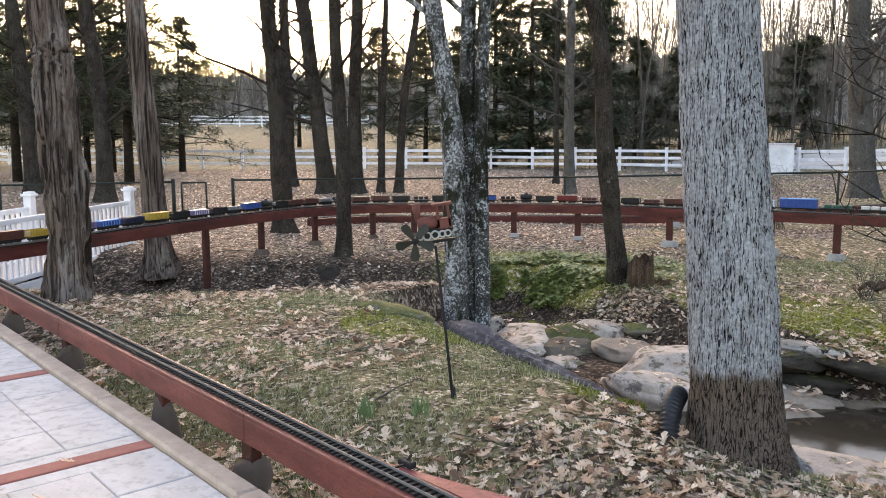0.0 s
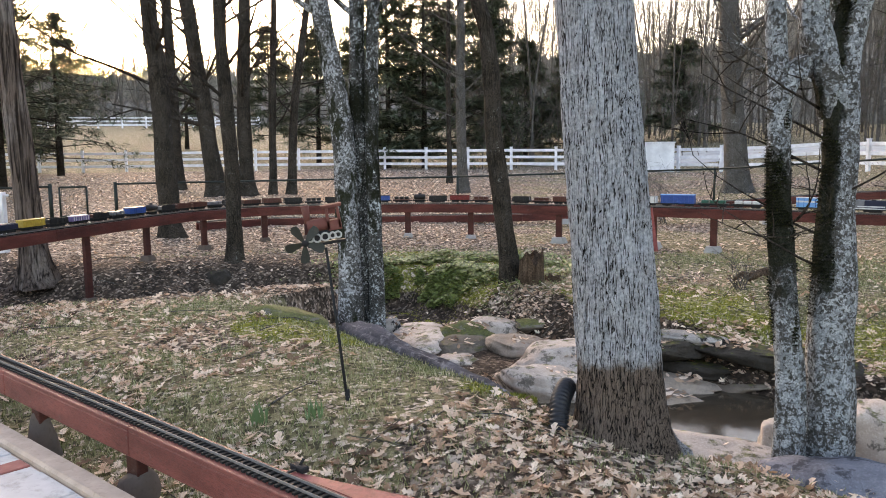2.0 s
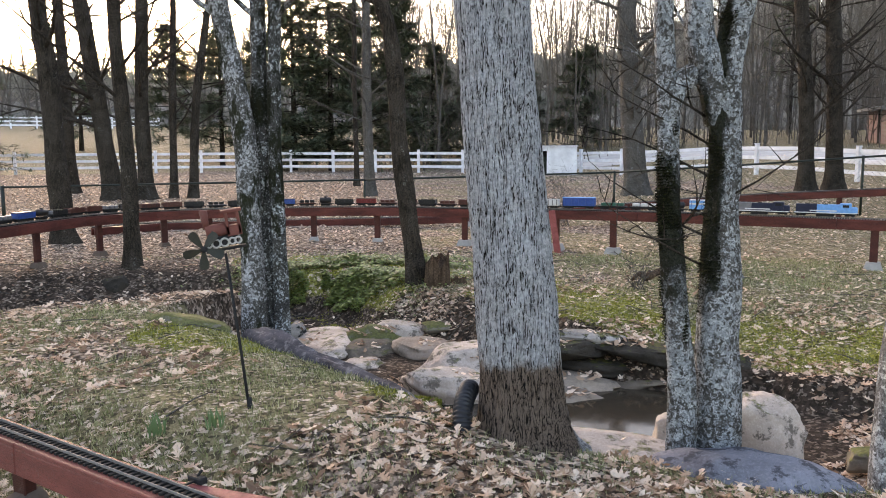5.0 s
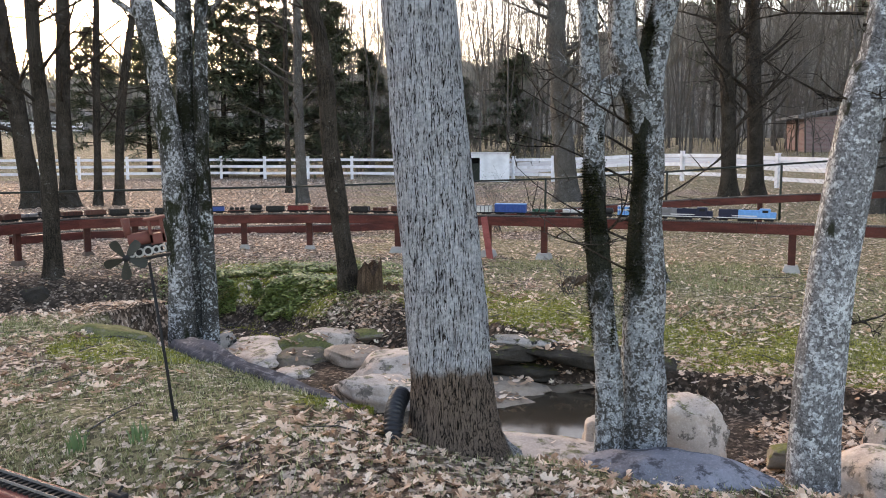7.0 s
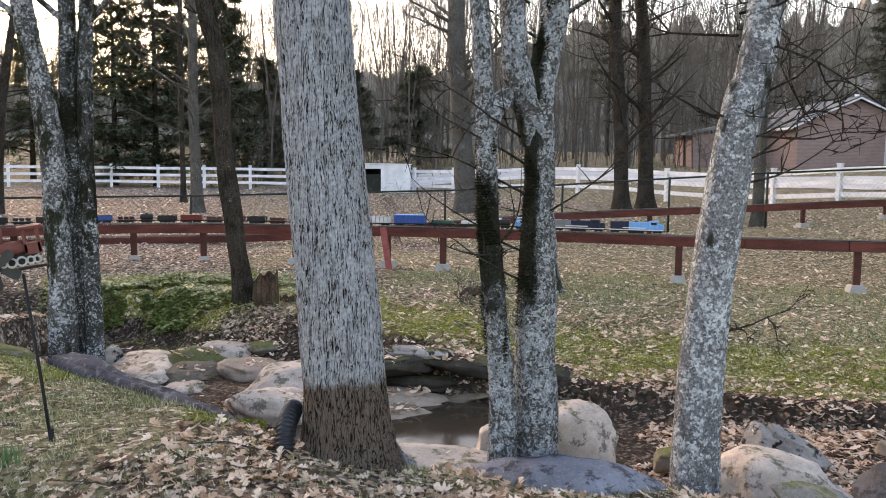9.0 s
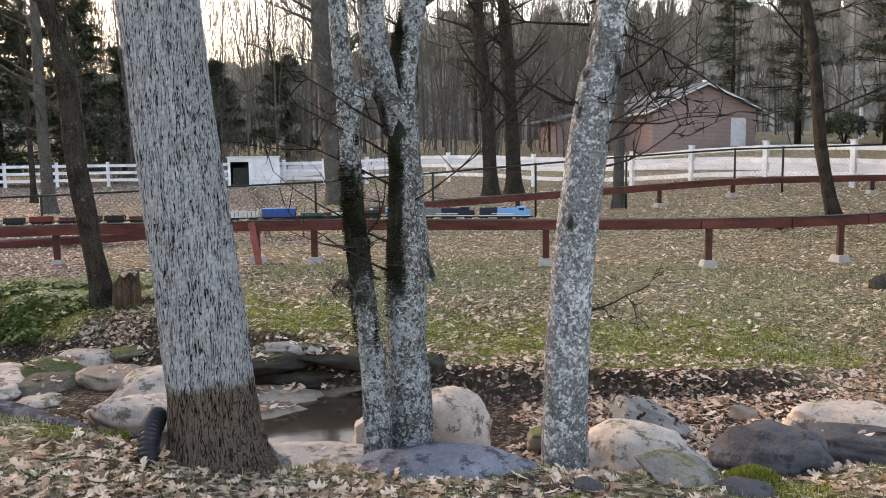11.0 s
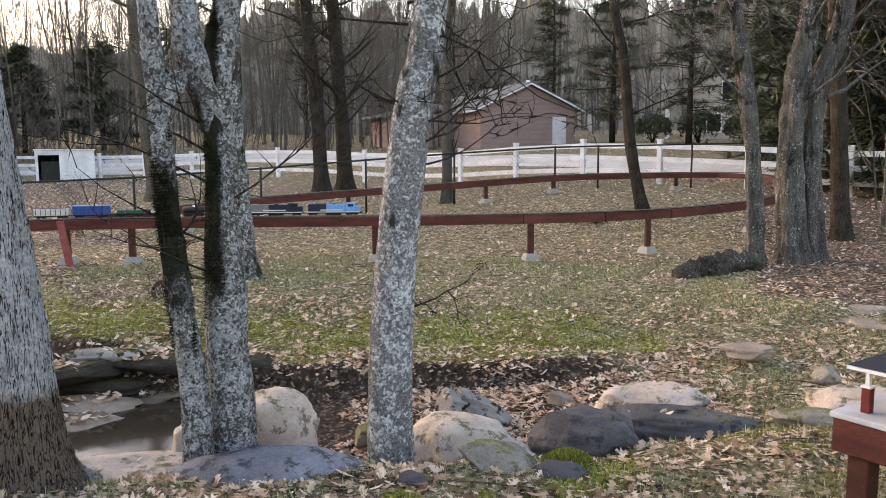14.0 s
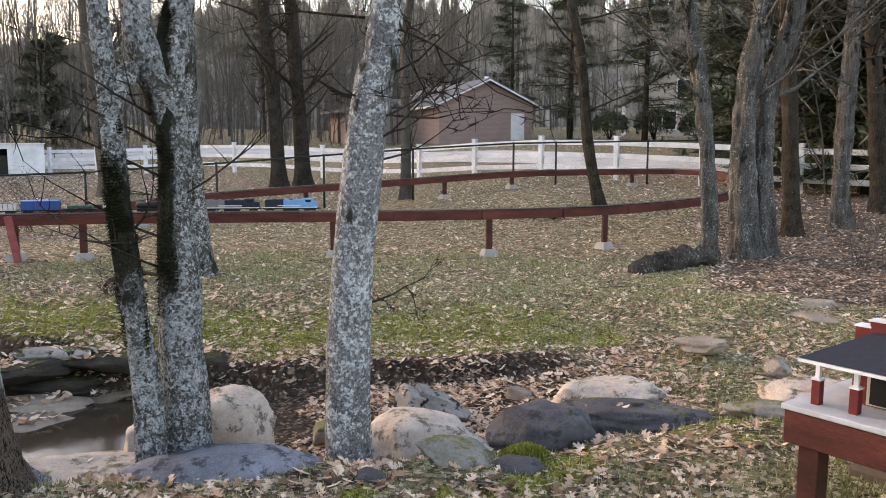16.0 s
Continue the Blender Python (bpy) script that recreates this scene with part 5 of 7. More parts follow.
# ---------------------------------------------------------------- footbridge
def footbridge():
    t = thing("footbridge", (-5.0, 9.5, -0.1), "white-railed timber footbridge over the creek", "footbridge")
    far, near = Vector((-4.39, 11.84, -0.04)), Vector((-4.92, 7.5, -0.08))
    d = (far - near).normalized()
    m, side = frame_at(near, d)
    wide = 0.8
    n = 30
    pl = paint("pinkish_deck_boards", (0.62, 0.52, 0.49), 0.8, 0.3, 8.0, (0.3, 0.24, 0.22))
    L = (far - near).length
    for i in range(n):
        p = near + d * (L * (i + 0.5) / n) + Vector((0, 0, 0.05))
        part("deck_board", Geo().box(p - side * wide / 2, (L / n - 0.006, wide, 0.035), m, 0.004), pl, t)
    # the two railings end at staggered posts
    for s, b in ((0.0, L), (-wide, L - 1.1)):
        mid = near + d * (b / 2) + side * s
        part("side_beam", Geo().box(mid + side * (0.02 if s == 0 else -0.02) + Vector((0, 0, -0.1)), (b, 0.04, 0.21), m, 0.005), M_WHITE, t)
        for e in (0.0, b / 2 if s else None, b):
            if e is None:
                continue
            p = near + d * e + side * s
            g = Geo().box(p + Vector((0, 0, 0.44)), (0.11, 0.11, 0.9), m, 0.006)
            g.box(p + Vector((0, 0, 0.9)), (0.16, 0.16, 0.035), m, 0.008)
            g.box(p + Vector((0, 0, 0.93)), (0.115, 0.115, 0.03), m, 0.01)
            part("rail_post", g, M_WHITE, t)
        for h in (0.06, 0.72):
            part("rail", Geo().box(mid + Vector((0, 0, h)), (b, 0.045, 0.06), m, 0.006), M_WHITE, t)
        cnt = int(b / 0.105)
        for i in range(cnt):
            p = near + d * (b * (i + 0.5) / cnt) + side * s
            part("baluster", Geo().box(p + Vector((0, 0, 0.39)), (0.034, 0.034, 0.6), m, 0.003), M_WHITE, t)
    return t


footbridge()


# ---------------------------------------------------------------- whirligig
def whirligig():
    t = thing("garden_whirligig", (0.12, 4.18, 0.18), "weathered locomotive whirligig with a dark propeller on a thin black stake", "whirligig")
    part("stake", Geo().tube([(0.12, 4.18, 0.1), (0.08, 4.18, 0.5), (0.025, 4.19, 0.99)], [0.008, 0.0075, 0.007], 10), M_BLACK, t)
    part("socket", Geo().tube([(0.12, 4.18, 0.12), (0.112, 4.18, 0.26)], [0.012, 0.012], 10), M_BLACK, t)
    rot = Matrix.Rotation(radians(-9), 3, "Y")
    o = Vector((-0.005, 4.18, 1.05))

    def at(x, y, z):
        return o + rot @ Vector((x, y, z))
    faded = paint("faded_red_wood", (0.13, 0.045, 0.035), 0.85, 0.5, 16.0, (0.1, 0.08, 0.07))
    part("base_board", Geo().box(at(0.03, 0, -0.04), (0.19, 0.05, 0.012), rot, 0.002), M_BLACK, t)
    part("chassis", Geo().box(at(0.02, 0, 0.0), (0.15, 0.06, 0.05), rot, 0.004), M_BLACK, t)
    part("boiler", Geo().tube([at(-0.05, 0, 0.055), at(0.05, 0, 0.055)], [0.032, 0.032], 18), faded, t)
    part("chimney", Geo().tube([at(-0.045, 0, 0.07), at(-0.045, 0, 0.16)], [0.015, 0.02], 12), faded, t)
    cab = Geo()
    for x, w in ((0.055, 0.014), (0.11, 0.014)):
        cab.box(at(x, 0, 0.08), (w, 0.075, 0.11), rot, 0.002)
    cab.box(at(0.083, 0, 0.045), (0.07, 0.075, 0.05), rot, 0.002)
    part("cab", cab, faded, t)
    part("roof", Geo().box(at(0.083, 0, 0.14), (0.1, 0.095, 0.014), rot, 0.003), faded, t)
    white = paint("worn_white_paint", (0.36, 0.36, 0.34), 0.7, 0.5, 30.0)
    for x, r in ((-0.045, 0.013), (-0.012, 0.019), (0.028, 0.019), (0.065, 0.015), (0.092, 0.015)):
        ring = Geo()
        pts = [at(x + r * math.cos(w * math.pi / 9), -0.034, -0.005 + r * math.sin(w * math.pi / 9)) for w in range(19)]
        ring.tube(pts, [0.005] * 19, 6, cap=False)
        wheel = part("wheel", ring, white, t, "white-rimmed wheel")
    hub = at(-0.075, -0.02, -0.02)
    part("hub", Geo().tube([hub + Vector((0, -0.03, 0)), hub + Vector((0.02, 0.03, 0))], [0.016, 0.014], 14), M_BLACK, t)
    prop = paint("dark_green_brown_blade", (0.03, 0.032, 0.025), 0.7, 0.4, 20.0, (0.09, 0.06, 0.04))
    for w in range(5):
        a = radians(270 + 72 * w)
        dr = Vector((math.cos(a), 0, math.sin(a)))
        sd = Vector((-math.sin(a), 0.0, math.cos(a))) * 0.85 + Vector((0, 0.5, 0))
        vs, outline = [], ((0.012, 0.008), (0.04, 0.018), (0.075, 0.028), (0.095, 0.022), (0.1, 0.0), (0.095, -0.022), (0.075, -0.028), (0.04, -0.018), (0.012, -0.008))
        for off in (-0.002, 0.002):
            vs += [hub + Vector((0, -0.02 + off, 0)) + dr * u + sd * v for u, v in outline]
        n = len(outline)
        part("blade", Geo().add(vs, [tuple(range(n)), tuple(range(2 * n - 1, n - 1, -1))] + [(i, n + i, n + (i + 1) % n, (i + 1) % n) for i in range(n)]), prop, t)


whirligig()


# ---------------------------------------------------------------- toy station on its deck
def station():
    t = thing("station_deck", (4.0, 0.9, 0.05), "red timber deck on posts with a pale grey top", "deck")
    a = Vector((3.64, 1.13, 0.45))
    u = Vector((-0.2, -0.98, 0)).normalized()
    n = Vector((0.98, -0.2, 0)).normalized()
    m = Matrix((u, n, Vector((0, 0, 1)))).transposed()
    grey = paint("pale_grey_deck_top", (0.5, 0.51, 0.52), 0.7, 0.25, 7.0, (0.25, 0.25, 0.25))
    c = a + u * 0.8 + n * 0.4
    part("deck_top", Geo().box(c + Vector((0, 0, -0.012)), (1.62, 0.82, 0.024), m, 0.004), grey, t)
    for s, L, off in ((u, 1.6, n * 0.02), (u, 1.6, n * 0.78)):
        part("fascia", Geo().box(a + u * 0.8 + off + Vector((0, 0, -0.095)), (1.6, 0.038, 0.14), m, 0.005), M_RED, t)
    for e in (0.02, 1.58):
        part("fascia", Geo().box(a + u * e + n * 0.4 + Vector((0, 0, -0.095)), (0.038, 0.72, 0.14), m, 0.005), M_RED, t)
    for e in (0.085, 1.45):
        for f in (0.1, 0.7):
            p = a + u * e + n * f
            z = ground(p.x, p.y)
            part("post", Geo().box((p.x, p.y, (z + 0.36) / 2), (0.089, 0.089, 0.36 - z), m, 0.005), M_REDDARK, t, "dark red post")
            part("pier_block", Geo().box((p.x, p.y, z + 0.01), (0.2, 0.2, 0.08), m, 0.02), M_PIER, t, "stained concrete pier block")
    s = thing("toy_station", tuple(a + u * 0.5 + n * 0.4), "miniature red railway station with a dark hipped roof", "model building")
    roof = paint("dark_blue_grey_roof_felt", (0.022, 0.025, 0.034), 0.8, 0.2, 40.0)
    red = paint("deep_red_boards", (0.15, 0.02, 0.018), 0.6, 0.2, 20.0)
    tan = paint("cream_stone_paint", (0.5, 0.47, 0.42), 0.8, 0.3, 20.0)
    o = a + u * 0.06 + n * 0.06
    L, D, E = 1.3, 0.62, 0.175
    part("walls", Geo().box(o + u * (L / 2 + 0.02) + n * (D / 2 + 0.05) + Vector((0, 0, E / 2)), (L - 0.16, D - 0.24, E), m, 0.003), red, s)
    z0 = 0.178
    vs = [o + u * (-0.03) + n * (-0.03), o + u * (L + 0.03) + n * (-0.03), o + u * (L + 0.03) + n * (D + 0.03), o + u * (-0.03) + n * (D + 0.03)]
    rd = [o + u * 0.12 + n * 0.24, o + u * (L - 0.12) + n * 0.24, o + u * (L - 0.12) + n * (D - 0.24), o + u * 0.12 + n * (D - 0.24)]
    lo = [p + Vector((0, 0, z0)) for p in vs]
    mid = [p + Vector((0, 0, z0 + 0.014)) for p in vs]
    hi = [p + Vector((0, 0, z0 + 0.1)) for p in rd]
    part("eaves_board", Geo().add(lo + mid, [(0, 1, 2, 3), (4, 5, 6, 7)] + [(i, (i + 1) % 4, 4 + (i + 1) % 4, 4 + i) for i in range(4)]), M_WHITE, s, "white eaves board")
    mid2 = [p + Vector((0, 0, 0.003)) for p in mid]
    part("roof", Geo().add(mid2 + hi, [(4, 5, 6, 7)] + [(i, (i + 1) % 4, 4 + (i + 1) % 4, 4 + i) for i in range(4)]), roof, s)
    stepped = [(-0.26, -0.07), (0.26, -0.07), (0.26, 0.03), (0.2, 0.03), (0.2, 0.06), (0.14, 0.06), (0.14, 0.09), (0.08, 0.09), (0.08, 0.12), (-0.08, 0.12), (-0.08, 0.09), (-0.14, 0.09), (-0.14, 0.06), (-0.2, 0.06), (-0.2, 0.03), (-0.26, 0.03)]
    mm = Matrix.Translation(o + u * 0.3 + n * 0.3 + Vector((0, 0, z0 + 0.085))) @ Matrix((u, Vector((0, 0, 1)), n)).transposed().to_4x4()
    part("gable", Geo().prism(stepped, mm, 0.05), red, s, "stepped red gable")
    for (x0, y0), (x1, y1) in zip(stepped[2:], stepped[3:]):
        if abs(y1 - y0) < 1e-6:
            q = mm @ Vector(((x0 + x1) / 2, y0 + 0.004, 0.025))
            part("coping", Geo().box(q, (abs(x1 - x0) + 0.008, 0.062, 0.008), m, 0.001), M_WHITE, s)
    for i in range(9):
        for j in (0.03, D - 0.03):
            p = o + u * (0.03 + i * 0.155) + n * j
            pl = part("pillar", Geo().box(p + Vector((0, 0, 0.052)), (0.036, 0.036, 0.104), m, 0.002), red, s)
            part("pillar_cap", Geo().box(p + Vector((0, 0, 0.107)), (0.042, 0.042, 0.008), m, 0.001), M_WHITE, pl)
            part("bracket", Geo().box(p + Vector((0, 0, 0.144)), (0.018, 0.018, 0.066), m, 0.001), M_WHITE, pl)
    for j in (0.22, 0.55, 0.9):
        p = o + u * j + n * 0.155
        w = part("doorway", Geo().box(p + Vector((0, 0, 0.08)), (0.1, 0.012, 0.14), m, 0.002), tan, s, "cream door frame")
        part("door_panel", Geo().box(p + n * -0.004 + Vector((0, 0, 0.075)), (0.07, 0.012, 0.115), m, 0.001), M_BLACK, w)


station()


# ---------------------------------------------------------------- model train
def train():
    total = sum((b - a).length for a, b in zip(FAR, FAR[1:]))
    nose = Vector((7.3, 8.32, 0.6))
    s = min((i * total / 2000 for i in range(2001)), key=lambda q: (line_at(FAR, q)[0].xy - nose.xy).length)
    cols = {}

    def col(c):
        if c not in cols:
            cols[c] = paint("car_paint", c, 0.5, 0.2, 25.0)
        return cols[c]
    blue, sky_b, navy, black, red, brown, tan, green, yellow, white, grey, purple = (0.02, 0.07, 0.26), (0.12, 0.34, 0.66), (0.012, 0.016, 0.04), (0.014, 0.014, 0.015), (0.16, 0.022, 0.02), (0.085, 0.03, 0.022), (0.5, 0.38, 0.26), (0.02, 0.1, 0.07), (0.4, 0.27, 0.045), (0.55, 0.56, 0.55), (0.16, 0.16, 0.17), (0.16, 0.12, 0.25)
    grey_d = (0.08, 0.08, 0.085)
    cars = [("loco", sky_b, navy), ("loco", navy, grey), ("coach", sky_b, blue), ("tank", black, white), ("flat", black, white), ("flat", black, green), ("box", blue, sky_b), ("hopper", white, black), ("flat", tan, tan), ("flat", brown, black),
            ("box", brown, brown), ("flat", brown, brown), ("gondola", black, grey), ("gondola", brown, black), ("flat", brown, brown), ("box", red, brown), ("gondola", black, black), ("tank", black, black), ("flat", brown, black), ("box", blue, navy), ("box", navy, black), ("gondola", black, grey), ("flat", grey_d, black), ("gondola", black, brown), ("gondola", brown, brown), ("hopper", brown, black), ("gondola", black, black), ("flat", black, grey), ("gondola", brown, brown), ("gondola", brown, brown), ("gondola", black, grey), ("tank", black, black), ("box", blue, navy), ("flat", black, grey), ("gondola", black, brown), ("hopper", purple, white),
            ("gondola", black, black), ("box", yellow, yellow), ("hopper", navy, navy), ("hopper", blue, sky_b), ("gondola", purple, grey), ("flat", brown, red), ("gondola", yellow, tan), ("box", brown, brown), ("gondola", red, red), ("box", green, black), ("gondola", red, red)]
    labels = dict(loco="diesel model locomotive on the raised track", coach="model passenger coach on the raised track", tank="model tank car on the raised track", flat="model flat car carrying a low load", box="model boxcar with ribbed sides on the raised track", hopper="model hopper car on the raised track", gondola="model gondola car on the raised track")
    names = {sky_b: "light blue", navy: "dark navy", blue: "bright blue", black: "black", white: "white", tan: "tan", brown: "brown", purple: "purple-grey", yellow: "yellow", red: "red", green: "green", grey_d: "dark grey"}
    lens = dict(loco=0.74, coach=0.5, tank=0.34, flat=0.42, box=0.5, hopper=0.46, gondola=0.44)
    for i, (kind, c1, c2) in enumerate(cars):
        small = 1.0 if i < 9 else 0.7 if i < len(cars) - 6 else 0.6
        tall = 1.0 if i < 9 else 0.6
        L = lens[kind] * small
        c, _ = line_at(FAR, s - L / 2)
        f, _ = line_at(FAR, s - 0.05)
        b, _ = line_at(FAR, s - L + 0.05)
        d = (f - b).normalized()
        m, side = frame_at(c, d)
        up = m @ Vector((0, 0, 1))
        base = (f + b) / 2 + Vector((0, 0, 0.0185))
        t = thing("model_locomotive" if kind == "loco" else "model_rail_car", tuple(base), names[c1] + " " + labels[kind], "model train", "model train cars")

        def at(x, y, z):
            return base + m @ Vector((x, y, z))
        for e in (-1, 1):
            tr = part("truck", Geo().box(at(e * (L / 2 - 0.1), 0, 0.022), (0.11, 0.07, 0.016), m, 0.002), M_BLACK, t)
            for w in (-0.035, 0.035):
                for q in (-0.0235, 0.0235):
                    p = at(e * (L / 2 - 0.1) + w, q, 0.017)
                    part("wheel", Geo().tube([p - side * 0.004, p + side * 0.004], [0.0165, 0.0165], 10), M_RAIL, tr)
        part("underframe", Geo().box(at(0, 0, 0.038), (L - 0.03, 0.085, 0.014), m, 0.002), M_BLACK, t)
        part("coupler", Geo().box(at(L / 2 - 0.008, 0, 0.034), (0.045, 0.012, 0.01), m), M_BLACK, t)
        if kind == "loco":
            part("fuel_tank", Geo().box(at(0, 0, 0.022), (0.2, 0.08, 0.03), m, 0.004), M_BLACK, t)
            part("hood", Geo().box(at(-0.06, 0, 0.098), (L - 0.2, 0.07, 0.104), m, 0.006), col(c1), t)
            part("rear_hood", Geo().box(at(-L / 2 + 0.16, 0, 0.1), (0.24, 0.075, 0.108), m, 0.006), col(c2), t)
            part("cab", Geo().box(at(L / 2 - 0.15, 0, 0.107), (0.13, 0.1, 0.122), m, 0.008), col(c1), t)
            part("nose", Geo().box(at(L / 2 - 0.055, 0, 0.085), (0.075, 0.08, 0.08), m, 0.012), col(c1), t)
            for q in (-1, 1):
                part("cab_window", Geo().box(at(L / 2 - 0.145, q * 0.051, 0.135), (0.07, 0.004, 0.03), m), M_BLACK, t)
                part("walkway", Geo().box(at(0, q * 0.043, 0.05), (L - 0.05, 0.022, 0.012), m, 0.002), col(white), t)
                part("stripe", Geo().box(at(-0.02, q * 0.0375, 0.075), (0.3, 0.003, 0.014), m), col(white), t)
            for x in (-0.2, -0.12, 0.0):
                part("fan", Geo().tube([at(x, 0, 0.148), at(x, 0, 0.158)], [0.028, 0.026], 12), M_BLACK, t)
        elif kind in ("box", "coach", "hopper"):
            H = (0.115 if kind != "hopper" else 0.09) * tall
            part("body", Geo().box(at(0, 0, 0.045 + H / 2), (L - 0.05, 0.098, H), m, 0.004), col(c1), t)
            if kind != "hopper":
                part("roof", Geo().box(at(0, 0, 0.047 + H), (L - 0.045, 0.102, 0.01), m, 0.004), col(c2 if kind == "box" else white), t)
            else:
                part("load", Geo().box(at(0, 0, 0.045 + H), (L - 0.08, 0.08, 0.012), m, 0.004), col(c2), t)
            for q in (-1, 1):
                for i in range(9 if kind == "box" else 7):
                    part("rib", Geo().box(at(-L / 2 + 0.05 + i * (L - 0.1) / (8 if kind == "box" else 6), q * 0.05, 0.045 + H / 2), (0.006, 0.006, H - 0.01), m), col(c1 if kind == "box" else c2), t)
                if kind == "coach":
                    part("stripe", Geo().box(at(0, q * 0.0495, 0.115), (L - 0.055, 0.004, 0.022), m), col(white), t)
        elif kind == "tank":
            part("tank", Geo().tube([at(-L / 2 + 0.03, 0, 0.09), at(-L / 2 + 0.045, 0, 0.09), at(L / 2 - 0.045, 0, 0.09), at(L / 2 - 0.03, 0, 0.09)], [0.025, 0.043, 0.043, 0.025], 18), col(c1), t)
            part("dome", Geo().tube([at(0, 0, 0.12), at(0, 0, 0.15)], [0.022, 0.02], 12), col(c2), t)
        else:
            part("deck", Geo().box(at(0, 0, 0.05), (L - 0.03, 0.095, 0.012), m, 0.002), col(c1), t)
            if kind == "gondola":
                for q in (-1, 1):
                    part("side", Geo().box(at(0, q * 0.046, 0.08), (L - 0.04, 0.006, 0.055), m, 0.001), col(c1), t)
                    for i in range(7):
                        part("rib", Geo().box(at(-L / 2 + 0.04 + i * (L - 0.08) / 6, q * 0.051, 0.08), (0.006, 0.005, 0.052), m), col(c1), t)
                part("load", Geo().box(at(0, 0, 0.075), (L - 0.06, 0.082, 0.04), m, 0.006), col(c2), t)
            else:
                for x in (-0.11 * small, 0.0, 0.11 * small):
                    part("load", Geo().box(at(x, 0, 0.078), (0.09 * small, 0.075, 0.04), m, 0.006), col(c2), t)
        s -= L + 0.012


train()


# ---------------------------------------------------------------- shelter, houses
def shelter():
    t = thing("animal_shelter", (14.2, 36.6, 0.2), "low white run-in shelter with a dark opening", "shelter")
    a, b = Vector((13.75, 37.6, 0)), Vector((16.0, 36.75, 0))
    d = (b - a).normalized()
    m, side = frame_at(a, d)
    z = ground(14.7, 37.2)
    wh = paint("white_painted_board", (0.8, 0.81, 0.82), 0.6, 0.1, 2.0)
    L = (b - a).length
    back = -side if side.dot(Vector((0, 1, 0))) < 0 else side
    part("front_panel", Geo().box(a + d * (L * 0.7) + Vector((0, 0, z + 0.68)), (L * 0.6, 0.05, 1.4), m, 0.005), wh, t)
    part("lintel", Geo().box(a + d * (L * 0.2) + Vector((0, 0, z + 1.28)), (L * 0.4, 0.05, 0.2), m, 0.005), wh, t)
    part("jamb", Geo().box(a + d * 0.06 + Vector((0, 0, z + 0.58)), (0.12, 0.05, 1.2), m, 0.005), wh, t)
    part("back_panel", Geo().box(a + d * (L / 2) + back * 1.6 + Vector((0, 0, z + 0.65)), (L, 0.05, 1.3), m, 0.005), M_BLACK, t)
    for e in (0.03, L - 0.03):
        part("side_panel", Geo().box(a + d * e + back * 0.82 + Vector((0, 0, z + 0.65)), (0.05, 1.55, 1.3), m, 0.005), wh, t)
    part("roof", Geo().box(a + d * (L / 2) + back * 0.8 + Vector((0, 0, z + 1.41)), (L + 0.1, 1.8, 0.05), m, 0.005), wh, t)
    part("inner_board", Geo().box(a + d * (L * 0.26) + back * 0.3 + Vector((0, 0, z + 0.45)), (0.8, 0.04, 0.9), m, 0.005), M_GREEN, t)


shelter()


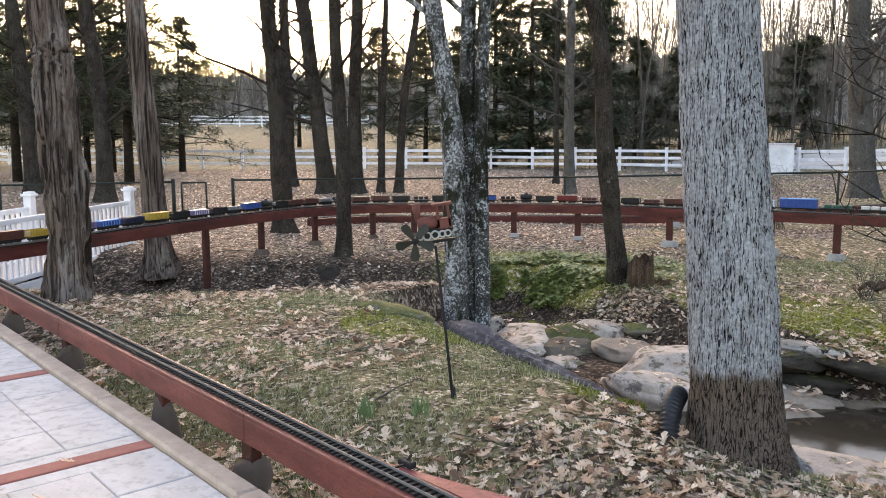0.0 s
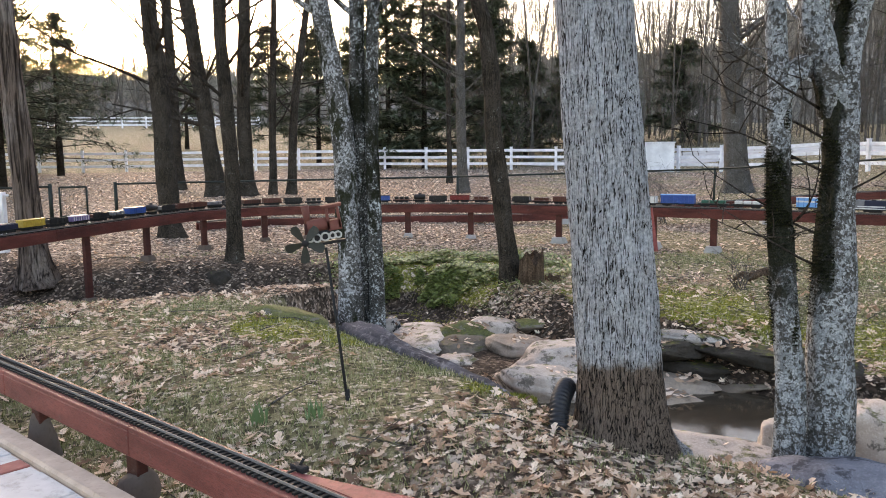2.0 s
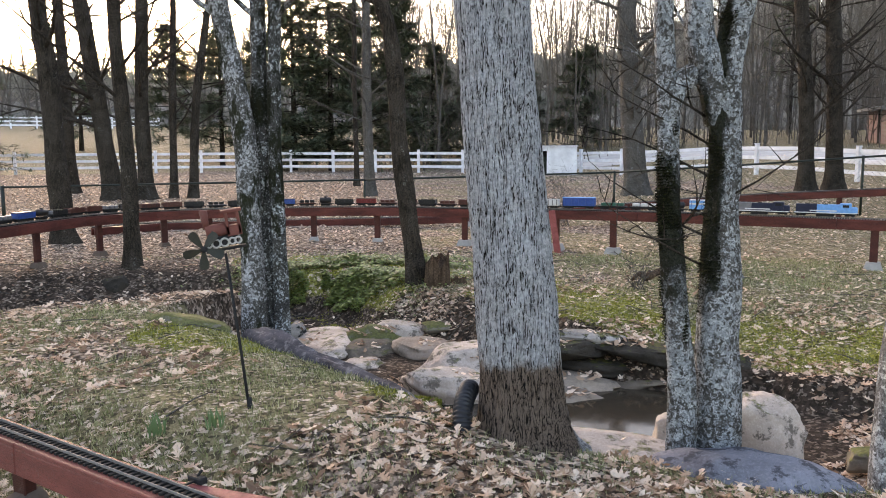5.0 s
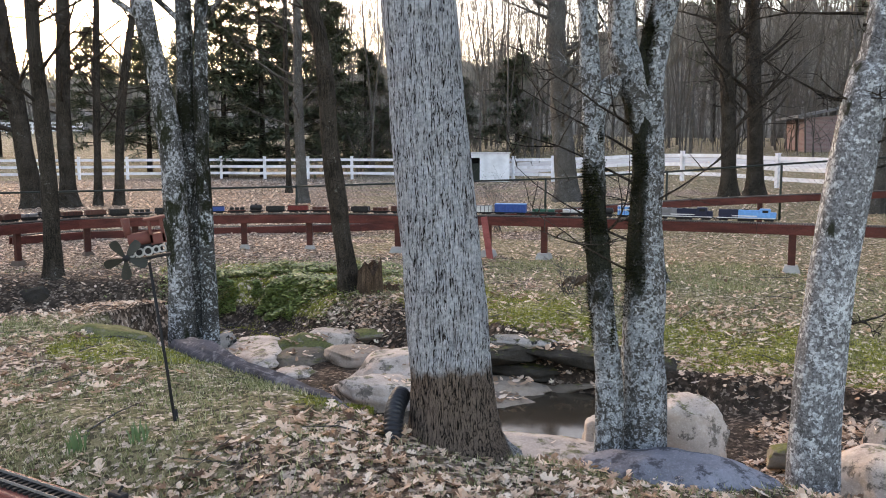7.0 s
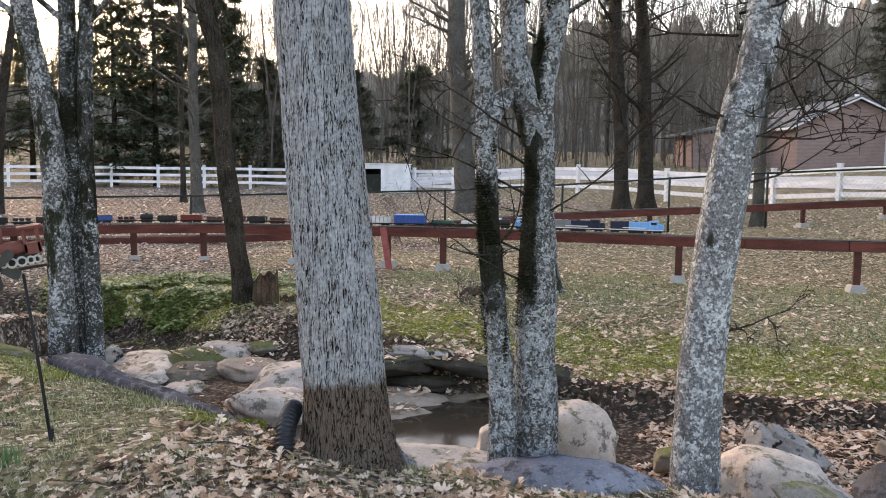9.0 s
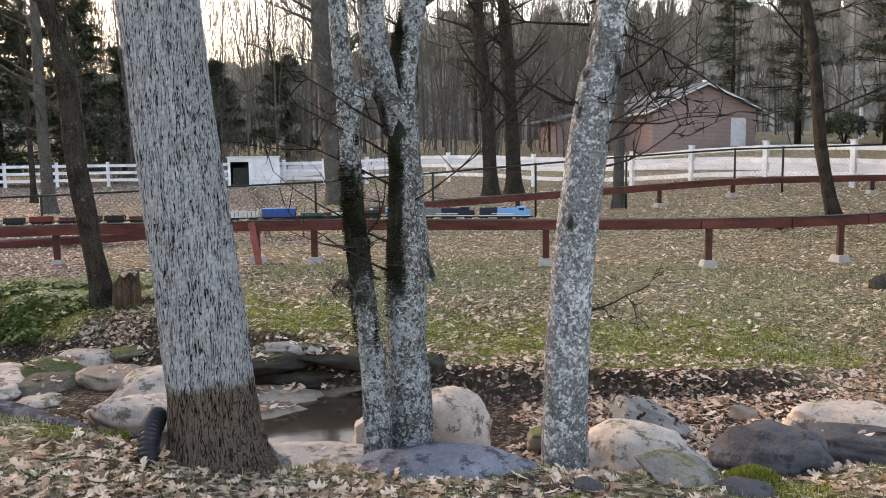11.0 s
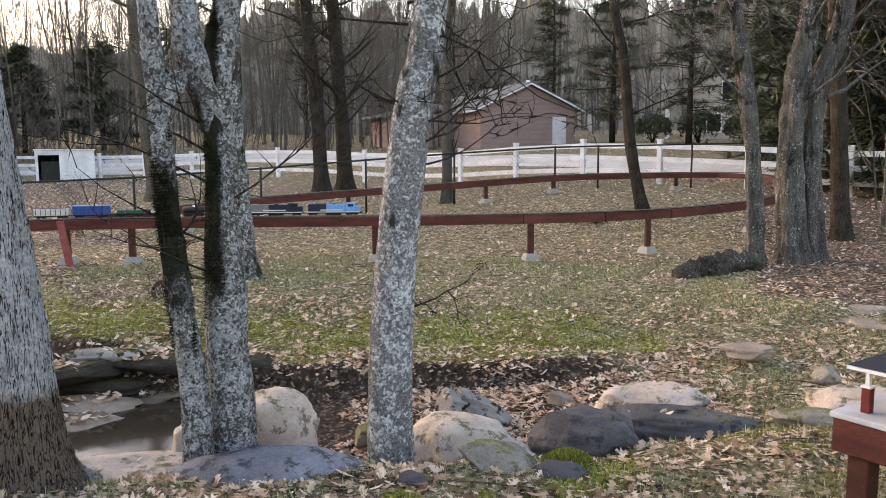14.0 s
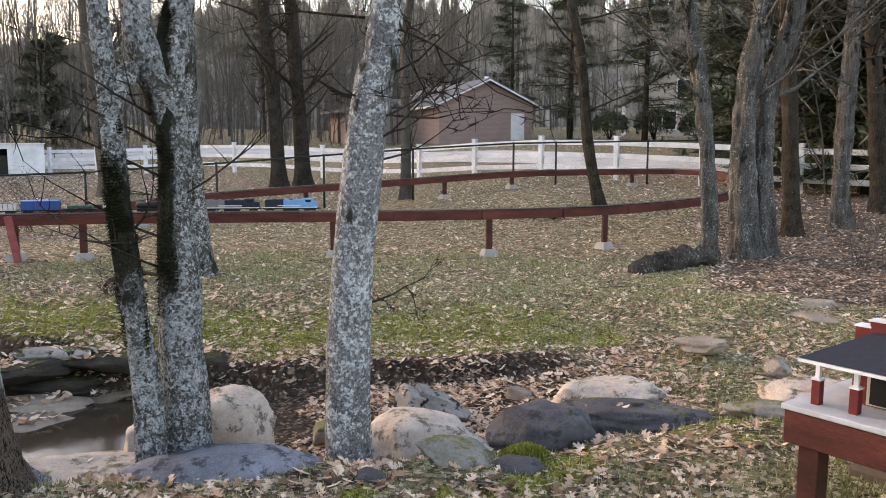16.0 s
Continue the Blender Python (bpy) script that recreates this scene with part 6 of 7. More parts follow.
def house():
    brick = Mat("pinkish_brick", 0.9)
    bt = brick.t.nodes.new("ShaderNodeTexBrick")
    brick.t.links.new(brick.n("ShaderNodeMapping", Vector=brick.co, Rotation=(radians(90), 0, 0)).outputs[0], bt.inputs["Vector"])
    bt.inputs["Scale"].default_value = 1.0
    bt.inputs["Brick Width"].default_value, bt.inputs["Row Height"].default_value, bt.inputs["Mortar Size"].default_value = 0.22, 0.075, 0.01
    bt.inputs["Color1"].default_value, bt.inputs["Color2"].default_value, bt.inputs["Mortar"].default_value = (0.37, 0.235, 0.215, 1), (0.3, 0.185, 0.165, 1), (0.36, 0.31, 0.29, 1)
    brick.color(brick.mix(brick.ramp(brick.noise(1.5), (0.3, 0.0), (0.7, 0.3)), bt.outputs[0], (0.2, 0.15, 0.14)))
    shingle = paint("grey_asphalt_shingles", (0.2, 0.195, 0.19), 0.9, 0.3, 3.0, (0.1, 0.1, 0.1))
    apex, rear = Vector((39.77, 30.71, 0)), Vector((44.8, 40.3, 0))
    back = (rear - apex).normalized()
    d = Vector((back.y, -back.x, 0))
    p, q = apex - d * 3.1, apex + d * 3.1
    m = Matrix((d, back, Vector((0, 0, 1)))).transposed()
    z = 1.3
    W = (q - p).length
    H, R, D = 2.5, 3.9, 11.0
    t = thing("house", (39.5, 31, z), "single-storey pink brick house with a grey gabled roof", "house")
    M4 = Matrix.Translation(p + Vector((0, 0, z))) @ Matrix((d, Vector((0, 0, 1)), back)).transposed().to_4x4()
    part("wall", Geo().prism([(0, 0), (W, 0), (W, H), (W / 2, R), (0, H)], M4, D), brick.m, t)
    for s in (0, 1):
        x0, x1 = (W / 2, -0.45) if s == 0 else (W / 2, W + 0.45)
        sl = (R - H) / (W / 2)
        y1 = R - sl * abs(x1 - W / 2)
        o = [(x0, R + 0.05), (x1, y1 + 0.05), (x1, y1 + 0.17), (x0, R + 0.17)]
        part("roof", Geo().prism(o, M4 @ Matrix.Translation((0, 0, -0.4)), D + 0.8), shingle, t, "grey shingle roof slope")
        part("barge_board", Geo().prism([(x0, R + 0.0), (x1, y1 + 0.0), (x1, y1 + 0.1), (x0, R + 0.1)], M4 @ Matrix.Translation((0, 0, -0.43)), 0.028), M_WHITE, t)
    # low wing with a flatter roof behind the gable
    W4 = M4 @ Matrix.Translation((-4.2, 0, 5.5))
    part("wing_wall", Geo().prism([(0, 0), (4.15, 0), (4.15, 2.45), (0, 2.1)], W4, 4.5), brick.m, t)
    part("wing_roof", Geo().prism([(-0.6, 2.1), (4.1, 3.0), (4.1, 3.14), (-0.6, 2.24)], W4 @ Matrix.Translation((0, 0, -0.5)), 5.5), shingle, t, "low grey shingle roof")
    part("gutter", Geo().box(M4 @ Vector((-0.5, H - 0.2, D / 2)), (0.12, D + 0.8, 0.12), m, 0.02), M_WHITE, t)
    dr = part("door", Geo().prism([(W - 1.5, 0), (W - 0.6, 0), (W - 0.6, 2.0), (W - 1.5, 2.0)], M4 @ Matrix.Translation((0, 0, -0.05)), 0.04), M_WHITE, t, "white door")
    part("vent_pipe", Geo().tube([M4 @ Vector((W / 2 + 0.4, R - 0.2, 1)), M4 @ Vector((W / 2 + 0.4, R + 0.35, 1))], [0.12, 0.12], 10), M_WHITE, t)
    # second house with a porch
    cream = paint("cream_siding", (0.5, 0.44, 0.38), 0.8, 0.2, 1.5, (0.3, 0.26, 0.22))
    p, q = Vector((51.2, 27.8, 0)), Vector((54.0, 22.0, 0))
    d = (q - p).normalized()
    m, side = frame_at(p, d)
    back = side if side.dot(Vector((1, 1, 0))) > 0 else -side
    W, H, R, D, z = 6.5, 3.9, 5.4, 8.0, 1.5
    M4 = Matrix.Translation(p + Vector((0, 0, z))) @ Matrix((d, Vector((0, 0, 1)), back)).transposed().to_4x4()
    t = thing("house", (p.x, p.y, z), "cream two-storey house with a white-columned porch", "house")
    part("wall", Geo().prism([(1.6, 0), (W, 0), (W, H), ((W + 1.6) / 2, R), (1.6, H)], M4, D), cream, t)
    part("roof", Geo().prism([(1.2, H - 0.1), ((W + 1.6) / 2, R + 0.15), (W + 0.4, H - 0.1), (W + 0.4, H + 0.1), ((W + 1.6) / 2, R + 0.35), (1.2, H + 0.1)], M4 @ Matrix.Translation((0, 0, -0.4)), D + 0.8), shingle, t)
    part("porch_roof", Geo().prism([(-0.3, 2.5), (1.6, 3.5), (1.6, 3.65), (-0.3, 2.65)], M4 @ Matrix.Translation((0, 0, -0.3)), 3.0), shingle, t)
    for e in (0.0, 2.3):
        part("porch_column", Geo().box(M4 @ Vector((0.05, 1.25, e)), (0.2, 0.2, 2.5), m, 0.01), M_WHITE, t, "white porch column")
    for x, y in ((2.6, 0.9), (4.6, 0.9), (3.5, 3.0)):
        w = part("window", Geo().prism([(x, y), (x + 1.0, y), (x + 1.0, y + 1.3), (x, y + 1.3)], M4 @ Matrix.Translation((0, 0, -0.06)), 0.05), M_WHITE, t, "white-framed window")
        part("pane", Geo().prism([(x + .08, y + .08), (x + .92, y + .08), (x + .92, y + 1.22), (x + .08, y + 1.22)], M4 @ Matrix.Translation((0, 0, -0.075)), 0.012), M_BLACK, w)


house()


# ---------------------------------------------------------------- far woods and evergreens
def woods(name, label, places, mat, h=(11, 17), r=(0.09, 0.2), limbs=16, depth=1, low=0.08, twigs=5, sides=5):
    g = Geo()
    for x, y in places:
        z = ground(x, y)
        H, R = rnd(*h), rnd(*r)
        lx, ly = rnd(-1.6, 1.6), rnd(-1.6, 1.6)
        pts = [(x, y, z - 0.2), (x + lx * .3, y + ly * .3, z + H * .35), (x + lx, y + ly, z + H * .7), (x + lx * 1.5, y + ly * 1.4, z + H)]
        g.tube(spline(pts, 7), [R * (1 - 0.11 * i) for i in range(8)], sides, cap=False)
        for j in range(limbs):
            f = low + (0.95 - low) * rnd(0, 1)
            a = rnd(0, 6.283)
            grow(g, (x + lx * f * 1.3, y + ly * f * 1.3, z + H * f), (math.cos(a), math.sin(a), rnd(0.3, 1.2)), H * rnd(0.16, 0.34) * (1.2 - 0.6 * f), max(0.022, R * 0.34 * (1.1 - 0.6 * f)), depth, 3, twigs=twigs, seg=(3, 2))
    return solo(name, g, mat, label, "woodland", kind="stuff")


def polar(b, r):
    return (r * math.sin(radians(b)), r * math.cos(radians(b)))


def ridge(name, label, b0, b1, r, h, mat, step=0.3):
    """A far wooded rise: a bank of trees with a fringe of bare treetops."""
    g = Geo()
    n = int((b1 - b0) / step)
    rows = 8
    for i in range(n + 1):
        b = b0 + i * step
        z = ground(*polar(b, r)) - 1
        top = h(b) * (1 + 0.16 * fbm(b * 0.35, 1.0) + 0.14 * fbm(b * 2.3, 4.0, 0.0, 2))
        for j in range(rows + 1):
            u = j / rows
            rr = r + 14 * u + 2.5 * noise.noise((b * 1.3, u * 5, 2.0)) + rnd(-.6, .6)
            x, y = polar(b + rnd(-.06, .06), rr)
            g.v.append((x, y, z + top * u ** 0.8))
    for i in range(n):
        for j in range(rows):
            a = i * (rows + 1) + j
            g.f.append((a, a + rows + 1, a + rows + 2, a + 1))
    for _ in range(45000):
        b = rnd(-33, 86)
        z = ground(*polar(b, r)) - 1
        top = h(b) * (1 + 0.16 * fbm(b * 0.35, 1.0))
        x, y = polar(b, r + 6)
        s = z + top * (0.6 + (0.35 + 0.75 * sstep(-7, 3, b)) * rnd(0, 1) ** 1.5)
        L, w = rnd(1.6, 6.0), rnd(0.014, 0.06)
        lean, tx, ty = rnd(-1, 1) * L * 0.45, math.cos(radians(b)), -math.sin(radians(b))
        e = len(g.v)
        g.v += [(x - w * tx, y - w * ty, s), (x + w * tx, y + w * ty, s), (x + lean * tx, y + lean * ty, s + L)]
        g.f.append((e, e + 1, e + 2))
    g.smooth, g.slot = [False] * len(g.f), [0] * len(g.f)
    return solo(name, g, mat, label, "wooded hill", kind="structure")


k = Mat("far_winter_woodland", 1.0, spec=0.0)
st = k.noise(0.5, 8, 0.75, k.scaled((1, 1, 0.12)))
c = k.mix(k.ramp(st, (0.35, 0.0), (0.65, 1.0)), (0.1, 0.09, 0.076), (0.34, 0.305, 0.268))
c = k.mix(k.ramp(k.noise(0.12, 5), (0.5, 0.0), (0.65, 0.7)), c, (0.05, 0.06, 0.04))
M_RIDGE = k.color(c).m
ridge("backdrop", "hazy wooded hillside behind the fields", -60, 115, 135, lambda b: 9.5 + 5.0 * sstep(2, 20, b) + 4.0 * sstep(24, 40, b) + 5.5 * sstep(23, 35, b), M_RIDGE)

random.seed(5)
woods("bare_woods", "bare brown winter woods beyond the paddock", [polar(rnd(11, 50), 50 + 50 * rnd(0, 1) ** 1.2) for _ in range(185)], M_WOODS, h=(12, 19), r=(0.035, 0.12), limbs=14, twigs=4)
woods("bare_woods", "bare winter trees behind the houses", [polar(rnd(38, 94), rnd(62, 105)) for _ in range(190)], M_WOODS, r=(0.04, 0.12), limbs=10)
woods("bare_woods", "shaded woods at the edge of the lawn", [polar(rnd(71, 100), rnd(19, 60)) for _ in range(80)], M_WOODS, r=(0.05, 0.16))
woods("bare_woods", "thin bare trees beyond the field", [polar(rnd(-45, 13), rnd(98, 140)) for _ in range(100)], M_WOODS, h=(7, 12))
woods("underbrush", "tangled bare underbrush along the wood's edge", [polar(rnd(9, 48), rnd(47, 66)) for _ in range(260)] + [polar(rnd(45, 95), rnd(60, 80)) for _ in range(110)] + [polar(rnd(72, 98), rnd(17, 40)) for _ in range(90)], M_WOODS, h=(2.5, 6.5), r=(0.02, 0.04), limbs=6, twigs=4, sides=3)

M_NEEDLE = Mat("evergreen_needles", 0.8, spec=0.15)
M_NEEDLE.color(M_NEEDLE.mix(M_NEEDLE.island(), (0.04, 0.055, 0.034), (0.11, 0.13, 0.08)))
M_NEEDLE = M_NEEDLE.m


def evergreen(x, y, H, spread, label, low=0.12, clumps=420, dens=1.0, droop=0.1, trunk=0.16, big=1.75):
    z = ground(x, y)
    t = thing("evergreen_tree", (x, y, z), label, "evergreen tree", "evergreens")
    part("trunk", Geo().tube([(x, y, z - 0.2), (x + .05, y, z + H * .5), (x, y + .05, z + H)], [trunk * 1.2, trunk * .7, 0.02], 10), M_DARK, t)
    wood, leaf = Geo(), Geo()
    n = int(clumps / 9)
    for j in range(n):
        f = low + (1 - low) * (j + rnd(0, 1)) / n
        a = rnd(0, 6.283)
        L = spread * (1 - f) ** 0.75 * rnd(0.6, 1.1) + 0.25
        d = Vector((math.cos(a), math.sin(a), rnd(-droop, 0.3)))
        p0 = Vector((x, y, z + H * f))
        wood.tube([p0, p0 + d * L * 0.5, p0 + d * L + Vector((0, 0, -droop * L))], [0.03, 0.02, 0.006], 4, cap=False)
        for q in range(9):
            u = rnd(0.25, 1.05)
            c = p0 + d * L * u + Vector((rnd(-.3, .3), rnd(-.3, .3), rnd(-.15, .15) - droop * L * u * u)) * (0.5 + 0.5 * L / spread)
            for _ in range(int(16 * dens)):
                o = c + Vector((rnd(-.22, .22), rnd(-.22, .22), rnd(-.12, .12)))
                w = (d * 0.7 + Vector((rnd(-1, 1), rnd(-1, 1), rnd(-.5, .3)))).normalized()
                s = w.cross(Vector((rnd(-.3, .3), rnd(-.3, .3), 1))).normalized() * rnd(0.014, 0.042) * big
                l = rnd(0.22, 0.5) * big
                e = len(leaf.v)
                leaf.v += (o - s, o + s, o + w * l)
                leaf.f.append((e, e + 1, e + 2))
    leaf.smooth, leaf.slot = [False] * len(leaf.f), [0] * len(leaf.f)
    part("bough_frame", wood, M_DARK, t)
    o = part("needles", leaf, M_NEEDLE, t)


random.seed(21)
for b, r, H, sp, low, c in ((-17.2, 46, 8, 4.4, 0.1, 900), (-21.5, 47, 7, 4.5, 0.2, 700), (-20.5, 33, 8, 3.6, 0.28, 800), (-24, 30, 9, 3.5, 0.28, 800), (-27, 36, 9, 4, 0.25, 800), (-9.5, 66, 5, 3.5, 0.2, 300), (-4.0, 60, 9, 3.6, 0.15, 700), (-0.8, 56, 9, 3.5, 0.12, 700), (-20.5, 60, 9, 4.5, 0.1, 700), (-25.5, 55, 9, 4.2, 0.1, 700), (-23, 48, 9, 4.0, 0.15, 800), (-29, 42, 10, 4.0, 0.15, 800),
                            (4.0, 50, 14, 3.8, 0.05, 1000), (6.5, 49, 15, 3.8, 0.04, 1100), (9.0, 51, 15, 3.6, 0.04, 1000), (11.0, 53, 13, 3.3, 0.05, 900), (13.5, 58, 8, 3, 0.05, 600), (16.5, 60, 7, 3, 0.05, 600), (19.5, 62, 7, 3, 0.05, 600), (24, 60, 7, 3, 0.05, 600), (2.0, 58, 9, 3.4, 0.06, 700),
                            (46, 68, 13, 3.0, 0.3, 600), (37, 70, 14, 3.2, 0.3, 600), (77, 30, 9, 3.0, 0.1, 700), (80, 24, 9, 2.8, 0.15, 700), (73.5, 27, 10, 3.4, 0.03, 1000), (76.5, 23.5, 9, 3.0, 0.04, 900), (70.5, 31, 10, 3.2, 0.05, 900)):
    x, y = polar(b, r)
    evergreen(x, y, H, sp, "dark green evergreen with drooping boughs" if b < 0 else "tall dark evergreen behind the white fence", low, c, big=1.1 if b < -10 else 1.35 if b < 0 else 1.0 if 30 < b < 60 else 1.75)

random.seed(22)
for b, r, H, sp, low, c in ((58, 52, 11, 3.2, 0.1, 600), (63, 48, 11, 3.2, 0.1, 600), (67, 44, 12, 3.2, 0.08, 700), (70, 38, 12, 3.2, 0.1, 700), (73, 40, 12, 3.2, 0.1, 700), (54, 66, 12, 3.2, 0.2, 600)):
    x, y = polar(b, r)
    evergreen(x, y, H, sp, "dark evergreen in the shaded wood", low, c, big=1.1)


def bush(x, y, r, h, label):
    z = ground(x, y)
    t = thing("bush", (x, y, z), label, "bush", "clipped bushes")
    g, wood = Geo(), Geo()
    for _ in range(1500):
        d = Vector((rnd(-1, 1), rnd(-1, 1), rnd(-0.3, 1))).normalized() * rnd(0.75, 1.05)
        o = Vector((x + d.x * r, y + d.y * r, z + h * 0.5 + d.z * h * 0.5))
        s, l = Vector((rnd(-1, 1), rnd(-1, 1), rnd(-1, 1))) * 0.09, Vector((rnd(-1, 1), rnd(-1, 1), rnd(-1, 1))) * 0.16
        g.add([o - s, o + s, o + l], [(0, 1, 2)])
    for _ in range(9):
        wood.tube([(x, y, z - 0.1), (x + rnd(-.6, .6) * r, y + rnd(-.6, .6) * r, z + h * 0.8)], [0.04, 0.015], 5)
    part("foliage", g, M_NEEDLE, t)
    part("stem", wood, M_DARK, t)


bush(46.8, 23.2, 1.2, 1.9, "clipped dark green bush before a house")
bush(47.8, 20.9, 1.1, 1.7, "clipped dark green bush before a house")
bush(45.4, 25.5, 1.1, 1.7, "clipped dark green bush before a house")


def drive():
    """The pale gravel drive that passes behind the paddock fence."""
    g = Geo()
    pts = spline([(14, 52, 0), (24, 40, 0), (29, 26, 0), (30.5, 14, 0), (32, 2, 0), (34, -12, 0)], 60)
    for i, p in enumerate(pts):
        d = (pts[min(i + 1, 60)] - pts[max(i - 1, 0)]).normalized()
        s = Vector((-d.y, d.x, 0))
        for o in (-2.6, -0.9, 0.9, 2.6):
            q = p + s * o
            g.v.append((q.x, q.y, ground(q.x, q.y) + 0.03))
    for i in range(60):
        for j in range(3):
            a = i * 4 + j
            g.f.append((a, a + 1, a + 5, a + 4))
    g.smooth, g.slot = [True] * len(g.f), [0] * len(g.f)
    solo("road", g, paint("pale_gravel", (0.5, 0.485, 0.46), 0.95, 0.3, 1.5, (0.3, 0.28, 0.25)), "pale gravel drive behind the white fence", "road", kind="structure")


drive()


# ---------------------------------------------------------------- fallen leaves, grass
def leaf_material():
    k = Mat("dry_fallen_leaf", 0.85, spec=0.15)
    c = k.ramp(k.island(), (0.0, (0.1, 0.06, 0.042)), (0.25, (0.38, 0.245, 0.16)), (0.55, (0.7, 0.51, 0.375)), (1.0, (0.9, 0.76, 0.62)))
    c = k.mix(k.ramp(k.noise(40.0, 4), (0.45, 0.0), (0.75, 0.3)), c, (0.12, 0.075, 0.05))
    k.color(c)
    thin = k.n("ShaderNodeBsdfTranslucent", Color=c)
    both = k.t.nodes.new("ShaderNodeMixShader")
    both.inputs[0].default_value = 0.3
    k.t.links.new(k.b.outputs[0], both.inputs[1])
    k.t.links.new(thin.outputs[0], both.inputs[2])
    k.t.links.new(both.outputs[0], k.t.nodes["Material Output"].inputs["Surface"])
    return k.m


LEAF = leaf_material()
HALF = ((0.0, 0.0), (0.14, 0.03), (0.24, 0.24), (0.36, 0.08), (0.54, 0.32), (0.62, 0.1), (0.82, 0.22), (1.0, 0.0))


def leaf(g, x, y, z, size, simple=False):
    a, tilt, roll, curl = rnd(0, 6.283), rnd(-0.5, 0.5), rnd(-0.6, 0.6), rnd(-0.2, 1.3)
    ca, sa = math.cos(a), math.sin(a)
    half = ((0.0, 0.0), (0.3, 0.22), (0.75, 0.17), (1.0, 0.0)) if simple else HALF
    vs = []
    for s in (1, -1):
        for u, v in half:
            h = tilt * (u - 0.5) + roll * v * s + curl * (v * v * 1.6 + (u - 0.5) ** 2 * 0.5)
            px, py = (u - 0.5) * size, v * s * size
            vs.append((x + px * ca - py * sa, y + px * sa + py * ca, z + max(0.0, h * size + 0.12 * size)))
    n = len(half)
    b = len(g.v)
    g.v.extend(vs)
    g.f.append(tuple(b + i for i in range(n)))
    # the second half shares the rib's two ends, so a leaf stays one island
    g.f.append(tuple([b] + [b + n + i for i in range(n - 2, 0, -1)][::-1] + [b + n - 1])[::-1])
    g.smooth += [False, False]
    g.slot += [0, 0]


def scatter_leaves():
    g = Geo()
    done = 0
    while done < 20000:
        b = rnd(-32, 82)
        r = 2.0 + 6.5 * rnd(0, 1) ** 0.85
        x, y = polar(b, r)
        if y < 2.4 - 1.16 * (x - 0.0) and x < 0.5:
            continue
        if -0.757 * (x - 0.35) - 0.653 * (y - 1.9) > -0.02 and x < 0.4:
            continue
        gr, ms, mud = soil_weights(x, y, ground(x, y))
        keep = 0.25 + 0.75 * sstep(0.3, 0.7, fbm(x * 1.1 + 3, y * 1.1) * 0.5 + 0.5) - 0.3 * gr - 0.5 * ms
        d, bed, s = creek_at(x, y)
        mound = math.exp(-((x - 0.45) ** 2 / 0.35 + (y - 5.2) ** 2 / 1.6))
        keep += 0.2 * sstep(4.6, 3.4, r) * sstep(60, 40, b) - 0.55 * mound
        if s < 4.6 and d < 1.9:
            keep *= 0.55
        elif s > 7.0 and d < 1.5 and mud > 0.3:
            keep = 0.9 if d < 0.4 or near_side(x, y, s) else 0.3
        z = ground(x, y)
        if z < WATER + 0.02 or rnd(0, 1) > keep:
            continue
        leaf(g, x, y, z, 0.028 + 0.068 * rnd(0, 1) ** 2.0)
        done += 1
    done = 0
    while done < 4200:
        x, y = polar(rnd(24, 68), rnd(3.4, 7.2))
        d, bed, s = creek_at(x, y)
        z = ground(x, y)
        if (0.4 < d < 0.9 and s < 11.5 and rnd(0, 1) < 0.6 and not near_side(x, y, s)) or d > 1.15 + 0.5 * (s > 11.5) or s < 7.0 or z < WATER + 0.02 or rnd(0, 1) > 0.35 + 0.9 * fbm(x * 1.3, y * 1.3 + 7):
            continue
        leaf(g, x, y, z, 0.03 + 0.05 * rnd(0, 1) ** 1.6)
        done += 1
    done = 0
    while done < 36000:
        b = rnd(-32, 84)
        r = 8.0 + 36 * rnd(0, 1) ** 1.5
        x, y = polar(b, r)
        gr, ms, mud = soil_weights(x, y, ground(x, y))
        z = ground(x, y)
        if z < WATER + 0.02 or rnd(0, 1) > 0.9 - 0.45 * gr - 0.6 * ms - 0.2 * (mud > 0.5):
            continue
        leaf(g, x, y, z, rnd(0.035, 0.078) * (1 + max(0, r - 12) * 0.03), True)
        done += 1
    for _ in range(2600):
        q = rnd(0, 1)
        x, y = (rnd(0.6, 2.6), rnd(5.2, 8.6)) if q < 0.6 else (rnd(2.0, 5.2), rnd(2.2, 4.2)) if q < 0.75 else (rnd(2.3, 4.1), rnd(5.6, 6.6))
        z = rock_top(x, y)
        if z > WATER + 0.03 and creek_at(x, y)[0] < 1.6:
            leaf(g, x, y, z - 0.004, rnd(0.04, 0.085), True)
    solo("fallen_leaves", g, LEAF, "dry brown and tan oak leaves strewn over the ground", "leaves", kind="stuff")


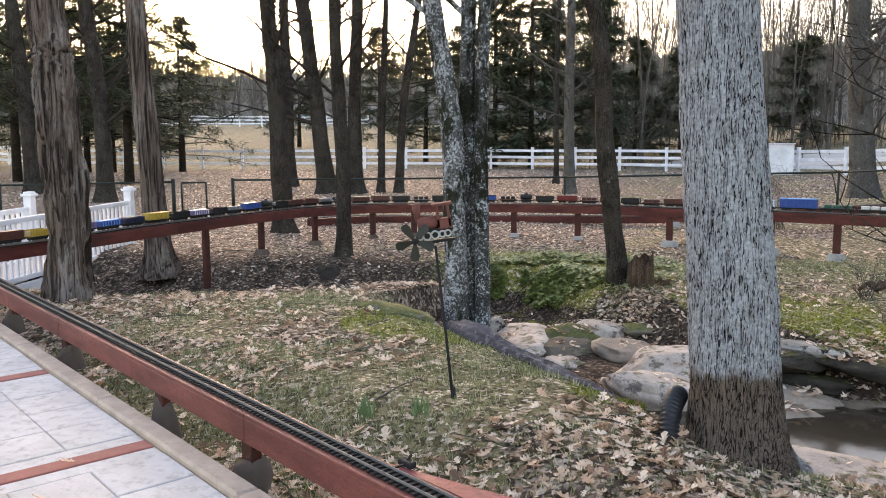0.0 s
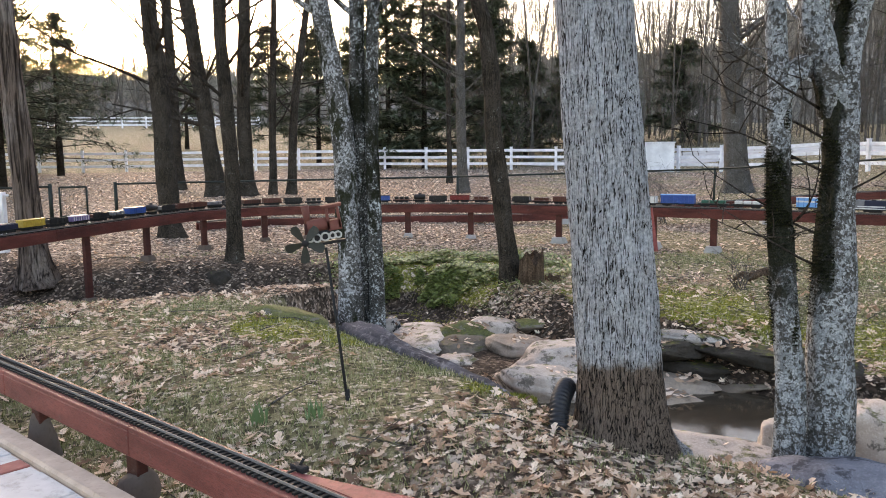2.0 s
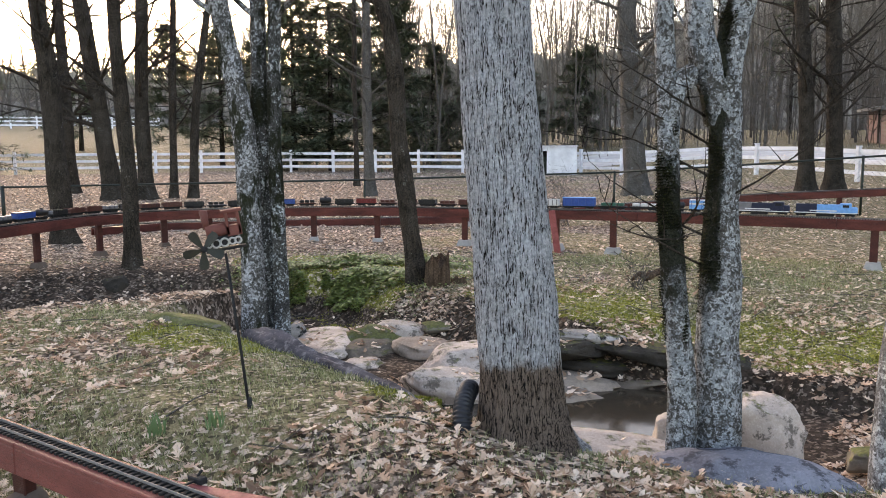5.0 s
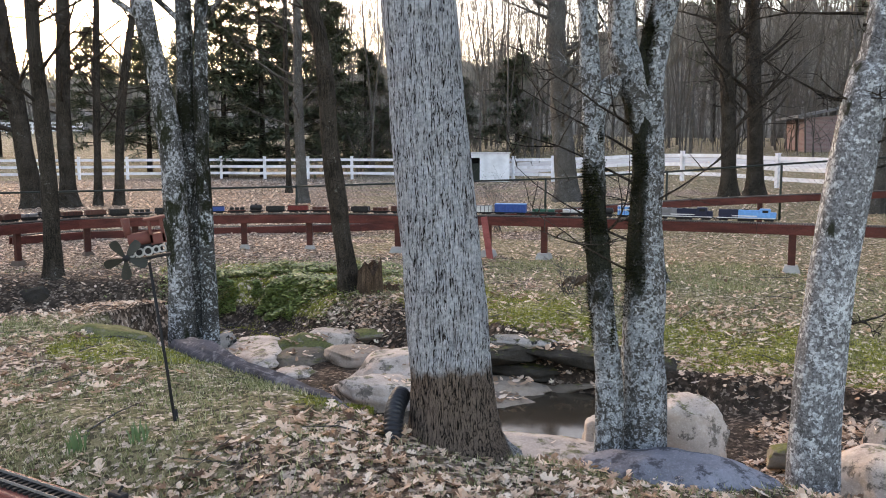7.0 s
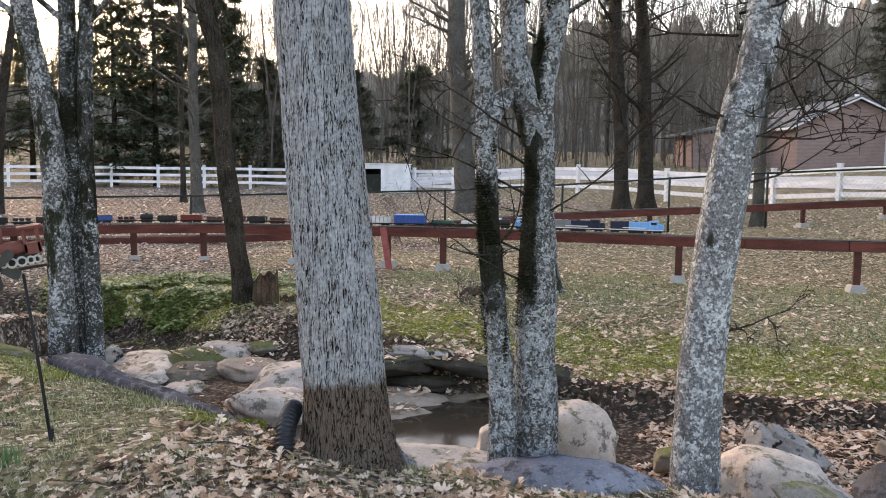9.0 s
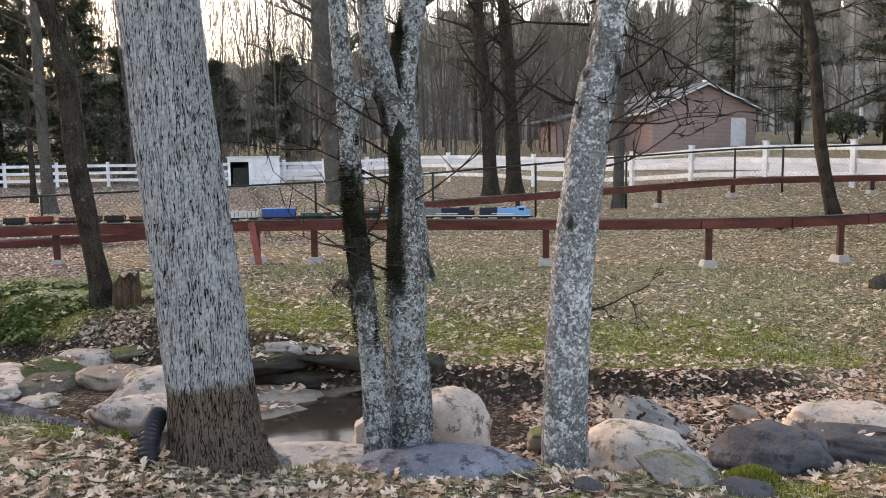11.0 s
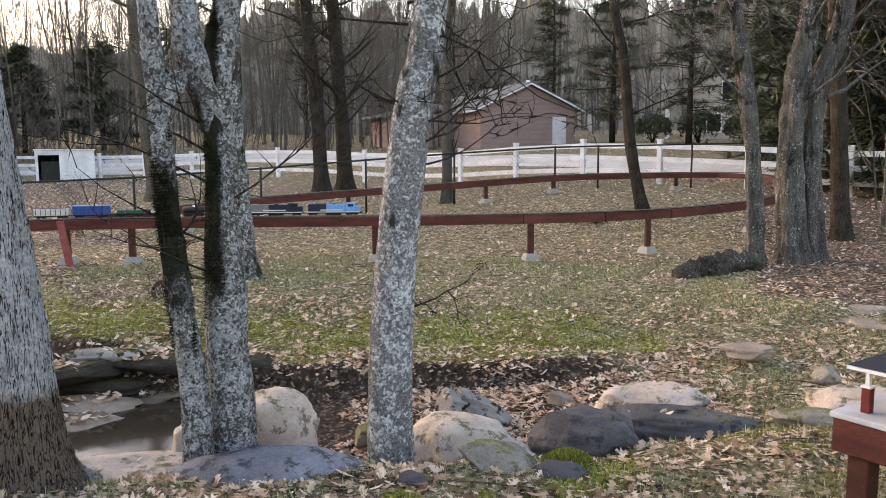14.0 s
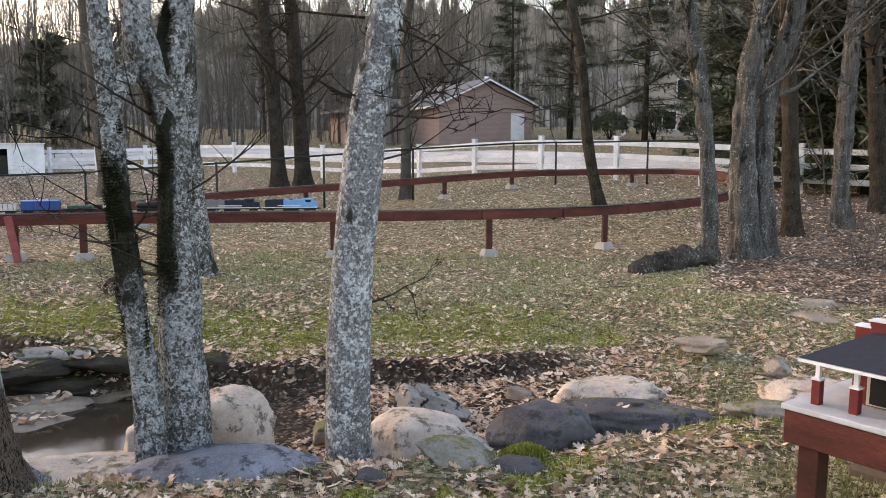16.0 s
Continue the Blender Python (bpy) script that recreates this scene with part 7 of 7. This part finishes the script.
def grass():
    k = Mat("winter_grass", 0.8, spec=0.2)
    k.color(k.ramp(k.island(), (0.0, (0.085, 0.1, 0.034)), (0.45, (0.21, 0.23, 0.095)), (0.75, (0.36, 0.35, 0.19)), (1.0, (0.52, 0.48, 0.32))))
    g = Geo()
    done = 0
    while done < 110000:
        b = rnd(-32, 82)
        r = 2.0 + 9.5 * rnd(0, 1) ** 0.9
        x, y = polar(b, r)
        if -0.757 * (x - 0.35) - 0.653 * (y - 1.9) > -0.02 and x < 0.4:
            continue
        z = ground(x, y)
        gr, ms, mud = soil_weights(x, y, z)
        if mud > 0.3 or rnd(0, 1) > 0.12 + gr * (1 - 0.6 * ms) * (0.4 + 0.9 * fbm(x * 1.1, y * 1.1 + 4)):
            continue
        h, a = rnd(0.01, 0.038), rnd(0, 6.283)
        w = rnd(0.0015, 0.003) * (1 + r / 8)
        lx, ly = rnd(-.7, .7) * h, rnd(-.7, .7) * h
        dx, dy = w * math.cos(a), w * math.sin(a)
        n = len(g.v)
        g.v.extend([(x - dx, y - dy, z - 0.004), (x + dx, y + dy, z - 0.004), (x + lx, y + ly, z + h)])
        g.f.append((n, n + 1, n + 2))
        done += 1
    g.smooth, g.slot = [False] * len(g.f), [0] * len(g.f)
    solo("grass", g, k.m, "short thin winter grass on the banks", "grass", kind="stuff")


random.seed(77)
scatter_leaves()
grass()


def groundcover():
    """Low glossy green leaves on the far bank, and two clumps of young shoots."""
    k = Mat("green_ground_cover", 0.5, spec=0.35)
    k.color(k.ramp(k.island(), (0.0, (0.04, 0.065, 0.016)), (0.6, (0.13, 0.18, 0.04)), (1.0, (0.27, 0.32, 0.1))))
    g = Geo()
    for _ in range(46000):
        x, y = random.gauss(1.4, 0.62), random.gauss(9.5, 0.42)
        if fbm(x * 1.6, y * 1.6 + 3) < -0.3 or creek_at(x, y)[0] < 0.4 or ground(x, y) < WATER + 0.08:
            continue
        z = ground(x, y) + rnd(0.0, 0.05) + 0.08 * max(0, fbm(x * 2.2, y * 2.2))
        a, s = rnd(0, 6.283), rnd(0.01, 0.026)
        u, v = Vector((math.cos(a), math.sin(a), rnd(-.4, .6))) * s, Vector((-math.sin(a), math.cos(a), rnd(-.4, .4))) * s * 0.6
        o = Vector((x, y, z))
        g.add([o - u, o + v, o + u, o - v], [(0, 1, 2, 3)])
    solo("ground_cover", g, k.m, "low green leafy ground cover on the bank", "ground cover", kind="stuff")
    m = Mat("young_shoot_green", 0.5, spec=0.3).color((0.1, 0.17, 0.07)).m
    for x, y, n in ((-0.32, 4.05, 26), (-0.05, 4.0, 16), (2.5, 2.2, 14)):
        z = ground(x, y)
        t = thing("daffodil_shoots", (x, y, z), "clump of young green daffodil shoots", "plant", "young shoots")
        g = Geo()
        for _ in range(n):
            px, py, h = x + rnd(-.035, .035), y + rnd(-.03, .03), rnd(0.05, 0.11)
            w, lx, ly = 0.004, rnd(-.03, .03), rnd(-.03, .03)
            g.add([(px - w, py, z - .01), (px + w, py, z - .01), (px + w * .9 + lx * .4, py + ly * .4, z + h * .6), (px - w * .9 + lx * .4, py + ly * .4, z + h * .6), (px + lx, py + ly, z + h)], [(0, 1, 2, 3), (3, 2, 4)])
        part("blade_tuft", g, m, t)


groundcover()


def moss_tufts():
    """Short bright moss on the banks and the mound."""
    k = Mat("bright_cushion_moss", 0.9, spec=0.1)
    k.color(k.ramp(k.island(), (0.0, (0.1, 0.105, 0.018)), (0.6, (0.25, 0.25, 0.045)), (1.0, (0.42, 0.4, 0.1))))
    g = Geo()
    done = tries = 0
    while done < 34000 and tries < 400000:
        tries += 1
        x, y = polar(rnd(-14, 66), 2.6 + 8.4 * rnd(0, 1) ** 0.8)
        z = ground(x, y)
        gr, ms, mud = soil_weights(x, y, z)
        if ms < 0.3 or rnd(0, 1) > ms * (0.5 + 1.6 * fbm(x * 3.1, y * 3.1 + 2)):
            continue
        h, a, w = rnd(0.005, 0.018), rnd(0, 6.283), rnd(0.005, 0.012)
        dx, dy = w * math.cos(a), w * math.sin(a)
        n = len(g.v)
        g.v.extend([(x - dx, y - dy, z - 0.004), (x + dx, y + dy, z - 0.004), (x + rnd(-.5, .5) * h, y + rnd(-.5, .5) * h, z + h)])
        g.f.append((n, n + 1, n + 2))
        done += 1
    g.smooth, g.slot = [False] * len(g.f), [0] * len(g.f)
    solo("moss", g, k.m, "bright yellow-green moss on the creek banks", "moss", kind="stuff")


moss_tufts()


def leaning_board():
    """A red board propped against a track post."""
    m = Matrix.Rotation(radians(-40), 3, "Z") @ Matrix.Rotation(radians(-9), 3, "Y")
    z = ground(4.32, 10.6)
    solo("board", Geo().box((4.34, 10.62, z + 0.29), (0.09, 0.028, 0.6), m, 0.004), M_SALMON, "red-stained board propped against a track post", "board", at=(4.34, 10.62, z))


leaning_board()


def fallen_branch(x, y, turn, L, label):
    """A forked dead branch on the ground."""
    z, g = ground(x, y), Geo()
    for a, l, r in ((0, L, 0.045), (0.5, L * 0.6, 0.03), (-0.35, L * 0.5, 0.028), (2.8, L * 0.3, 0.04)):
        d = Vector((math.cos(turn + a), math.sin(turn + a), 0))
        p = [Vector((x, y, z + r)), Vector((x, y, z + r + 0.05)) + d * l * 0.5, Vector((x, y, z + r * 0.6)) + d * l]
        g.tube(spline(p, 8), [r * (1 - 0.08 * i) for i in range(9)], 10, rough=0.3, seed=a)
    solo("fallen_branch", g, M_STUMP, label, "branch", at=(x, y, z))


fallen_branch(12.6, 8.1, 2.2, 0.7, "forked dead branch lying on the lawn")
fallen_branch(4.35, 8.0, 0.4, 0.6, "broken dead branch on the mossy bank")


def cushion(x, y, r, h, n, label, bright=1.0):
    """A cushion of moss or short green shoots."""
    g, z0 = Geo(), ground(x, y)
    for _ in range(n):
        a, q = rnd(0, 6.283), math.sqrt(rnd(0, 1))
        rr = r * (1 + 0.3 * noise.noise((math.cos(a) * 1.5 + x, math.sin(a) * 1.5, y)))
        px, py = x + rr * q * math.cos(a), y + rr * q * math.sin(a) * 0.8
        z = max(z0, rock_top(px, py)) if h < 0.06 else ground(px, py)
        z += h * (1 - q * q) * (0.8 + 0.4 * noise.noise((px * 18, py * 18, 0)))
        w, l, b = rnd(0.003, 0.007), rnd(0.01, 0.026), rnd(0, 6.283)
        g.add([(px - w * math.cos(b), py - w * math.sin(b), z - 0.006), (px + w * math.cos(b), py + w * math.sin(b), z - 0.006), (px + rnd(-.6, .6) * l, py + rnd(-.6, .6) * l, z + l)], [(0, 1, 2)])
    base = []
    for j in range(5):
        for i in range(20):
            q, a = j / 4, i / 20 * 6.283
            rr = r * 0.96 * (1 + 0.3 * noise.noise((math.cos(a) * 1.5 + x, math.sin(a) * 1.5, y)))
            px, py = x + rr * q * math.cos(a), y + rr * q * math.sin(a) * 0.8
            base.append((px, py, ground(px, py) - 0.03 * q + h * (1 - q * q)))
    g.add(base, [(j * 20 + i, j * 20 + (i + 1) % 20, j * 20 + 20 + (i + 1) % 20, j * 20 + 20 + i) for j in range(4) for i in range(20)], True)
    solo("moss_cushion", g, M_CUSHION, label, "moss", "moss cushions", at=(x, y, z0))


k = Mat("cushion_moss", 0.9, spec=0.1)
M_CUSHION = k.color(k.ramp(k.island(), (0.0, (0.08, 0.095, 0.016)), (0.6, (0.2, 0.215, 0.038)), (1.0, (0.38, 0.38, 0.09)))).m
cushion(3.52, 2.34, 0.13, 0.07, 5000, "bright green moss cushion between dark boulders")
cushion(1.06, 4.62, 0.16, 0.03, 2500, "low yellow-green moss patch beside the log")


def shrub(x, y, h, n, label):
    """A low tangle of bare twigs."""
    z, g = ground(x, y), Geo()
    for _ in range(n):
        a = rnd(0, 6.283)
        grow(g, (x + rnd(-.12, .12), y + rnd(-.12, .12), z - 0.03), (0.6 * math.cos(a), 0.6 * math.sin(a), 1), h * rnd(0.6, 1.1), 0.006, 2, 4, seg=(4, 2))
    solo("shrub", g, M_GREYB, label, "shrub", "bare shrubs", at=(x, y, z))


shrub(10.9, 2.6, 0.55, 12, "small bare shrub among fallen leaves")
shrub(4.1, 7.6, 0.35, 9, "pile of bare twigs on the mossy bank")
shrub(5.9, 14.0, 0.9, 10, "thin bare shrub beside the raised tracks")


def sticks():
    """Dropped twigs on the ground."""
    g = Geo()
    for _ in range(320):
        x, y = polar(rnd(-30, 80), 2.6 + 9 * rnd(0, 1))
        if -0.757 * (x - 0.35) - 0.653 * (y - 1.9) > -0.15 and x < 0.4:
            continue
        z, a, L = ground(x, y), rnd(0, 6.283), rnd(0.12, 0.5)
        d = Vector((math.cos(a), math.sin(a), 0))
        q = Vector((x, y, z + 0.012))
        e = q + d * L
        mid = q + d * L * 0.5 + Vector((rnd(-.04, .04), rnd(-.04, .04), 0))
        e.z, mid.z = ground(e.x, e.y) + 0.012, ground(mid.x, mid.y) + 0.02
        r = rnd(0.002, 0.006)
        g.tube([q, mid, e], [r, r * 0.8, r * 0.4], 5)
    solo("dropped_twigs", g, M_GREYB, "thin dry twigs lying among the leaves", "twigs", kind="stuff")


sticks()


def patio_leaves():
    """A few curled leaves blown on to the patio."""
    for i in range(16):
        x = -0.9 - rnd(0, 1.6)
        y = 2.95 + rnd(-.5, 0.3) - 0.2 * (x + 0.9)
        g = Geo()
        leaf(g, x, y, 0.212, rnd(0.06, 0.11))
        solo("fallen_leaf", g, LEAF, "single dry curled oak leaf on the patio", "leaf", "patio leaves", at=(x, y, 0.212))


patio_leaves()
